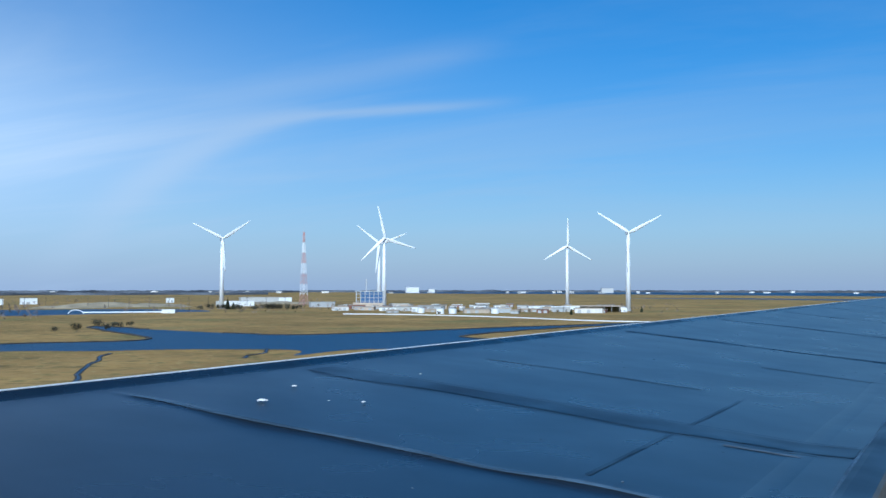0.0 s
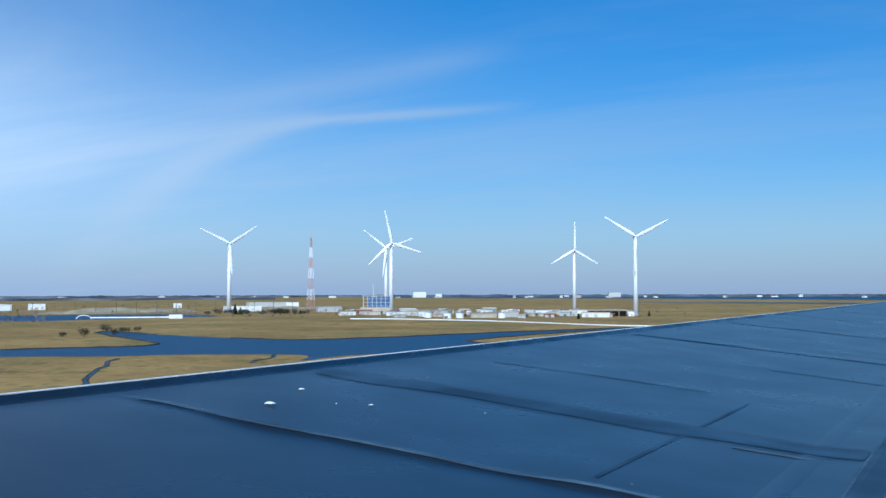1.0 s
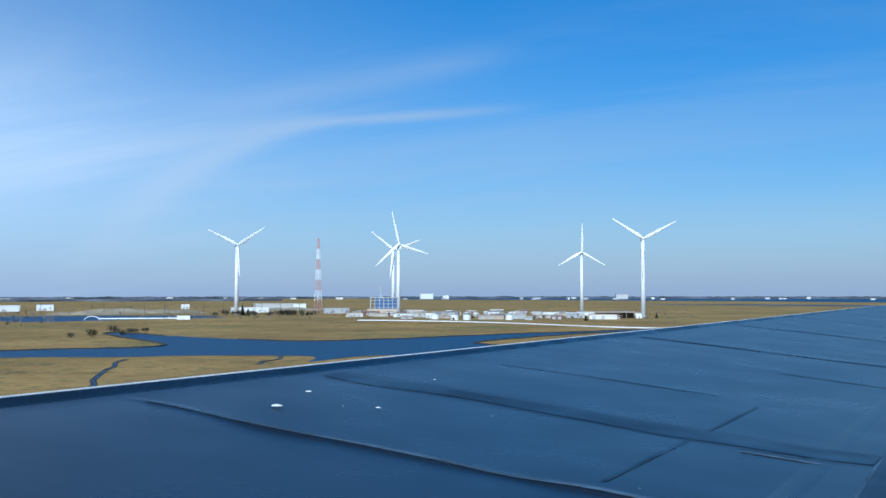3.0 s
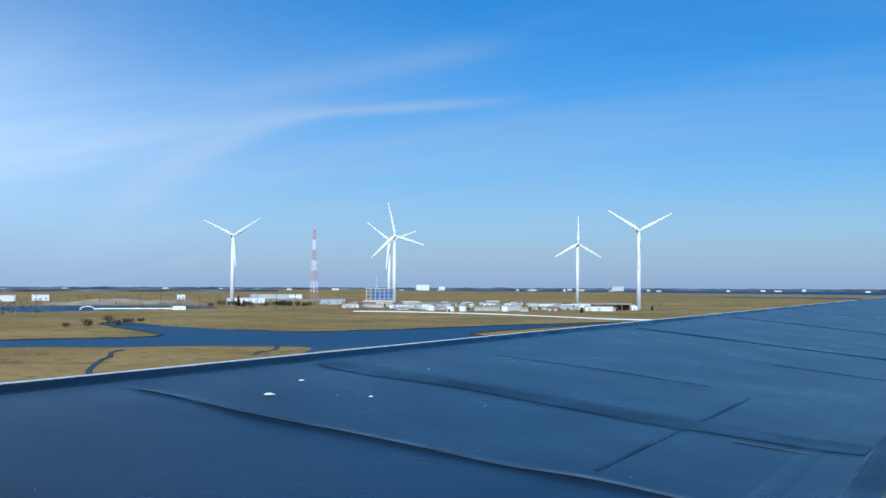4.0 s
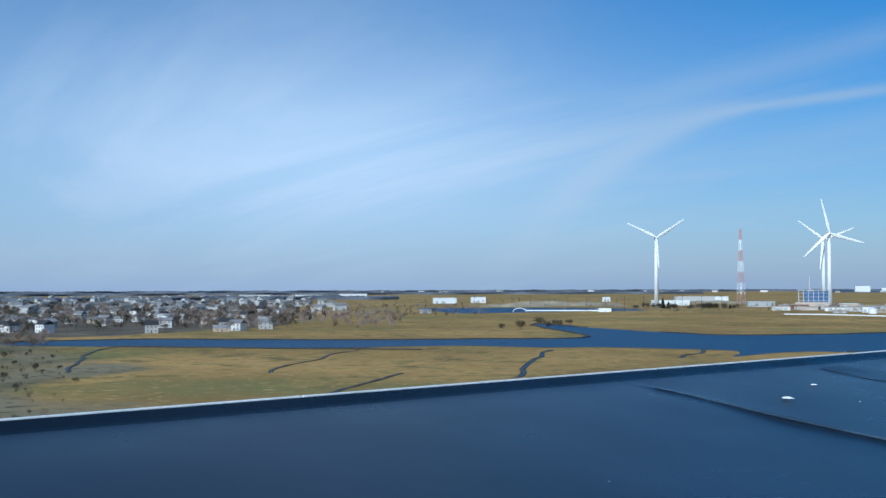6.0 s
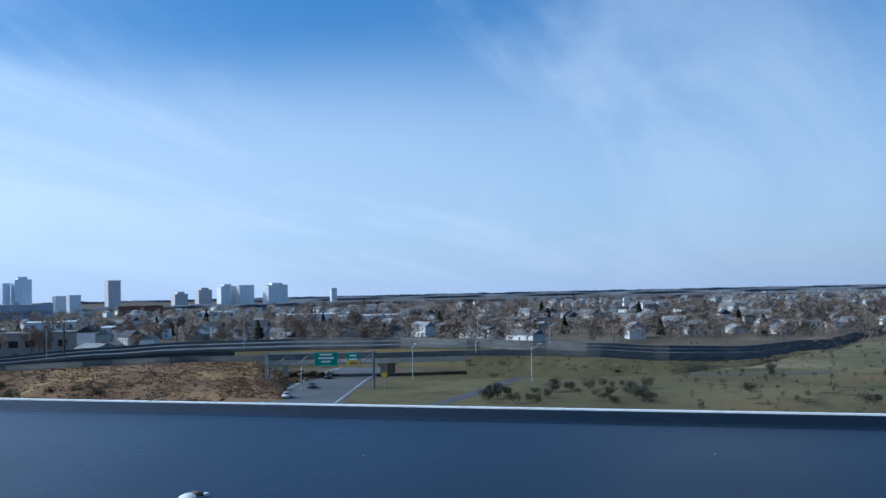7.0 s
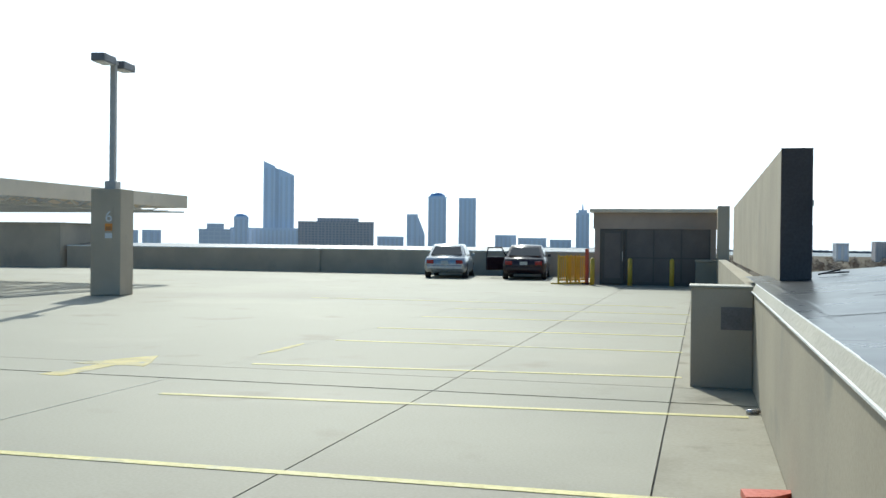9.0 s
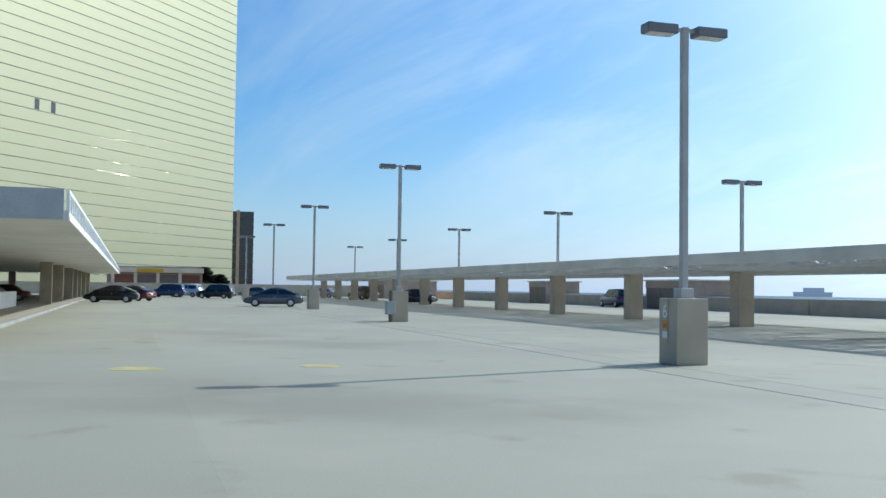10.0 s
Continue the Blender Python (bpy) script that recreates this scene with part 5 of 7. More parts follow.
# ---- ground, water and marsh ----
bm = bmesh.new()
bmesh.ops.create_grid(bm, x_segments=40, y_segments=40, size=7000, matrix=Matrix.Translation((0, 0, GROUND)))
structure("ground", bm, MARSH)
bm = sheet(smooth_line([(-330, -40), (-430, 20), (-600, 50), (-900, 60), (-2600, 300), (-4800, 200), (-4800, -4800), (4800, -4800), (4800, -60), (200, -60), (20, -80), (-120, -100)], steps=4), GROUND + 0.03)
structure("town_ground", bm, CITY_GROUND)

CREEK_FAR = [(-478, 118), (-484, 138), (-461, 188), (-403, 247), (-359, 313), (-343, 349), (-390, 384), (-434, 409), (-480, 440), (-486, 456), (-430, 438), (-356, 420), (-312, 421), (-283, 473), (-262, 544), (-227, 623), (-180, 760), (-60, 1000)]
CREEK_NEAR = [(-20, 900), (-170, 690), (-217, 597), (-226, 545), (-231, 486), (-225, 441), (-180, 420), (-150, 400), (-170, 360), (-205, 345), (-219, 328), (-217, 296), (-227, 312), (-243, 320), (-282, 300), (-302, 278), (-333, 258), (-363, 195), (-419, 146), (-455, 118)]
structure("creek", sheet(smooth_line(CREEK_FAR + CREEK_NEAR, steps=5, wobble=3.0), GROUND + 0.06), WATER, "dark blue tidal creek through the marsh", category="water")
structure("creek", sheet(smooth_line([(-940, 690), (-880, 780), (-790, 840), (-690, 790), (-701, 743), (-721, 600), (-760, 590), (-860, 640)], steps=5, wobble=4.0), GROUND + 0.06), WATER, "far tidal channel beyond the marsh", category="water")
structure("bay", sheet(smooth_line([(-2300, 3560), (-1078, 3300), (-226, 2850), (600, 2500), (1500, 3000), (1200, 4500), (-600, 4600), (-2200, 4300)], steps=5, wobble=8.0), GROUND + 0.06), WATER, "wide blue bay before the far shore", category="water")
structure("bay", sheet(smooth_line([(-697, 2134), (-400, 2240), (100, 2000), (500, 1900), (480, 1700), (0, 1850), (-400, 2060)], steps=5, wobble=8.0), GROUND + 0.06), WATER, "narrow water in the far marsh", category="water")
structure("ocean", sheet([(-1200, -2850), (1500, -2850), (4900, -1500), (4900, -4900), (-1200, -4900)], GROUND + 0.06), OCEAN, "bright ocean beyond the town", category="water")
for pts, w in (([(-286, 272), (-265, 246), (-246, 225), (-228, 206), (-205, 182)], 0.9), ([(-345, 226), (-316, 193), (-296, 172), (-281, 153), (-262, 138)], 0.45), ([(-236, 166), (-221, 145), (-207, 128), (-190, 108)], 0.6), ([(-420, 150), (-390, 128), (-350, 112), (-300, 92)], 0.6), ([(-250, 320), (-238, 300), (-226, 276)], 0.8)):
    line = smooth_line(pts, closed=False, wobble=3.0)
    for off in (-0.5 * w - 0.2, 0.5 * w + 0.2):
        structure("mud_bank", ribbon(shifted(line, off), 0.5, GROUND - 0.1, [GROUND + 0.12 + 0.18 * noise.noise((px * 0.15, py * 0.15, off)) for px, py in line]), MUD, "dark mud bank of a marsh ditch", category="bank")
    structure("creek", ribbon(line, w, GROUND - 0.2, GROUND + 0.07), WATER, "narrow tidal ditch in the marsh", category="water")
for line in (smooth_line(CREEK_FAR[:11], closed=False, wobble=3.0), smooth_line(CREEK_FAR[11:], closed=False, wobble=3.0), smooth_line(CREEK_NEAR[1:10], closed=False, wobble=3.0), smooth_line([(-318, 232), (-362, 194), (-419, 146)], closed=False, wobble=3.0)):
    structure("mud_bank", ribbon(line, 2.2, GROUND - 0.1, [GROUND + 0.45 + 0.2 * noise.noise((x * 0.1, y * 0.1, 0)) for x, y in line]), MUD, "dark mud bank at the water's edge", category="bank")


def make_tufts(name, label, region, count, size, mat, seed):
    """Low tussocks strewn over a quad on the plan."""
    r = random.Random(seed)
    vs, fs = [], []
    for _ in range(count):
        u, v = r.random(), r.random()
        a, b, c, d = region
        x = (a[0] * (1 - u) + b[0] * u) * (1 - v) + (d[0] * (1 - u) + c[0] * u) * v
        y = (a[1] * (1 - u) + b[1] * u) * (1 - v) + (d[1] * (1 - u) + c[1] * u) * v
        for k in range(4):
            t = r.random() * math.pi
            s = size * (0.5 + r.random())
            dx, dy = math.cos(t) * s, math.sin(t) * s
            i = len(vs)
            ox, oy = (r.random() - 0.5) * size, (r.random() - 0.5) * size
            vs += [(x + ox - dx, y + oy - dy, GROUND), (x + ox + dx, y + oy + dy, GROUND), (x + ox + dx * 0.6, y + oy + dy * 0.6, GROUND + s * 0.9), (x + ox - dx * 0.7, y + oy - dy * 0.7, GROUND + s * 0.75)]
            fs.append((i, i + 1, i + 2, i + 3))
    me = bpy.data.meshes.new(name)
    me.from_pydata(vs, [], fs)
    me.materials.append(mat)
    return tagged(new(name, me), label, "vegetation", kind="stuff")


# the raised ramp and highway, by heading: distance of the ramp's near edge, of the highway's two edges, height of the road
RAMP = ((150, 395, 415, 450, -22.3), (142, 365, 384, 418, -21.8), (134, 336, 360, 403, -20.0), (128, 316, 358, 412, -18.4), (124, 306, 356, 418, -17.7), (118.5, 297, 351, 415, -17.6), (112.5, 293, 344, 400, -17.6), (107.5, 295, 330, 372, -17.6), (104, 296, 318, 360, -17.9), (101, 295, 312, 352, -18.5), (97, 300, 318, 356, -20.0), (93, 325, 345, 380, -21.8), (89, 385, 405, 435, -22.6), (85, 520, 545, 580, -22.75), (79, 900, 930, 970, -22.8))


def ramp_at(yaw):
    for p, q in zip(RAMP, RAMP[1:]):
        if p[0] >= yaw >= q[0]:
            t = (p[0] - yaw) / (p[0] - q[0])
            t = t * t * (3 - 2 * t)
            return [a + (b - a) * t for a, b in zip(p, q)]
    return list(RAMP[-1])


def make_bank(name, label, yaw0, yaw1, reach, mat, rough, seed, side=1, tufts=(), fade=0.0):
    """A sloping bank from the level ground up to the edge of the ramp (side 1) or of the highway (side 2)."""
    def spot(yaw, u, end=1.0):
        at = ramp_at(yaw)
        x, y = ground_yaw(yaw, at[side] - 0.4 - reach * (1 - u))
        h = (at[4] - 0.15 - GROUND) * u ** 0.8
        if fade:
            h *= min(1.0, max(0.0, (yaw - yaw0) / fade)) ** 0.7
        h += rough * end * min(1.0, 4 * u) * min(1.0, 5 * (1 - u)) * (0.5 + noise.noise((x * 0.09, y * 0.09, seed)) + 0.7 * noise.noise((x * 0.35, y * 0.35, seed)))
        return Vector((x, y, GROUND + max(h, 0.0) - 0.02))

    bm = bmesh.new()
    n, m = int(abs(yaw1 - yaw0) / 0.12), 34
    grid = [[bm.verts.new(spot(yaw0 + (yaw1 - yaw0) * i / n, k / m, min(1.0, 6.0 * min(i, n - i) / n + 0.02))) for k in range(m + 1)] for i in range(n + 1)]
    for p, q in zip(grid, grid[1:]):
        for k in range(m):
            bm.faces.new((p[k], p[k + 1], q[k + 1], q[k]))
    bmesh.ops.recalc_face_normals(bm, faces=bm.faces)
    if sum(f.normal.z for f in bm.faces) < 0:
        bmesh.ops.reverse_faces(bm, faces=bm.faces)
    tagged(part(name, bm, mat, smooth=True), label, "bank", kind="stuff")
    r = random.Random(int(seed * 10))
    for count, size, tuft_mat, tuft_label, gather in tufts:
        vs, fs = [], []
        while len(fs) < count * 5:
            yaw, u = r.uniform(yaw0, yaw1), r.uniform(0.05, 0.97)
            if noise.noise((yaw * 0.5, u * 1.6, seed + gather)) < (-0.8 if gather == 0 else 0.05):
                continue
            c = spot(yaw, u)
            s = size * r.uniform(0.5, 1.4)
            for k in range(5):
                a = r.random() * 6.283
                o = Vector((r.gauss(0, 0.5) * s, r.gauss(0, 0.5) * s, -0.1))
                w = Vector((math.cos(a), math.sin(a), 0)) * s * 0.5
                i = len(vs)
                lean = Vector((r.gauss(0, 0.25), r.gauss(0, 0.25), 0)) * s
                vs += [c + o - w * 0.5, c + o + w * 0.5, c + o + w * 0.5 + lean + Vector((0, 0, s * r.uniform(0.3, 0.6))), c + o - w * 0.2 + lean + Vector((0, 0, s * r.uniform(0.25, 0.55)))]
                fs.append((i, i + 1, i + 2, i + 3))
        me = bpy.data.meshes.new("scrub_clumps")
        me.from_pydata([v[:] for v in vs], [], fs)
        me.materials.append(tuft_mat)
        tagged(new("scrub_clumps", me), tuft_label, "scrub", kind="stuff")


make_bank("scrub_bank", "dense reddish brown scrub bank beside the highway", 118.2, 142, 62, BANK, 1.1, 2.0, fade=1.6, tufts=((5200, 0.5, RED_TUFT, "reddish brown leafless scrub on the bank", 0), (3600, 0.45, GOLD_SCRUB, "golden dry grass clumps on the bank", 7), (300, 0.8, TWIGS, "grey-brown bare bushes on the bank", 13)))
make_bank("grass_bank", "olive grass bank below the raised ramp", 86, 108.0, 15, LAWN, 0.5, 5.0, tufts=((250, 0.6, RED_TUFT, "brown weeds on the grass bank", 0),))
make_bank("grass_bank", "olive grass bank below the highway", 104, 121.0, 14, LAWN, 0.4, 6.0, side=2)
make_tufts("scrub_tufts", "loose brown scrub beside the highway", ((-175, -215), (-300, -215), (-280, -130), (-185, -125)), 2500, 0.5, SCRUB, 12)


# ---- trees ----
def crown(seed, mat_kind, h, spread, count):
    r = random.Random(seed)
    bm = bmesh.new()
    lobes = [(r.uniform(-1, 1) * spread * 0.55, r.uniform(-1, 1) * spread * 0.55, h * r.uniform(0.42, 0.85), spread * r.uniform(0.3, 0.6)) for _ in range(9)]
    for _ in range(count):
        if mat_kind == "cone":
            t = r.random()
            z = h * (0.08 + 0.92 * t)
            a, q = r.random() * 6.283, spread * (1 - t) * (0.5 + 0.6 * r.random())
            p = Vector((math.cos(a) * q, math.sin(a) * q, z))
            s = h * 0.055
        else:
            lx, ly, lz, lr = lobes[r.randrange(9)]
            v = Vector((r.gauss(0, 1), r.gauss(0, 1), r.gauss(0, 1))).normalized() * lr * r.random() ** 0.4
            p = Vector((lx, ly, lz)) + v
            s = h * (0.055 if mat_kind == "mass" else 0.035)
        d = Vector((r.gauss(0, 1), r.gauss(0, 1), r.gauss(0, 0.7))).normalized()
        e = d.orthogonal().normalized()
        k = s * (0.6 + r.random())
        w = k if mat_kind == "cone" else k * 0.4 if mat_kind == "mass" else k * 0.2
        vs = [bm.verts.new(c) for c in (p - d * k, p + e * w, p + d * k, p - e * w * 0.6)]
        bm.faces.new(vs)
    return bm


def make_tree(kind, seed, h, spread):
    label = {"bare": "bare winter tree with brown twigs", "cone": "dark evergreen tree with dense needles", "shrub": "dark leafless shrub on open ground"}[kind]
    ob = thing("tree" if kind != "shrub" else "shrub", label, "tree" if kind != "shrub" else "shrub", kind + " trees about the place")
    r = random.Random(seed)
    bm = rod(bmesh.new(), (0, 0, 0), (0, 0, h * 0.55), h * 0.028, h * 0.012, 7)
    if kind != "cone":
        for k in range(8):
            a = r.random() * 6.283
            z = h * r.uniform(0.25, 0.5)
            rod(bm, (0, 0, z), (math.cos(a) * spread * 0.6, math.sin(a) * spread * 0.6, z + h * r.uniform(0.2, 0.4)), h * 0.012, h * 0.004, 5)
    part("trunk", bm, BARK, ob)
    part("crown", crown(seed, "mass" if kind == "shrub" else kind, h, spread, 1700 if kind == "bare" else 700), {"cone": EVERGREEN, "bare": TWIGS, "shrub": TWIGS_DARK}[kind], ob)
    return ob


TREES = {"bare": [make_tree("bare", s, 11, 4.5) for s in (1, 2, 3)], "cone": [make_tree("cone", s, 9, 2.6) for s in (4, 5)], "shrub": [make_tree("shrub", s, 4.5, 3.2) for s in (6, 7)]}
PLANTED = {"bare": 0, "cone": 0, "shrub": 0}


def plant(kind, x, y, s, rnd):
    k = PLANTED[kind]
    PLANTED[kind] += 1
    m = pose(x, y, GROUND, 0, 0, rnd.random() * 360) @ Matrix.Diagonal((s, s, s * rnd.uniform(0.85, 1.15), 1))
    if k < len(TREES[kind]):
        TREES[kind][k].matrix_world = m
        return
    ob = copy_thing(TREES[kind][k % len(TREES[kind])], m)
    ob.matrix_world = m


def plant_field(kind, count, yaw0, yaw1, d0, d1, s0, s1, seed):
    r = random.Random(seed)
    for _ in range(count):
        x, y = ground_yaw(r.uniform(yaw0, yaw1), d0 + (d1 - d0) * r.random() ** 0.8)
        plant(kind, x, y, r.uniform(s0, s1), r)




def tree_stuff(label, count, yaw0, yaw1, d0, d1, s0, s1, seed, mat=None):
    """Many distant bare trees in one mesh: short trunks and crowns of twig clumps."""
    r = random.Random(seed)
    base = []
    for k in range(3):
        bm = crown(seed + k, "mass", 11, 4.5, 140)
        base.append((np.array([v.co[:] for v in bm.verts]), [[v.index for v in f.verts] for f in bm.faces]))
        bm.verts.index_update()
        base[-1] = (base[-1][0], [[v.index for v in f.verts] for f in bm.faces])
        bm.free()
    vs, fs, n = [], [], 0
    for i in range(count):
        co, faces = base[i % 3]
        x, y = ground_yaw(r.uniform(yaw0, yaw1), d0 + (d1 - d0) * r.random() ** 0.85)
        s, t = r.uniform(s0, s1), r.random() * 6.283
        rot = np.array([[math.cos(t), -math.sin(t), 0], [math.sin(t), math.cos(t), 0], [0, 0, r.uniform(0.8, 1.2)]])
        vs.append(co @ rot.T * s + (x, y, GROUND))
        fs += [[k + n for k in f] for f in faces]
        n += len(co)
        w = 0.22 * s
        vs.append(np.array([(x - w, y, GROUND), (x + w, y, GROUND), (x, y + w, GROUND), (x, y, GROUND + 8.0 * s)]))
        fs += [[n, n + 1, n + 3], [n + 1, n + 2, n + 3], [n + 2, n, n + 3]]
        n += 4
    me = bpy.data.meshes.new("distant_trees")
    me.from_pydata(np.concatenate(vs).tolist(), [], fs)
    me.materials.append(mat or TWIGS)
    return tagged(new("distant_trees", me), label, "trees", kind="stuff")


r_ = random.Random(21)
for yaw, d, s in ((45.9, 620, 0.9), (46.6, 600, 1.0), (47.0, 615, 1.3), (48.1, 590, 1.2), (49.2, 585, 0.8), (46.2, 640, 0.9), (45.4, 650, 0.9), (74.5, 330, 0.5), (72.5, 280, 0.35), (76.0, 300, 0.4)):
    plant("shrub", *ground_yaw(yaw, d), s, r_)
for yaw, d, s in ((40.2, 1120, 1.2), (39.9, 1130, 0.9), (36.6, 1130, 0.6), (20.9, 900, 0.6), (17.0, 1000, 0.6), (80.8, 335, 0.5), (60, 760, 0.6), (61, 790, 0.55), (57, 900, 0.5), (59.2, 830, 0.6)):
    plant("cone", *ground_yaw(yaw, d), s, r_)
tree_stuff("brown bare trees about the plant", 130, 33, 62, 1050, 1800, 0.3, 0.6, 31)
plant_field("shrub", 22, 35.5, 42.5, 1080, 1150, 0.9, 1.6, 58)
plant_field("shrub", 10, 16, 30, 880, 1000, 0.5, 0.9, 59)
tree_stuff("low brown thicket about the plant", 260, 15, 46, 930, 1350, 0.15, 0.45, 131)
tree_stuff("dark shrubs about the plant", 110, 16, 42, 930, 1250, 0.15, 0.4, 146, TWIGS_DARK)
plant_field("bare", 34, 60, 92, 590, 760, 0.45, 0.8, 32)
tree_stuff("low brown trees close behind the ramp", 520, 90, 122, 432, 660, 0.45, 0.85, 136)
tree_stuff("brown bare trees behind the ramp", 900, 84, 118, 440, 1900, 0.6, 1.15, 135)
tree_stuff("brown bare trees among distant houses", 520, 59, 112, 640, 1800, 0.4, 0.8, 132)
tree_stuff("grey-brown trees among the nearer houses", 760, 61, 93, 570, 1250, 0.5, 0.95, 139)
tree_stuff("brown thicket at the town's edge", 260, 55, 67, 575, 900, 0.35, 0.75, 147)
tree_stuff("brown thicket beyond the creek", 170, 50, 62, 780, 1300, 0.25, 0.55, 148)
tree_stuff("dark bushes beyond the creek", 60, 51, 62, 800, 1250, 0.2, 0.45, 149, TWIGS_DARK)
tree_stuff("dark trees between the houses", 760, 60, 96, 575, 1500, 0.4, 0.8, 141, TWIGS_DARK)
tree_stuff("low brown thicket along the scrubland", 240, 74, 91, 405, 560, 0.35, 0.7, 142)
tree_stuff("dark low bushes on the scrubland", 150, 74, 97, 170, 400, 0.10, 0.26, 144, TWIGS_DARK)
tree_stuff("brown low bushes on the scrubland", 220, 73, 97, 150, 420, 0.08, 0.22, 145)
plant_field("shrub", 8, 70, 88, 260, 400, 0.3, 0.55, 60)
plant_field("cone", 24, 62, 95, 600, 1500, 0.4, 0.8, 33)
plant_field("bare", 70, 112, 160, 420, 620, 0.7, 1.3, 34)
tree_stuff("brown bare trees below the skyline", 950, 108, 182, 560, 1500, 0.65, 1.25, 134)
plant_field("cone", 30, 112, 160, 430, 1100, 0.7, 1.2, 35)
plant_field("bare", 34, 136, 147, 430, 560, 0.8, 1.25, 36)
plant_field("shrub", 30, 119, 134, 262, 292, 0.4, 0.8, 38)
plant_field("shrub", 34, 97, 107, 214, 252, 0.35, 0.75, 39)
plant_field("shrub", 16, 84, 100, 150, 290, 0.3, 0.7, 40)
plant_field("cone", 14, 90, 116, 430, 900, 0.7, 1.3, 46)
plant_field("shrub", 30, 128, 150, 330, 460, 0.5, 0.9, 37)


def far_woods(name, label, yaw0, yaw1, d, height, seed, step=0.12):
    """A distant belt of woods: an uneven solid ridge of many crowns."""
    r = random.Random(seed)
    vs, fs = [], []
    n = int((yaw1 - yaw0) / step)
    for i in range(n + 1):
        yaw = yaw0 + (yaw1 - yaw0) * i / n
        dd = d * (1 + 0.02 * math.sin(i * 0.13 + seed))
        h = height * (0.72 + 0.25 * noise.noise((i * 0.11, seed, 0)) + 0.22 * r.random())
        x, y = ground_yaw(yaw, dd)
        x2, y2 = ground_yaw(yaw, dd + 90)
        vs += [(x, y, GROUND), (x, y, GROUND + h * 0.7), ((x + x2) / 2, (y + y2) / 2, GROUND + h), (x2, y2, GROUND)]
        if i:
            a = 4 * (i - 1)
            fs += [(a + k, a + 4 + k, a + 5 + k, a + 1 + k) for k in range(3)]
    me = bpy.data.meshes.new(name)
    me.from_pydata(vs, [], fs)
    me.materials.append(HAZED_WOODS)
    return tagged(new(name, me), label, "woods", kind="stuff")


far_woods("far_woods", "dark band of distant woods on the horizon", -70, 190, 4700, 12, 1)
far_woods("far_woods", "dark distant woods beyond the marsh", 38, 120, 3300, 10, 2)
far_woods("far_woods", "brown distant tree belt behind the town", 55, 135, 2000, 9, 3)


# ---- houses and sheds ----
def make_house(w, d, h, roof_h, wall_mat, roof_mat, label):
    ob = thing("house", label, "house", "houses of the town")
    part("wall", box(-w / 2, -d / 2, 0, w / 2, d / 2, h), wall_mat, ob)
    bm = bmesh.new()
    o = 0.4
    v = [bm.verts.new(c) for c in ((-w / 2 - o, -d / 2 - o, h), (w / 2 + o, -d / 2 - o, h), (w / 2 + o, d / 2 + o, h), (-w / 2 - o, d / 2 + o, h), (-w / 2 - o, 0, h + roof_h), (w / 2 + o, 0, h + roof_h))]
    for f in ((0, 1, 5, 4), (2, 3, 4, 5), (0, 4, 3), (1, 2, 5), (0, 3, 2, 1)):
        bm.faces.new([v[i] for i in f])
    bmesh.ops.recalc_face_normals(bm, faces=bm.faces)
    roof = part("roof", bm, roof_mat, ob)
    part("chimney", box(w * 0.2, 0.3, h + roof_h * 0.5, w * 0.2 + 0.7, 1.0, h + roof_h + 0.7), BRICK_WALL, roof)
    for s in (-1, 1):
        for k in range(3):
            for z in ((1.0,) if h < 4 else (1.0, 3.7)):
                x = (k - 1) * w * 0.3
                if z == 1.0 and k == 1:
                    part("door", box(x - 0.5, s * d / 2 - 0.04, 0.1, x + 0.5, s * d / 2 + 0.05, 2.1), FRAME, ob)
                else:
                    part("window", box(x - 0.5, s * d / 2 - 0.04, z, x + 0.5, s * d / 2 + 0.04, z + 1.3), SHADED_GLASS, ob)
    return ob


HOUSES = [make_house(11, 8, 5.6, 2.6, HOUSE_WALL, ROOF_GRAY, "white two-storey house with a grey gable roof"), make_house(13, 9, 3.2, 2.4, HOUSE_TAN, ROOF_GRAY, "tan low house with a grey gable roof"), make_house(9, 9, 5.8, 3.0, HOUSE_WALL, ROOF_DARK, "pale two-storey house with a dark roof"), make_house(16, 10, 3.4, 2.2, HOUSE_WALL, ROOF_GRAY, "long white bungalow with a grey roof")]
HOUSED = [0]


def settle(x, y, rz, s=1.0):
    k = HOUSED[0]
    HOUSED[0] += 1
    m = pose(x, y, GROUND, 0, 0, rz) @ Matrix.Diagonal((s, s, s, 1))
    ob = HOUSES[k % 4] if k < 4 else copy_thing(HOUSES[k % 4], m)
    ob.matrix_world = m


def settle_field(count, yaw0, yaw1, d0, d1, seed, s0=0.8, s1=1.1):
    r = random.Random(seed)
    for _ in range(count):
        x, y = ground_yaw(r.uniform(yaw0, yaw1), d0 + (d1 - d0) * r.random())
        settle(x, y, r.choice((20, 110, 20, 65)) + r.uniform(-8, 8), r.uniform(s0, s1))


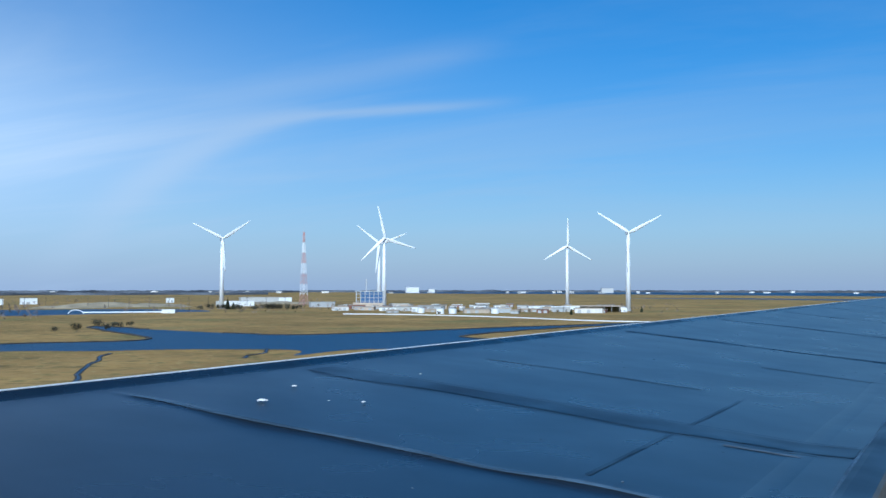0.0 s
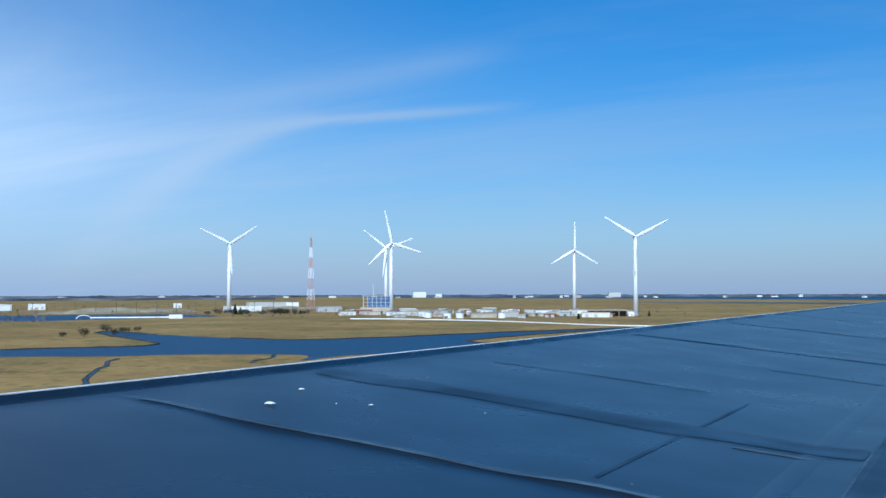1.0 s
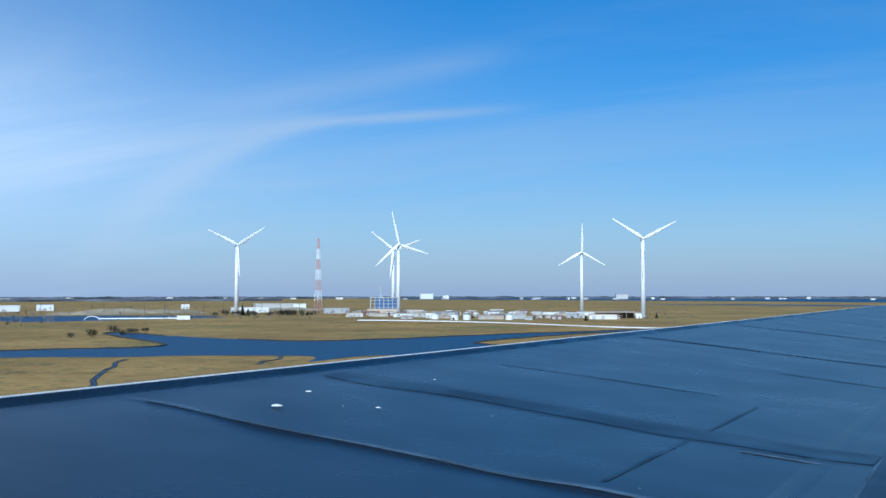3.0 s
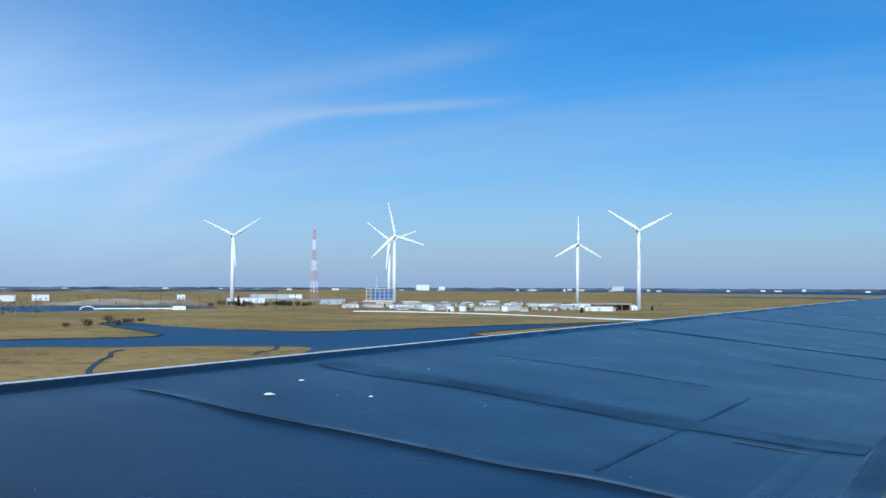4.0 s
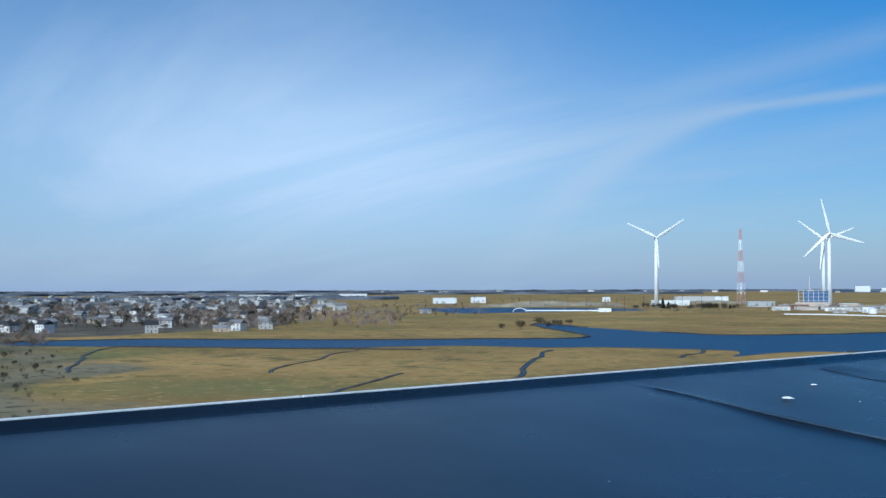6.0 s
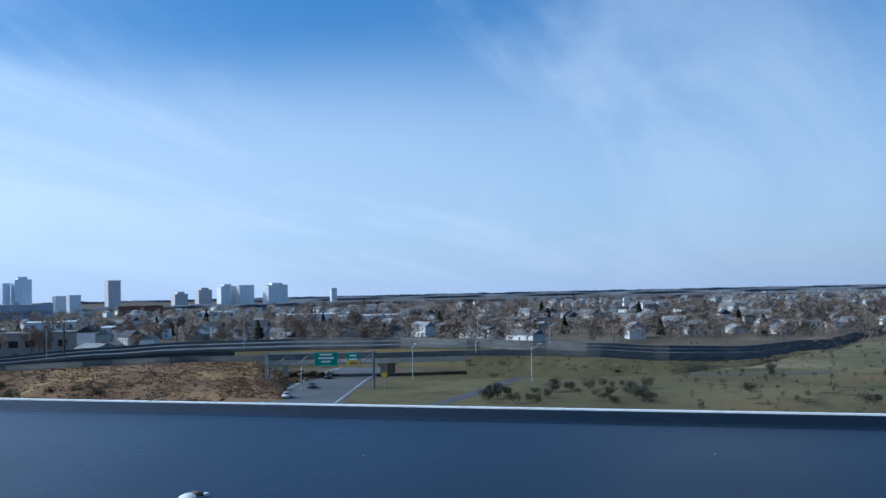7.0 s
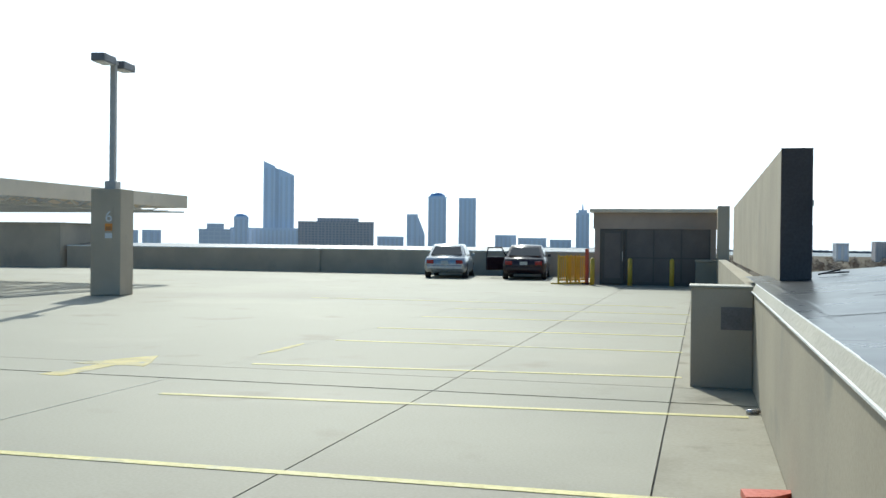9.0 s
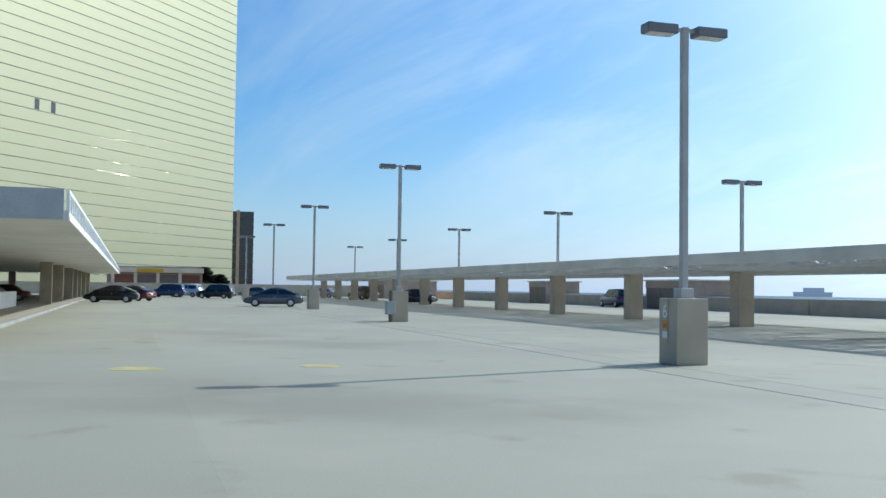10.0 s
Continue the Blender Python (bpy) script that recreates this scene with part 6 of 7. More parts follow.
def house_stuff(label, count, yaw0, yaw1, d0, d1, seed):
    """Many small far houses in two joined meshes: walls and gable roofs."""
    r = random.Random(seed)
    wv, wf, rv, rf = [], [], [], []
    for _ in range(count):
        x, y = ground_yaw(r.uniform(yaw0, yaw1), d0 + (d1 - d0) * r.random())
        m = pose(x, y, GROUND, 0, 0, r.choice((20, 110, 65)) + r.uniform(-8, 8))
        w, d, h = r.uniform(4.5, 8), r.uniform(4, 5), r.choice((3.2, 5.6, 5.8))
        n = len(wv)
        wv += [m @ Vector(c) for c in ((-w, -d, 0), (w, -d, 0), (w, d, 0), (-w, d, 0), (-w, -d, h), (w, -d, h), (w, d, h), (-w, d, h), (-w, 0, h + 2.2), (w, 0, h + 2.2))]
        wf += [[n + k for k in f] for f in ((0, 1, 5, 4), (1, 2, 6, 9, 5), (2, 3, 7, 6), (3, 0, 4, 8, 7))]
        n = len(rv)
        rv += [m @ Vector(c) for c in ((-w - 0.4, -d - 0.4, h - 0.1), (w + 0.4, -d - 0.4, h - 0.1), (w + 0.4, 0, h + 2.5), (-w - 0.4, 0, h + 2.5), (w + 0.4, d + 0.4, h - 0.1), (-w - 0.4, d + 0.4, h - 0.1))]
        rf += [[n + k for k in f] for f in ((0, 1, 2, 3), (3, 2, 4, 5))]
    for name, vs, fs, mat in (("far_house_walls", wv, wf, HOUSE_WALL), ("far_house_roofs", rv, rf, ROOF_GRAY)):
        me = bpy.data.meshes.new(name)
        me.from_pydata([v[:] for v in vs], [], fs)
        me.materials.append(mat)
        tagged(new(name, me), label, "houses", kind="stuff")


settle_field(120, 62, 93, 570, 1000, 41, 0.62, 0.85)
settle_field(60, 112, 170, 520, 1000, 43)
settle_field(20, 112, 133, 440, 640, 44)
settle_field(60, 90, 114, 470, 900, 47)
house_stuff("small far pale houses with grey roofs beyond the marsh", 330, 58, 94, 950, 2500, 42)
house_stuff("small far pale houses with grey roofs below the skyline", 260, 90, 172, 900, 1700, 48)
structure("town_ground", sheet(smooth_line([ground_yaw(w, d) for w, d in ((61.5, 760), (66, 590), (74, 545), (82, 545), (92, 470), (95, 900), (92, 1900), (76, 2000), (62, 1800))], steps=6, wobble=20), GROUND + 0.036), CITY_GROUND, "brown built-up ground between the far houses", category="ground")


def make_shed(yaw, d, w, depth, h, wall_mat, roof_mat, label, turn=0.0, name="shed", doors=2, z=0.0, windows=True):
    """A flat low building with roof slab, doors and windows that faces the deck."""
    x, y = ground_yaw(yaw, d)
    ob = thing(name, label, name.replace("_", " "), at=pose(x, y, GROUND + z, 0, 0, yaw + turn))
    part("wall", box(-w / 2, -depth / 2, 0, w / 2, depth / 2, h), wall_mat, ob)
    part("roof", box(-w / 2 - 0.5, -depth / 2 - 0.5, h, w / 2 + 0.5, depth / 2 + 0.5, h + 0.6), roof_mat, ob)
    n = max(2, int(w / 7))
    for k in range(n):
        xx = -w / 2 + w * (k + 0.5) / n
        if k < doors:
            part("door", box(xx - 1.6, -depth / 2 - 0.08, 0, xx + 1.6, -depth / 2 + 0.05, min(3.6, h * 0.7)), GRAY_PAINT, ob)
        elif windows:
            part("window", box(xx - 1.4, -depth / 2 - 0.06, h * 0.45, xx + 1.4, -depth / 2 + 0.05, h * 0.75), DARK_GLASS, ob)
    return ob


def make_plant():
    """The low works round the turbines."""
    r = random.Random(51)
    mats = (HOUSE_TAN, HOUSE_WALL, GRAY_PAINT, HOUSE_TAN, WHITE_METAL, BRICK_WALL, BARRIER)
    for k in range(64):
        yaw = 34.0 - 15.5 * k / 63 + r.uniform(-0.3, 0.3)
        d = r.uniform(930, 1180) if k % 2 else r.uniform(1000, 1260)
        make_shed(yaw, d, r.choice((6, 9, 12, 16, 22)) * r.uniform(0.8, 1.2), r.uniform(6, 12), r.uniform(2.2, 4.6), mats[k % 7], (ROOF_GRAY, HOUSE_TAN, WHITE_METAL, BARRIER)[k % 4], "low pale industrial shed at the plant", r.uniform(-15, 15), windows=k % 4 == 0)
    for yaw, d in ((28.3, 930), (27.6, 935), (25.2, 940), (24.5, 990), (29.4, 960)):
        x, y = ground_yaw(yaw, d)
        ob = thing("storage_tank", "white round storage tank at the plant", "tank", "tanks at the plant", at=pose(x, y, GROUND))
        part("tank_wall", rod(bmesh.new(), (0, 0, 0), (0, 0, 4.6), 3.6, seg=24), WHITE_METAL, ob)
        part("tank_roof", rod(bmesh.new(), (0, 0, 4.6), (0, 0, 5.4), 3.7, 0.4, 24), GRAY_PAINT, ob)
    # long white flood wall at the marsh edge
    line = smooth_line([ground_yaw(33.8, 915), ground_yaw(31.0, 900), ground_yaw(25.5, 830), ground_yaw(20.0, 740), ground_yaw(16.5, 715)], closed=False)
    structure("flood_wall", ribbon(line, 0.6, GROUND, GROUND + 0.8), WHITE_METAL, "long white low wall along the marsh", category="wall")
    # framed tower building
    x, y = ground_yaw(32.35, 1150)
    ob = thing("process_building", "open-framed blue process building of the plant", "industrial building", at=pose(x, y, GROUND, 0, 0, 34))
    part("plinth", box(-18, -10, 0, 16, 10, 7), HOUSE_TAN, ob)
    part("body", box(-10, -8, 7, 15, 8, 19), BLUE_PANEL, ob)
    for z in (8.5, 12.5, 16.5):
        part("gallery", box(-15, -9, z, 15.6, 9, z + 0.5), GRAY_PAINT, ob)
    for k in range(7):
        part("post", box(-15 + k * 5.0, -9.2, 7, -14.2 + k * 5.0, -8.6, 20), GRAY_PAINT, ob)
    part("roof", box(-15.5, -9.5, 19.6, 16, 9.5, 20.4), GRAY_PAINT, ob)
    part("stack", rod(bmesh.new(), (-3, 0, 20.4), (-3, 0, 34), 0.8, seg=10), GRAY_PAINT, ob)
    x, y = ground_yaw(19.3, 1010)
    sh = thing("open_shed", "long open-sided shed with a flat tan roof", "shed", at=pose(x, y, GROUND, 0, 0, 20))
    part("roof", box(-20, -6, 5.5, 20, 6, 6.5), HOUSE_TAN, sh)
    for k in range(6):
        part("post", box(-19 + 7.5 * k, -5.5, 0, -18.5 + 7.5 * k, -5.0, 5.5), BARRIER, sh)
    part("back_wall", box(-19.5, 4, 0, 19.5, 5, 5.5), LAWN, sh)
    part("white_box", box(20.5, -4, 0.0, 26, 3, 4.5), WHITE_METAL, sh)


make_plant()
# white conveyor pipe with a domed end on the marsh
x, y = ground_yaw(45.6, 985)
dome = thing("pipe_arch", "white arched pipe end and long low pipe on the marsh", "pipeline", at=pose(x, y, GROUND, 0, 0, 44))
bm = bmesh.new()
for k in range(12):
    a, b = math.pi * k / 12, math.pi * (k + 1) / 12
    rod(bm, (-44 + 6.5 * math.cos(a), 0, 3.6 * math.sin(a)), (-44 + 6.5 * math.cos(b), 0, 3.6 * math.sin(b)), 0.45, seg=6)
part("arch", bm, WHITE_METAL, dome)
part("pipe", rod(bmesh.new(), (-38, 0, 1.2), (36, 0, 1.2), 0.7, seg=8), WHITE_METAL, dome)
part("pump_house", box(32, -4, 0, 44, 4, 3.6), WHITE_METAL, dome)


def make_heap(yaw, d, w, h, seed):
    x, y = ground_yaw(yaw, d)
    bm = bmesh.new()
    bmesh.ops.create_grid(bm, x_segments=30, y_segments=14, size=1.0)
    for v in bm.verts:
        e = max(0.0, 1 - v.co.x ** 4) * max(0.0, 1 - v.co.y ** 2)
        v.co = Vector((v.co.x * w / 2, v.co.y * w / 6, e * h * (0.6 + 0.5 * noise.noise((v.co.x * 3, v.co.y * 2, seed)))))
    ob = part("sand_mound", bm, SAND, smooth=True)
    ob.matrix_world = pose(x, y, GROUND - 0.05, 0, 0, yaw)
    tagged(ob, "long low mound of pale sand", "mound")


make_heap(45.6, 1320, 160, 8, 1.0)
make_heap(48.5, 1250, 90, 5, 2.0)
make_heap(37.5, 1500, 150, 5, 3.0)
for yaw, d, w, h, lab, m in ((52.4, 1500, 34, 8, "white warehouse beyond the marsh", WHITE_METAL), (50.5, 1550, 22, 9, "white warehouse beyond the marsh", WHITE_METAL), (43.3, 1650, 12, 7, "small white shed beyond the marsh", WHITE_METAL), (38.5, 1650, 60, 8, "pale warehouse beyond the turbines", HOUSE_WALL), (37.4, 1700, 40, 7, "white warehouse beyond the turbines", WHITE_METAL), (39.8, 1330, 46, 6, "white roofed shed behind the shrubs", WHITE_METAL), (35.0, 1250, 30, 6, "grey roofed shed near the mast", GRAY_PAINT), (57.6, 2300, 60, 10, "white warehouse far off", WHITE_METAL), (60.2, 2200, 46, 9, "white warehouse far off", WHITE_METAL), (63.0, 2300, 70, 8, "pale warehouse far off", HOUSE_WALL), (29.9, 4300, 55, 24, "pale distant hotel on the far shore", HOUSE_WALL), (28.8, 4350, 26, 16, "pale distant building on the far shore", HOUSE_WALL), (18.9, 4300, 50, 20, "pale distant building on the far shore", HOUSE_WALL), (53.5, 940, 10, 3, "grey boat shed by the marsh", GRAY_PAINT)):
    make_shed(yaw, d, w, w * 0.4, h, m, m if h < 9 else ROOF_GRAY, lab, 10, name="warehouse", windows=False)
r_ = random.Random(61)
for k in range(40):
    yaw, d = r_.uniform(-12, 60), r_.uniform(3900, 4500)
    make_shed(yaw, d, r_.uniform(8, 30), 14, r_.uniform(4, 9), HOUSE_WALL, HOUSE_WALL, "pale distant building on the far shore", 0, name="shore_house", doors=0)
pole_r = random.Random(62)
for k in range(16):
    x, y = ground_yaw(36 + k * 1.05, 1250)
    ob = thing("utility_pole", "thin wooden utility pole at the marsh", "utility pole", "utility poles", at=pose(x, y, GROUND))
    part("pole", rod(bmesh.new(), (0, 0, 0), (0, 0, 13), 0.28, 0.18, 6), BARK, ob)
    part("crossarm", box(-1.2, -0.1, 11.8, 1.2, 0.1, 12.1), BARK, ob)


PAVED = material("worn grey paving", (0.085, 0.085, 0.088), 0.9, vary=0.15, scale=0.1)


# ---- highway, ramps and sign gantry ----
def lane_band(bm, yaws, inner, outer, lift, thick):
    """A solid strip between two distances (functions of the heading) that follows the ramp's height."""
    rings = []
    for yaw in yaws:
        z = ramp_at(yaw)[4]
        a, b = ground_yaw(yaw, inner(yaw)), ground_yaw(yaw, outer(yaw))
        rings.append([bm.verts.new((*p, z + h)) for p, h in ((a, lift), (b, lift), (b, lift - thick), (a, lift - thick))])
    for p, q in zip(rings, rings[1:]):
        for k in range(4):
            bm.faces.new((p[k], p[(k + 1) % 4], q[(k + 1) % 4], q[k]))
    bm.faces.new(rings[0][::-1])
    bm.faces.new(rings[-1])
    bmesh.ops.recalc_face_normals(bm, faces=bm.faces)
    return bm


def make_highway():
    yaws = [150 - 0.75 * k for k in range(95)]
    near, main0, main1 = (lambda w: ramp_at(w)[1]), (lambda w: ramp_at(w)[2]), (lambda w: ramp_at(w)[3])
    road = thing("highway", "wide dark asphalt highway on a low embankment with concrete barriers", "road", kind="structure")
    part("carriageway", lane_band(bmesh.new(), yaws, main0, main1, 0.0, 7.0), ASPHALT, road)
    for f in (0.0, 0.5, 1.0):
        part("barrier", lane_band(bmesh.new(), yaws, lambda w: main0(w) + f * (main1(w) - main0(w)) - 0.3, lambda w: main0(w) + f * (main1(w) - main0(w)) + 0.3, 0.95, 0.95), ROAD_WALL, road, "pale concrete barrier")
    for f in (0.12, 0.24, 0.36, 0.62, 0.74, 0.86):
        part("lane_line", lane_band(bmesh.new(), yaws, lambda w: main0(w) + f * (main1(w) - main0(w)) - 0.15, lambda w: main0(w) + f * (main1(w) - main0(w)) + 0.15, 0.012, 0.01), SIGN_WHITE, road)
    over = thing("overpass", "dark ramp on a low concrete bridge above the slip road", "bridge", kind="structure")
    bridge = [118.6 - 0.6 * k for k in range(19)]
    part("deck", lane_band(bmesh.new(), bridge, near, lambda w: near(w) + 12.0, 0.0, 1.5), WALL_DARK, over)
    for lo, hi in ((150, 118.6), (107.8, 80)):
        part("embankment", lane_band(bmesh.new(), [lo + (hi - lo) * k / 40 for k in range(41)], lambda w: near(w) + 0.2, lambda w: near(w) + 11.8, -0.02, 6.0), WALL_DARK, over)
    part("carriageway", lane_band(bmesh.new(), yaws, lambda w: near(w) + 0.4, lambda w: near(w) + 11.6, 0.03, 0.04), ASPHALT, over)
    for off in (0.0, 11.6):
        part("parapet", lane_band(bmesh.new(), yaws, lambda w: near(w) + off, lambda w: near(w) + off + 0.4, 0.85, 0.9), ROAD_WALL, over)
    x, y = ground_yaw(112.5, 299)
    part("pillar", box(x - 3.2, y - 1.1, GROUND, x + 3.2, y + 1.1, -19.1, bevel=0.1), WALL_DARK, over)
    part("pillar_cap", box(x - 4.2, y - 1.5, -20.0, x + 4.2, y + 1.5, -19.1, bevel=0.1), WALL_DARK, over)
    for yaw in (118.2, 107.9):
        p, q = ground_yaw(yaw, near(yaw) + 0.3), ground_yaw(yaw, near(yaw) + 11.7)
        part("abutment", ribbon([p, q], 1.6, GROUND, -19.1), WALL_DARK, over)
    slip = thing("slip_road", "pale grey slip road beneath the sign gantry", "road", kind="structure")
    line = smooth_line([(-150, -92), (-195, -104), (-232, -115), (-262, -124), (-292, -131), (-322, -134), (-341, -136)], closed=False, steps=6)
    part("carriageway", ribbon(line, 20, GROUND - 0.1, GROUND + 0.09), PAVED, slip)
    for off in (-8.8, 8.8):
        part("lane_line", ribbon(shifted(line, off), 0.15, GROUND + 0.09, GROUND + 0.10), SIGN_WHITE, slip)
    lane = thing("service_lane", "narrow grey service lane through the grass", "road", kind="structure")
    line = smooth_line([(-205, -74), (-232, -72), (-262, -73), (-278, -68), (-286, -50), (-287, -20), (-292, 10)], closed=False, steps=6)
    part("carriageway", ribbon(line, 4, GROUND - 0.1, GROUND + 0.08), ASPHALT, lane)
    structure("verge", sheet(smooth_line([(-150, -60), (-200, -92), (-262, -108), (-300, -104), (-300, -45), (-302, 25), (-240, 30), (-160, 10)], steps=5, wobble=3), GROUND + 0.05), LAWN, "olive grass verge beside the slip road", category="grass")


make_highway()


GALVANISED = plain("dull galvanised steel", (0.20, 0.21, 0.22), 0.55, 0.3)


def make_gantry():
    a, b = Vector((-227.5, -127.5, GROUND)), Vector((-235.5, -101.5, GROUND))
    d = b - a
    turn = math.degrees(math.atan2(d.y, d.x))
    n = d.length
    ob = thing("sign_gantry", "grey steel truss gantry with green road signs", "gantry", at=pose(*a, 0, 0, turn))
    for x, y in ((0, 0), (0, 2.4), (n, 0), (n, 2.4)):
        part("post", rod(bmesh.new(), (x, y, 0), (x, y, 9.6), 0.22, seg=8), GALVANISED, ob)
    for y in (0.0, 2.4):
        for z in (6.6, 9.3):
            part("chord", rod(bmesh.new(), (0, y, z), (n, y, z), 0.12, seg=6), GALVANISED, ob)
        for k in range(10):
            x0, x1 = n * k / 10, n * (k + 1) / 10
            part("brace", rod(bmesh.new(), (x0, y, 6.6 if k % 2 else 9.3), (x1, y, 9.3 if k % 2 else 6.6), 0.07, seg=5), GALVANISED, ob)
    for x0, x1, z0, z1, m in ((12.4, 18.2, 6.0, 9.6, SIGN_GREEN), (20.6, 23.8, 7.4, 9.2, SIGN_GREEN), (20.6, 23.8, 6.2, 7.35, SIGN_YELLOW)):
        sign = part("sign_board", box(x0, -0.45, z0, x1, -0.30, z1, bevel=0.03), m, ob, "green road sign" if m is SIGN_GREEN else "yellow road sign")
        for k in range(3 if m is SIGN_GREEN else 1):
            zz = z1 - 0.6 - k * 0.9
            if zz > z0 + 0.2:
                w = (x1 - x0) * (0.55, 0.7, 0.4)[k]
                part("text_bar", box((x0 + x1 - w) / 2, -0.48, zz - 0.18, (x0 + x1 + w) / 2, -0.45, zz + 0.18), SIGN_WHITE if m is SIGN_GREEN else DARK_FACE, sign)
        part("text_bar", box(x0 + 0.15, -0.47, z0 + 0.12, x1 - 0.15, -0.45, z0 + 0.18), SIGN_WHITE if m is SIGN_GREEN else DARK_FACE, sign)
    dm = thing("warning_sign", "yellow diamond warning sign on a post", "road sign", at=pose(-232, -97, GROUND, 0, 0, turn))
    part("post", rod(bmesh.new(), (0, 0, 0), (0, 0, 4), 0.08, seg=6), GALVANISED, dm)
    sg = part("sign_board", box(-0.6, -0.03, -0.6, 0.6, 0.03, 0.6), SIGN_YELLOW, dm)
    sg.matrix_local = pose(0, -0.12, 4, 0, 45, 0)


make_gantry()


def make_street_lamp(x, y, h, rz):
    ob = thing("street_lamp", "grey street lamp with a curved arm", "street lamp", "street lamps by the highway", at=pose(x, y, GROUND, 0, 0, rz))
    part("pole", rod(bmesh.new(), (0, 0, 0), (0, 0, h), 0.16, 0.10, 8), GRAY_PAINT, ob)
    bm = bmesh.new()
    pts = [(1.8 * math.sin(a), 0, h + 1.0 - 1.0 * math.cos(a) if a < 1.6 else h + 1.0) for a in (k * 0.3 for k in range(6))]
    for p, q in zip(pts, pts[1:]):
        rod(bm, p, q, 0.09, seg=6)
    part("arm", bm, GRAY_PAINT, ob)
    part("lamp_head", box(1.7, -0.2, h + 0.9, 2.7, 0.2, h + 1.12, bevel=0.05), GRAY_PAINT, ob)


for x, y, h, rz in ((-316, -186, 15, 150), (-262, -101, 9, 40), (-400, -125, 14, 100), (-290, -250, 14, 140), (-215, -300, 12, 120), (-258, -66, 9, 100), (-228, -118, 5, 200), (-292, -92, 9, 60), (-330, -78, 12, 90)):
    make_street_lamp(x, y, h, rz)
tp = thing("transmission_pole", "thick brown double pole with crossarms by the highway", "utility pole", at=pose(-305, -255, GROUND, 0, 0, 40))
for s in (-0.9, 0.9):
    part("pole", rod(bmesh.new(), (s, 0, 0), (s, 0, 14), 0.45, 0.35, 8), BARK, tp)
for z in (12.6, 13.8):
    part("crossarm", box(-3.4, -0.2, z, 3.4, 0.2, z + 0.35), BARK, tp)
for x, y, rz, p, shp in ((-262, -127, 200, BLUE_P, "sedan"), (-213, -114, 200, WHITE_P, "sedan"), (-236, -119, 198, GREY, "sedan")):
    c = make_car(x, y, rz, p, shp, "car on the roads below the roof")
    c.location.z = GROUND + 0.10


for k in range(14):
    x, y = ground_yaw(141.3 - 0.55 * k, 429 + 2.0 * math.sin(k * 1.7))
    c = make_car(x, y, 45 + 4 * math.sin(k * 2.3), (WHITE_P, GREY, WHITE_P, SILVER, BLACK, WHITE_P, DARK_RED)[k % 7], ("sedan", "suv", "hatch")[k % 3], "car parked before the row houses")
    c.location.z = GROUND + 0.05


# ---- the town in front of the skyline ----
def make_row_houses():
    a, b = Vector((-262, -392, 0)), Vector((-330, -322, 0))
    for k in range(12):
        p = a.lerp(b, k / 11)
        turn = math.degrees(math.atan2(b.y - a.y, b.x - a.x))
        ob = thing("row_house", "grey-white two-storey row house with a stepped front", "house", "row houses by the highway", at=pose(p.x, p.y, GROUND, 0, 0, turn))
        set_back = 2.4 * (k % 2)
        part("wall", box(-3.6, -4.5 + set_back, 0, 3.6, 5.0 - set_back, 6.4), HOUSE_WALL, ob)
        part("roof", box(-3.9, -4.9 + set_back, 6.4, 3.9, 5.3 - set_back, 7.0 + 0.5 * (k % 2)), ROOF_GRAY, ob)
        part("door", box(-0.6, 4.95 - set_back, 0, 0.6, 5.08 - set_back, 2.2), FRAME, ob)
        for x in (-2.3, 2.3):
            for z in (1.2, 4.0):
                part("window", box(x - 0.7, 4.95 - set_back, z, x + 0.7, 5.07 - set_back, z + 1.5), SHADED_GLASS, ob)
                part("window", box(x - 0.7, -4.57 + set_back, z, x + 0.7, -4.45 + set_back, z + 1.5), SHADED_GLASS, ob)


make_row_houses()


def make_round_store():
    x, y = ground_yaw(133.2, 500)
    ob = thing("round_building", "tan rounded low building with a flat roof by the highway", "building", at=pose(x, y, GROUND, 0, 0, 133))
    part("wall", rod(bmesh.new(), (-8, 0, 0), (-8, 0, 9.5), 7.5, seg=24), HOUSE_TAN, ob)
    part("wing", box(-6, -6, 0, 34, 8, 9.0), HOUSE_TAN, ob)
    part("roof", box(-6, -6.5, 9.0, 34.5, 8.5, 9.6), ROOF_GRAY, ob)
    for k in range(5):
        part("window", box(-2 + 7 * k, -6.1, 3, 2 + 7 * k, -5.9, 6), DARK_GLASS, ob)


make_round_store()
long_roof = thing("long_house", "long low building with a grey shingle roof", "building", at=pose(-262, -545, GROUND, 0, 0, 133))
part("wall", box(-42, -9, 0, 42, 9, 5.5), BRICK_WALL, long_roof)
bm = bmesh.new()
v = [bm.verts.new(c) for c in ((-43, -11, 5.5), (43, -11, 5.5), (43, 11, 5.5), (-43, 11, 5.5), (-38, 0, 12.0), (38, 0, 12.0))]
for f in ((0, 1, 5, 4), (2, 3, 4, 5), (3, 0, 4), (1, 2, 5), (3, 2, 1, 0)):
    bm.faces.new([v[i] for i in f])
bmesh.ops.recalc_face_normals(bm, faces=bm.faces)
part("roof", bm, ROOF_GRAY, long_roof)
for k in range(14):
    part("window", box(-38 + 5.6 * k, -9.1, 1.5, -36 + 5.6 * k, -8.9, 3.5), DARK_GLASS, long_roof)


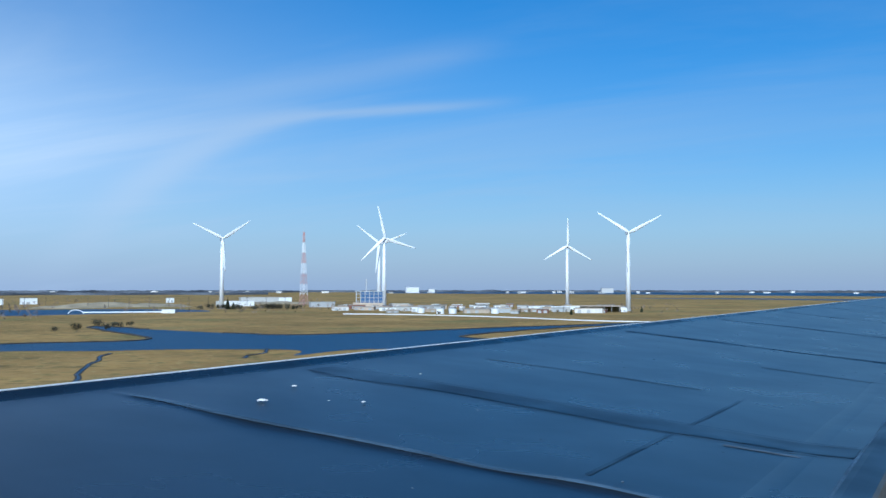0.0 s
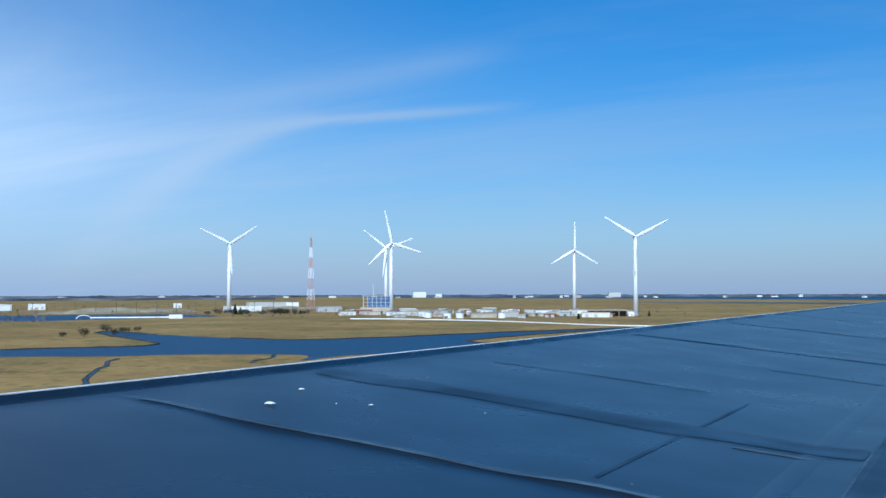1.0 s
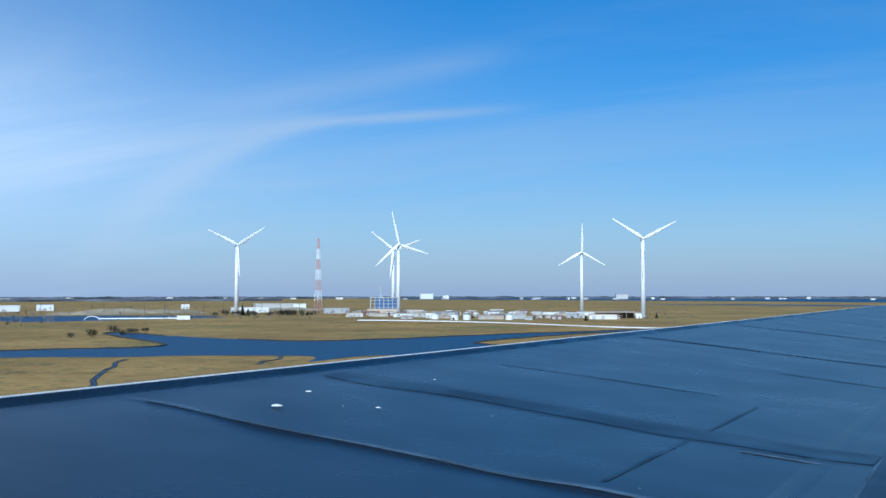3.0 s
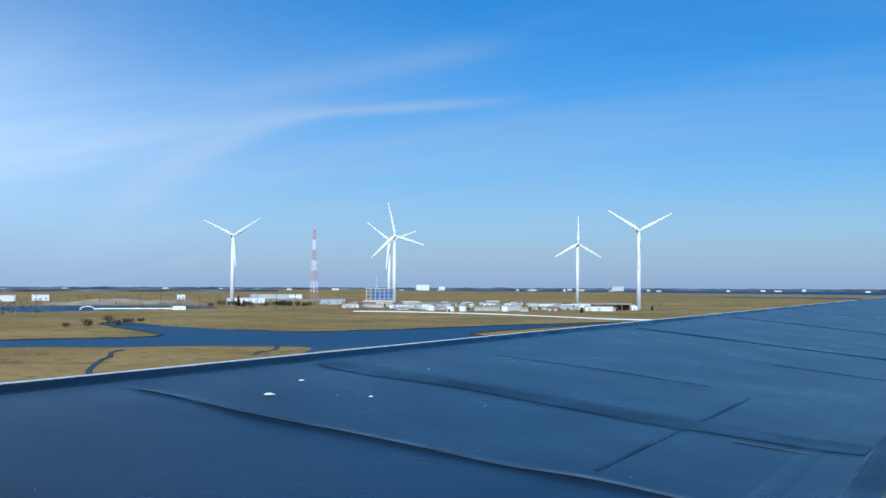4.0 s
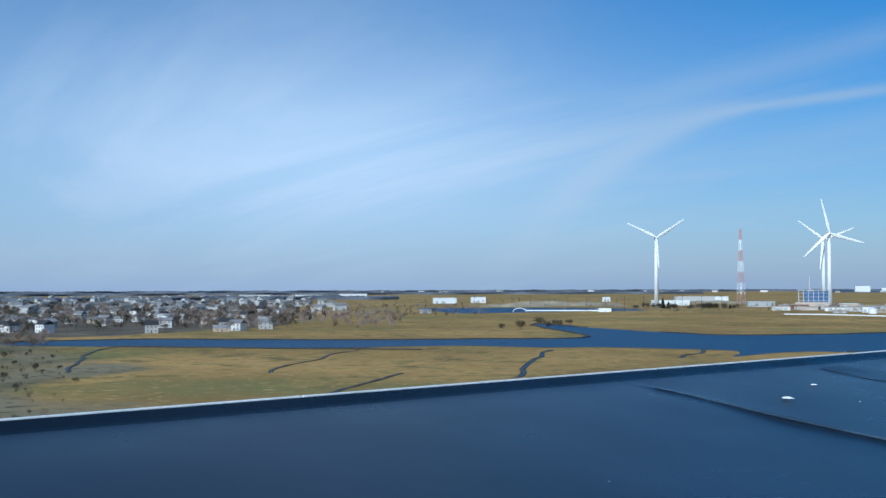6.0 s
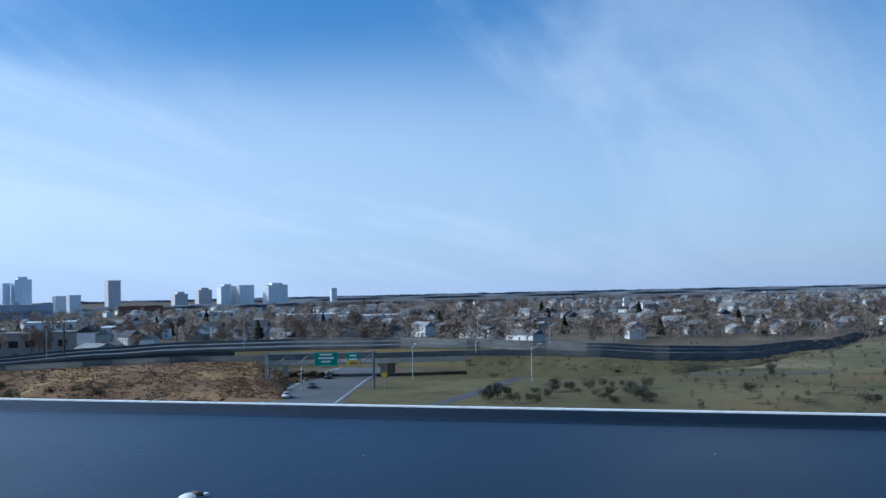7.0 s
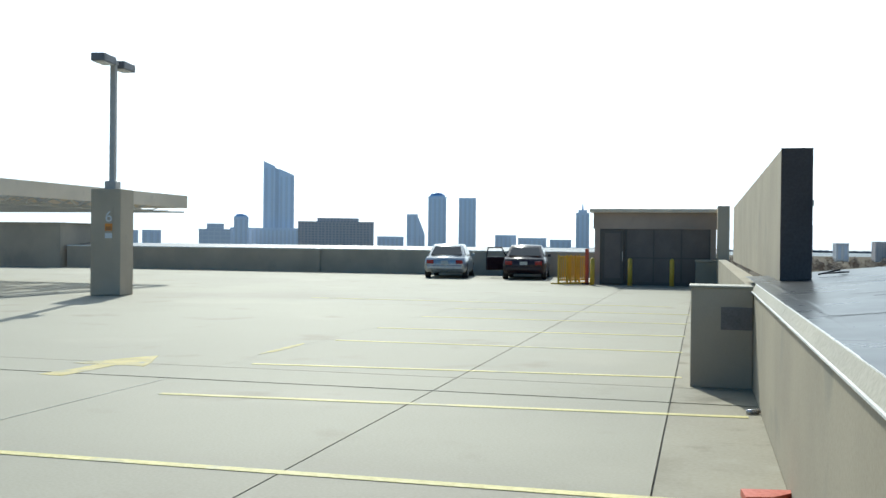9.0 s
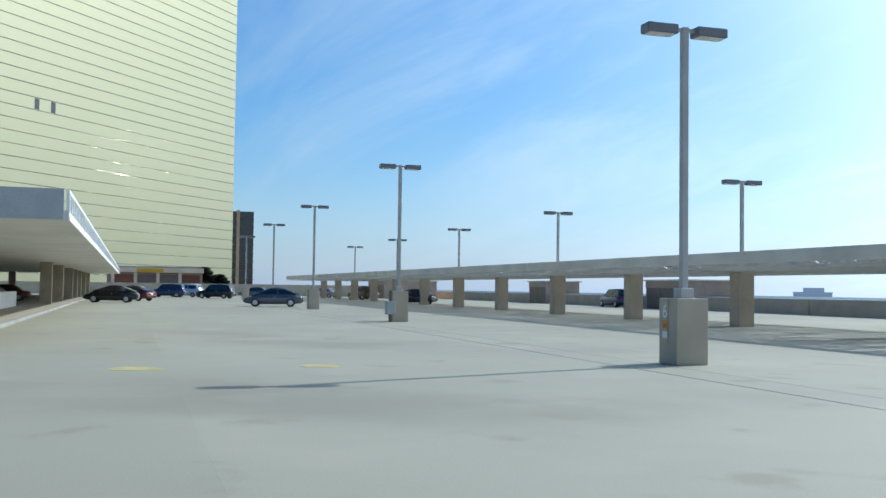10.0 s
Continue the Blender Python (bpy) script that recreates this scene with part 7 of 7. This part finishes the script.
def make_sawtooth():
    """The dark hall with a saw-tooth roof."""
    x0, y0 = ground_yaw(166.2, 800)
    x1, y1 = ground_yaw(157.9, 640)
    turn = math.degrees(math.atan2(y1 - y0, x1 - x0))
    n = math.hypot(x1 - x0, y1 - y0)
    ob = thing("sawtooth_hall", "dark hall with a saw-tooth roof and a red brick end", "building", at=pose(x0, y0, GROUND, 0, 0, turn))
    part("wall", box(0, -30, 0, n, 0, 13.0), ROOF_DARK, ob)
    part("ledge", box(0, 0, 7.0, n, 0.6, 7.8), GRAY_PAINT, ob)
    for k in range(9):
        a, b = n * k / 9, n * (k + 1) / 9
        bm = bmesh.new()
        v = [bm.verts.new(c) for c in ((a, 0, 13), (b, 0, 13), (b, 0, 19.5), (a, 0, 16.0), (a, -30, 13), (b, -30, 13), (b, -30, 19.5), (a, -30, 16.0))]
        for f in ((0, 1, 2, 3), (5, 4, 7, 6), (3, 2, 6, 7), (1, 5, 6, 2), (0, 3, 7, 4)):
            bm.faces.new([v[i] for i in f])
        bmesh.ops.recalc_face_normals(bm, faces=bm.faces)
        part("roof_tooth", bm, ROOF_DARK, ob)
    part("brick_end", box(n, -28, 0, n + 7, 1.5, 14.0), BRICK_WALL, ob, "red brick end block")
    part("pale_end", box(-9, -20, 0, 0, 0.5, 15.5), HOUSE_WALL, ob, "pale end block")


make_sawtooth()

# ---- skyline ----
# bases paled, blued and mostly half metallic, standing in for haze over the towers
HAZED_FACADES = [make_facade("pale concrete facade", (0.84, 0.81, 0.78), (0.56, 0.58, 0.62), 3.4, 4.0, 0.5, 0.42, 0.5), make_facade("blue glass facade", (0.74, 0.80, 0.90), (0.64, 0.72, 0.88), 3.6, 6.0, 0.7, 0.3, 0.8), make_facade("brown facade", (0.68, 0.60, 0.56), (0.44, 0.42, 0.44), 3.3, 4.4, 0.5, 0.42, 0.5), make_facade("pink stone facade", (0.76, 0.58, 0.52), (0.48, 0.44, 0.46), 3.4, 5.0, 0.5, 0.42, 0.5), make_facade("grey glass facade", (0.68, 0.73, 0.82), (0.60, 0.66, 0.77), 3.6, 5.0, 0.75, 0.3, 0.7), make_facade("white facade", (0.72, 0.72, 0.71), (0.35, 0.38, 0.42), 3.3, 5.5)]


def make_tower(yaw0, yaw1, el, d, face, label, el_right=None, cap=None, piers=0, storeys=True, depth=0.6):
    """A tall far building between two headings whose top stands at the elevation el (degrees), d metres off."""
    mid = (yaw0 + yaw1) / 2
    x, y = ground_yaw(mid, d)
    w = 2 * d * math.tan(radians(abs(yaw0 - yaw1) / 2))
    h = 1.53 + d * math.tan(radians(el)) - GROUND
    h2 = h if el_right is None else 1.53 + d * math.tan(radians(el_right)) - GROUND
    dp = max(14.0, w * depth)
    turn = 0.0
    if el_right is None and cap != "dome" and mid < 176:
        # these stand askew and show their sunlit flank
        turn = 27.0
        c, q = math.cos(radians(turn)), math.sin(radians(turn))
        w = w / (c + depth * q)
        dp = w * depth
        x += math.cos(radians(mid)) * dp * q / 2
        y += math.sin(radians(mid)) * dp * q / 2
    ob = thing("high_rise", label + " in the distant skyline", "tower", at=pose(x, y, GROUND, 0, 0, mid + turn))
    # local -y looks at the deck, +x is to the right from there
    bm = bmesh.new()
    v = [bm.verts.new(c) for c in ((-w / 2, 0, 0), (w / 2, 0, 0), (w / 2, dp, 0), (-w / 2, dp, 0), (-w / 2, 0, h), (w / 2, 0, h2), (w / 2, dp, h2), (-w / 2, dp, h))]
    for f in ((0, 1, 5, 4), (1, 2, 6, 5), (2, 3, 7, 6), (3, 0, 4, 7), (4, 5, 6, 7)):
        bm.faces.new([v[i] for i in f])
    bmesh.ops.recalc_face_normals(bm, faces=bm.faces)
    part("wall", bm, HAZED_FACADES[face], ob)
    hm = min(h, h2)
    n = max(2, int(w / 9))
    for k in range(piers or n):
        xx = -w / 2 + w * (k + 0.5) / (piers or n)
        part("window_strip", box(xx - w / (piers or n) * 0.22, -0.35, 4, xx + w / (piers or n) * 0.22, 0.1, hm - 4), HAZED_FACADES[4 if face in (0, 1, 3) else face], ob)
    if el_right is None:
        part("parapet", box(-w / 2 - 0.4, -0.5, h, w / 2 + 0.4, dp + 0.4, h + 1.2), HAZED_FACADES[face], ob)
    if cap == "spire":
        part("crown", box(-w * 0.46, dp * 0.2, h + 1.2, -w * 0.10, dp * 0.7, h + 6), HAZED_FACADES[face], ob)
        part("spire", rod(bmesh.new(), (-w * 0.28, dp * 0.45, h + 5.5), (-w * 0.28, dp * 0.45, h + 5.5 + d * math.tan(radians(0.36))), w * 0.17, 0.4, 8), HAZED_FACADES[face], ob)
    elif cap == "mast":
        part("crown", box(-w * 0.32, dp * 0.2, h + 1.2, w * 0.32, dp * 0.8, h + 7), HAZED_FACADES[face], ob)
        part("spire", rod(bmesh.new(), (0, dp * 0.5, h + 7), (0, dp * 0.5, h + d * math.tan(radians(0.62))), 2.2, 0.5, 8), HAZED_FACADES[face], ob)
    elif cap == "plant":
        part("plant_room", box(-w * 0.25, dp * 0.2, h + 1.2, w * 0.30, dp * 0.8, h + 6), HAZED_FACADES[face], ob)
    elif cap == "dome":
        bm = bmesh.new()
        bmesh.ops.create_uvsphere(bm, u_segments=20, v_segments=8, radius=1.0, matrix=Matrix.Translation((0, dp / 2, h)) @ Matrix.Diagonal((w * 0.46, dp * 0.46, w * 0.30, 1)))
        part("dome", bm, HAZED_FACADES[face], ob)
    return ob


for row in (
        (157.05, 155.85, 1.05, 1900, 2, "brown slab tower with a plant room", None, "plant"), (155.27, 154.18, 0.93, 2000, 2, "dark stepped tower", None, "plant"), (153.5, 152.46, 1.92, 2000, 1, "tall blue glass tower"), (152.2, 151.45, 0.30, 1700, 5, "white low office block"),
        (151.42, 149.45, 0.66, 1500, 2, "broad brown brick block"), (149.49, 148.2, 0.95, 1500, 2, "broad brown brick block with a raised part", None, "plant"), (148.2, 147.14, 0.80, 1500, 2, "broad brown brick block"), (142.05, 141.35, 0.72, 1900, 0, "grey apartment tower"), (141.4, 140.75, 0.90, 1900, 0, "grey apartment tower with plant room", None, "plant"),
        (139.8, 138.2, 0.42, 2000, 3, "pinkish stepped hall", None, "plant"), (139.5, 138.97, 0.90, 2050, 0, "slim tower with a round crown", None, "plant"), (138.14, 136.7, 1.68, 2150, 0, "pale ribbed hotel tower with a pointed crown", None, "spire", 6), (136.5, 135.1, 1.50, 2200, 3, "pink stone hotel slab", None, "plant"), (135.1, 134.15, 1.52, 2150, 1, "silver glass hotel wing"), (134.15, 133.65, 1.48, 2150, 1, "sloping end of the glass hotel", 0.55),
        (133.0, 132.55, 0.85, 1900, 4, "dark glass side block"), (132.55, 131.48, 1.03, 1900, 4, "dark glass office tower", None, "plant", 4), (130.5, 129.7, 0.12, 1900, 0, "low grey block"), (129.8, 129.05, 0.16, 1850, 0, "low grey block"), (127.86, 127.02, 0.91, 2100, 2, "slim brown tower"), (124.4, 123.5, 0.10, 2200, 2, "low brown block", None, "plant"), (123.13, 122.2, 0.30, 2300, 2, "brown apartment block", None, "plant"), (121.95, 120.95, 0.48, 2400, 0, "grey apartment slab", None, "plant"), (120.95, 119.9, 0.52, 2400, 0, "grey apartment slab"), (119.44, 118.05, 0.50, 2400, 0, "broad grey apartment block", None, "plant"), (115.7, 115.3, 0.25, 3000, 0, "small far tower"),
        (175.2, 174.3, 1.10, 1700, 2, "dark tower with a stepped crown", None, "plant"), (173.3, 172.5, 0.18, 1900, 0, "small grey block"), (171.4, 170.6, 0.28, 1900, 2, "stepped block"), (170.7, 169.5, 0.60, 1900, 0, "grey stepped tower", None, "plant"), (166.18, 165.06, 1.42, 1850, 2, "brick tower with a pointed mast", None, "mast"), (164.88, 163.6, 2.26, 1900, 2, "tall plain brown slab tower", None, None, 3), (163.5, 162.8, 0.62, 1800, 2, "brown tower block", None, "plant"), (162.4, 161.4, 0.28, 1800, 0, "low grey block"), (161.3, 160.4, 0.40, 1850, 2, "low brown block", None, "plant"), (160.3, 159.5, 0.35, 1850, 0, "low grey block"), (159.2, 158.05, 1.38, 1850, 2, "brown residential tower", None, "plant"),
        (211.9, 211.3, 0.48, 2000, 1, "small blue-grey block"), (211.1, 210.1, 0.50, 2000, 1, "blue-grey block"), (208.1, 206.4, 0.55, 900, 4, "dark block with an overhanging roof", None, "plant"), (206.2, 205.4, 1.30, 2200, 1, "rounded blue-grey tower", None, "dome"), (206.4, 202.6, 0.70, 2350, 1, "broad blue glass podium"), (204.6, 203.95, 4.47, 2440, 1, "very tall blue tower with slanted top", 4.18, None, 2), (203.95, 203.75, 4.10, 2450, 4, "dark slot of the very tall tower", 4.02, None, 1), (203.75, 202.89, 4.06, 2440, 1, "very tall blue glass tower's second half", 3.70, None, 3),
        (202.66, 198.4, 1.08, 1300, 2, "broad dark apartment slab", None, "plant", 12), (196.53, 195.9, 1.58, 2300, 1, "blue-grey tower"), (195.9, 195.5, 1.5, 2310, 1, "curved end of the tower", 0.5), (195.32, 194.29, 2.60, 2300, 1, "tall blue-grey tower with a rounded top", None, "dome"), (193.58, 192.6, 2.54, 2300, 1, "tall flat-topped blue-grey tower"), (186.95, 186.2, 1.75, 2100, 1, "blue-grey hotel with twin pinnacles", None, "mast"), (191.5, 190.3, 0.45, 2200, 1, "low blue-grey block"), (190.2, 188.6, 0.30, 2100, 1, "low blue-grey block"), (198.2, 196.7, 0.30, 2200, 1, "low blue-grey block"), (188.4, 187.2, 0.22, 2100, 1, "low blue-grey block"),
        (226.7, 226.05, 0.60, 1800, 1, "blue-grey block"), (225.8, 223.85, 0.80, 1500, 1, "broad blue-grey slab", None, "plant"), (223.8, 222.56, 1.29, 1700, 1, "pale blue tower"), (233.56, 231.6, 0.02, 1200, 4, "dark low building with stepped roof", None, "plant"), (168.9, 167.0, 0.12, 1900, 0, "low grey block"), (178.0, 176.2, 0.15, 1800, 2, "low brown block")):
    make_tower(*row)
# hall cladding and glass carry the distance haze as a lighter, bluer colour
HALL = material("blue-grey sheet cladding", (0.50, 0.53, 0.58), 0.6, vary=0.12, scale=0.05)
HALL_GLASS = plain("haze-paled hall glass", (0.30, 0.34, 0.40), 0.35)
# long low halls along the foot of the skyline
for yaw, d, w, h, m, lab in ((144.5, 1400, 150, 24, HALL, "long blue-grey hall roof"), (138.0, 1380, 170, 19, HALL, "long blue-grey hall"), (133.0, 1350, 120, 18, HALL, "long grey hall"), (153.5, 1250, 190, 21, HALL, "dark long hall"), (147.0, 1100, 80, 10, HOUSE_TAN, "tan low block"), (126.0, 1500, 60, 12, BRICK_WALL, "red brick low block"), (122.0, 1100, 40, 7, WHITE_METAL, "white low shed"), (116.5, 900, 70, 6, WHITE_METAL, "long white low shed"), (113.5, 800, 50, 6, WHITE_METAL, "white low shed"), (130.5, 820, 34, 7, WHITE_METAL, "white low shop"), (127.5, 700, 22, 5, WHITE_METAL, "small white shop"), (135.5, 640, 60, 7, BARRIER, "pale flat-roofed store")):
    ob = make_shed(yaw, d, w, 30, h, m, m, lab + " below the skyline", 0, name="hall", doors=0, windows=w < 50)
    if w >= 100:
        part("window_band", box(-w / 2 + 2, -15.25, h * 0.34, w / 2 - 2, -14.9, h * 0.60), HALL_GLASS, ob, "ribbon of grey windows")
        for k in range(int(w / 12)):
            part("pier", box(-w / 2 + 6 + 12 * k, -15.5, 0, -w / 2 + 7.2 + 12 * k, -14.9, h - 0.5), m, ob)
        for k in range(int(w / 34)):
            part("roof_unit", box(-w / 2 + 12 + 31 * k, -8, h + 0.6, -w / 2 + 19 + 31 * k + 3 * (k % 2), 2, h + 2.6 + (k % 3)), GRAY_PAINT, ob)
for x, y, s in ((270, -15, 2.6), (275, -19, 3.0), (272, -23, 2.4)):
    m = pose(x, y, -3.0, 0, 0, x) @ Matrix.Diagonal((s, s, s * 0.34, 1))
    ob = copy_thing(TREES["cone"][0], m)
    ob.matrix_world = m
roof_garden = thing("roof_garden", "planted roof terrace beyond the deck", "terrace")
part("terrace_base", box(258, -40, -6, 290, 10, -3.0), WALL_DARK, roof_garden)


# ---- deck slabs, last ----
def make_slabs():
    deck = thing("deck_floor", "pale concrete parking deck with sealed joints", "floor", kind="structure")
    xs = [-0.238, 0.57, 2.93, 5.9, 15.3, 24.7, 34.1, 43.5, 52.9, 62.3, 81.1, 99.9, 118.7, 137.5, 170.0]
    ys = [-47.0, -38.0, -29.0, -20.0, -11.1, -10.05, -1.0, 8.0, 26.0, 58.0, 90.0]
    for i in range(len(xs) - 1):
        for j in range(len(ys) - 1):
            gx0, gx1 = (0.007 if x in (0.57, 2.93) else 0.0015 if x == 5.9 else 0.0005 for x in (xs[i], xs[i + 1]))
            gy0, gy1 = ({-10.05: 0.024, -11.1: 0.010}.get(y, 0.0003) for y in (ys[j], ys[j + 1]))
            part("slab", box(xs[i] + (gx0 if i else 0), ys[j] + gy0, -0.12, xs[i + 1] - gx1, ys[j + 1] - gy1, 0.0), SLAB if i else SLAB_EDGE, deck)


make_slabs()
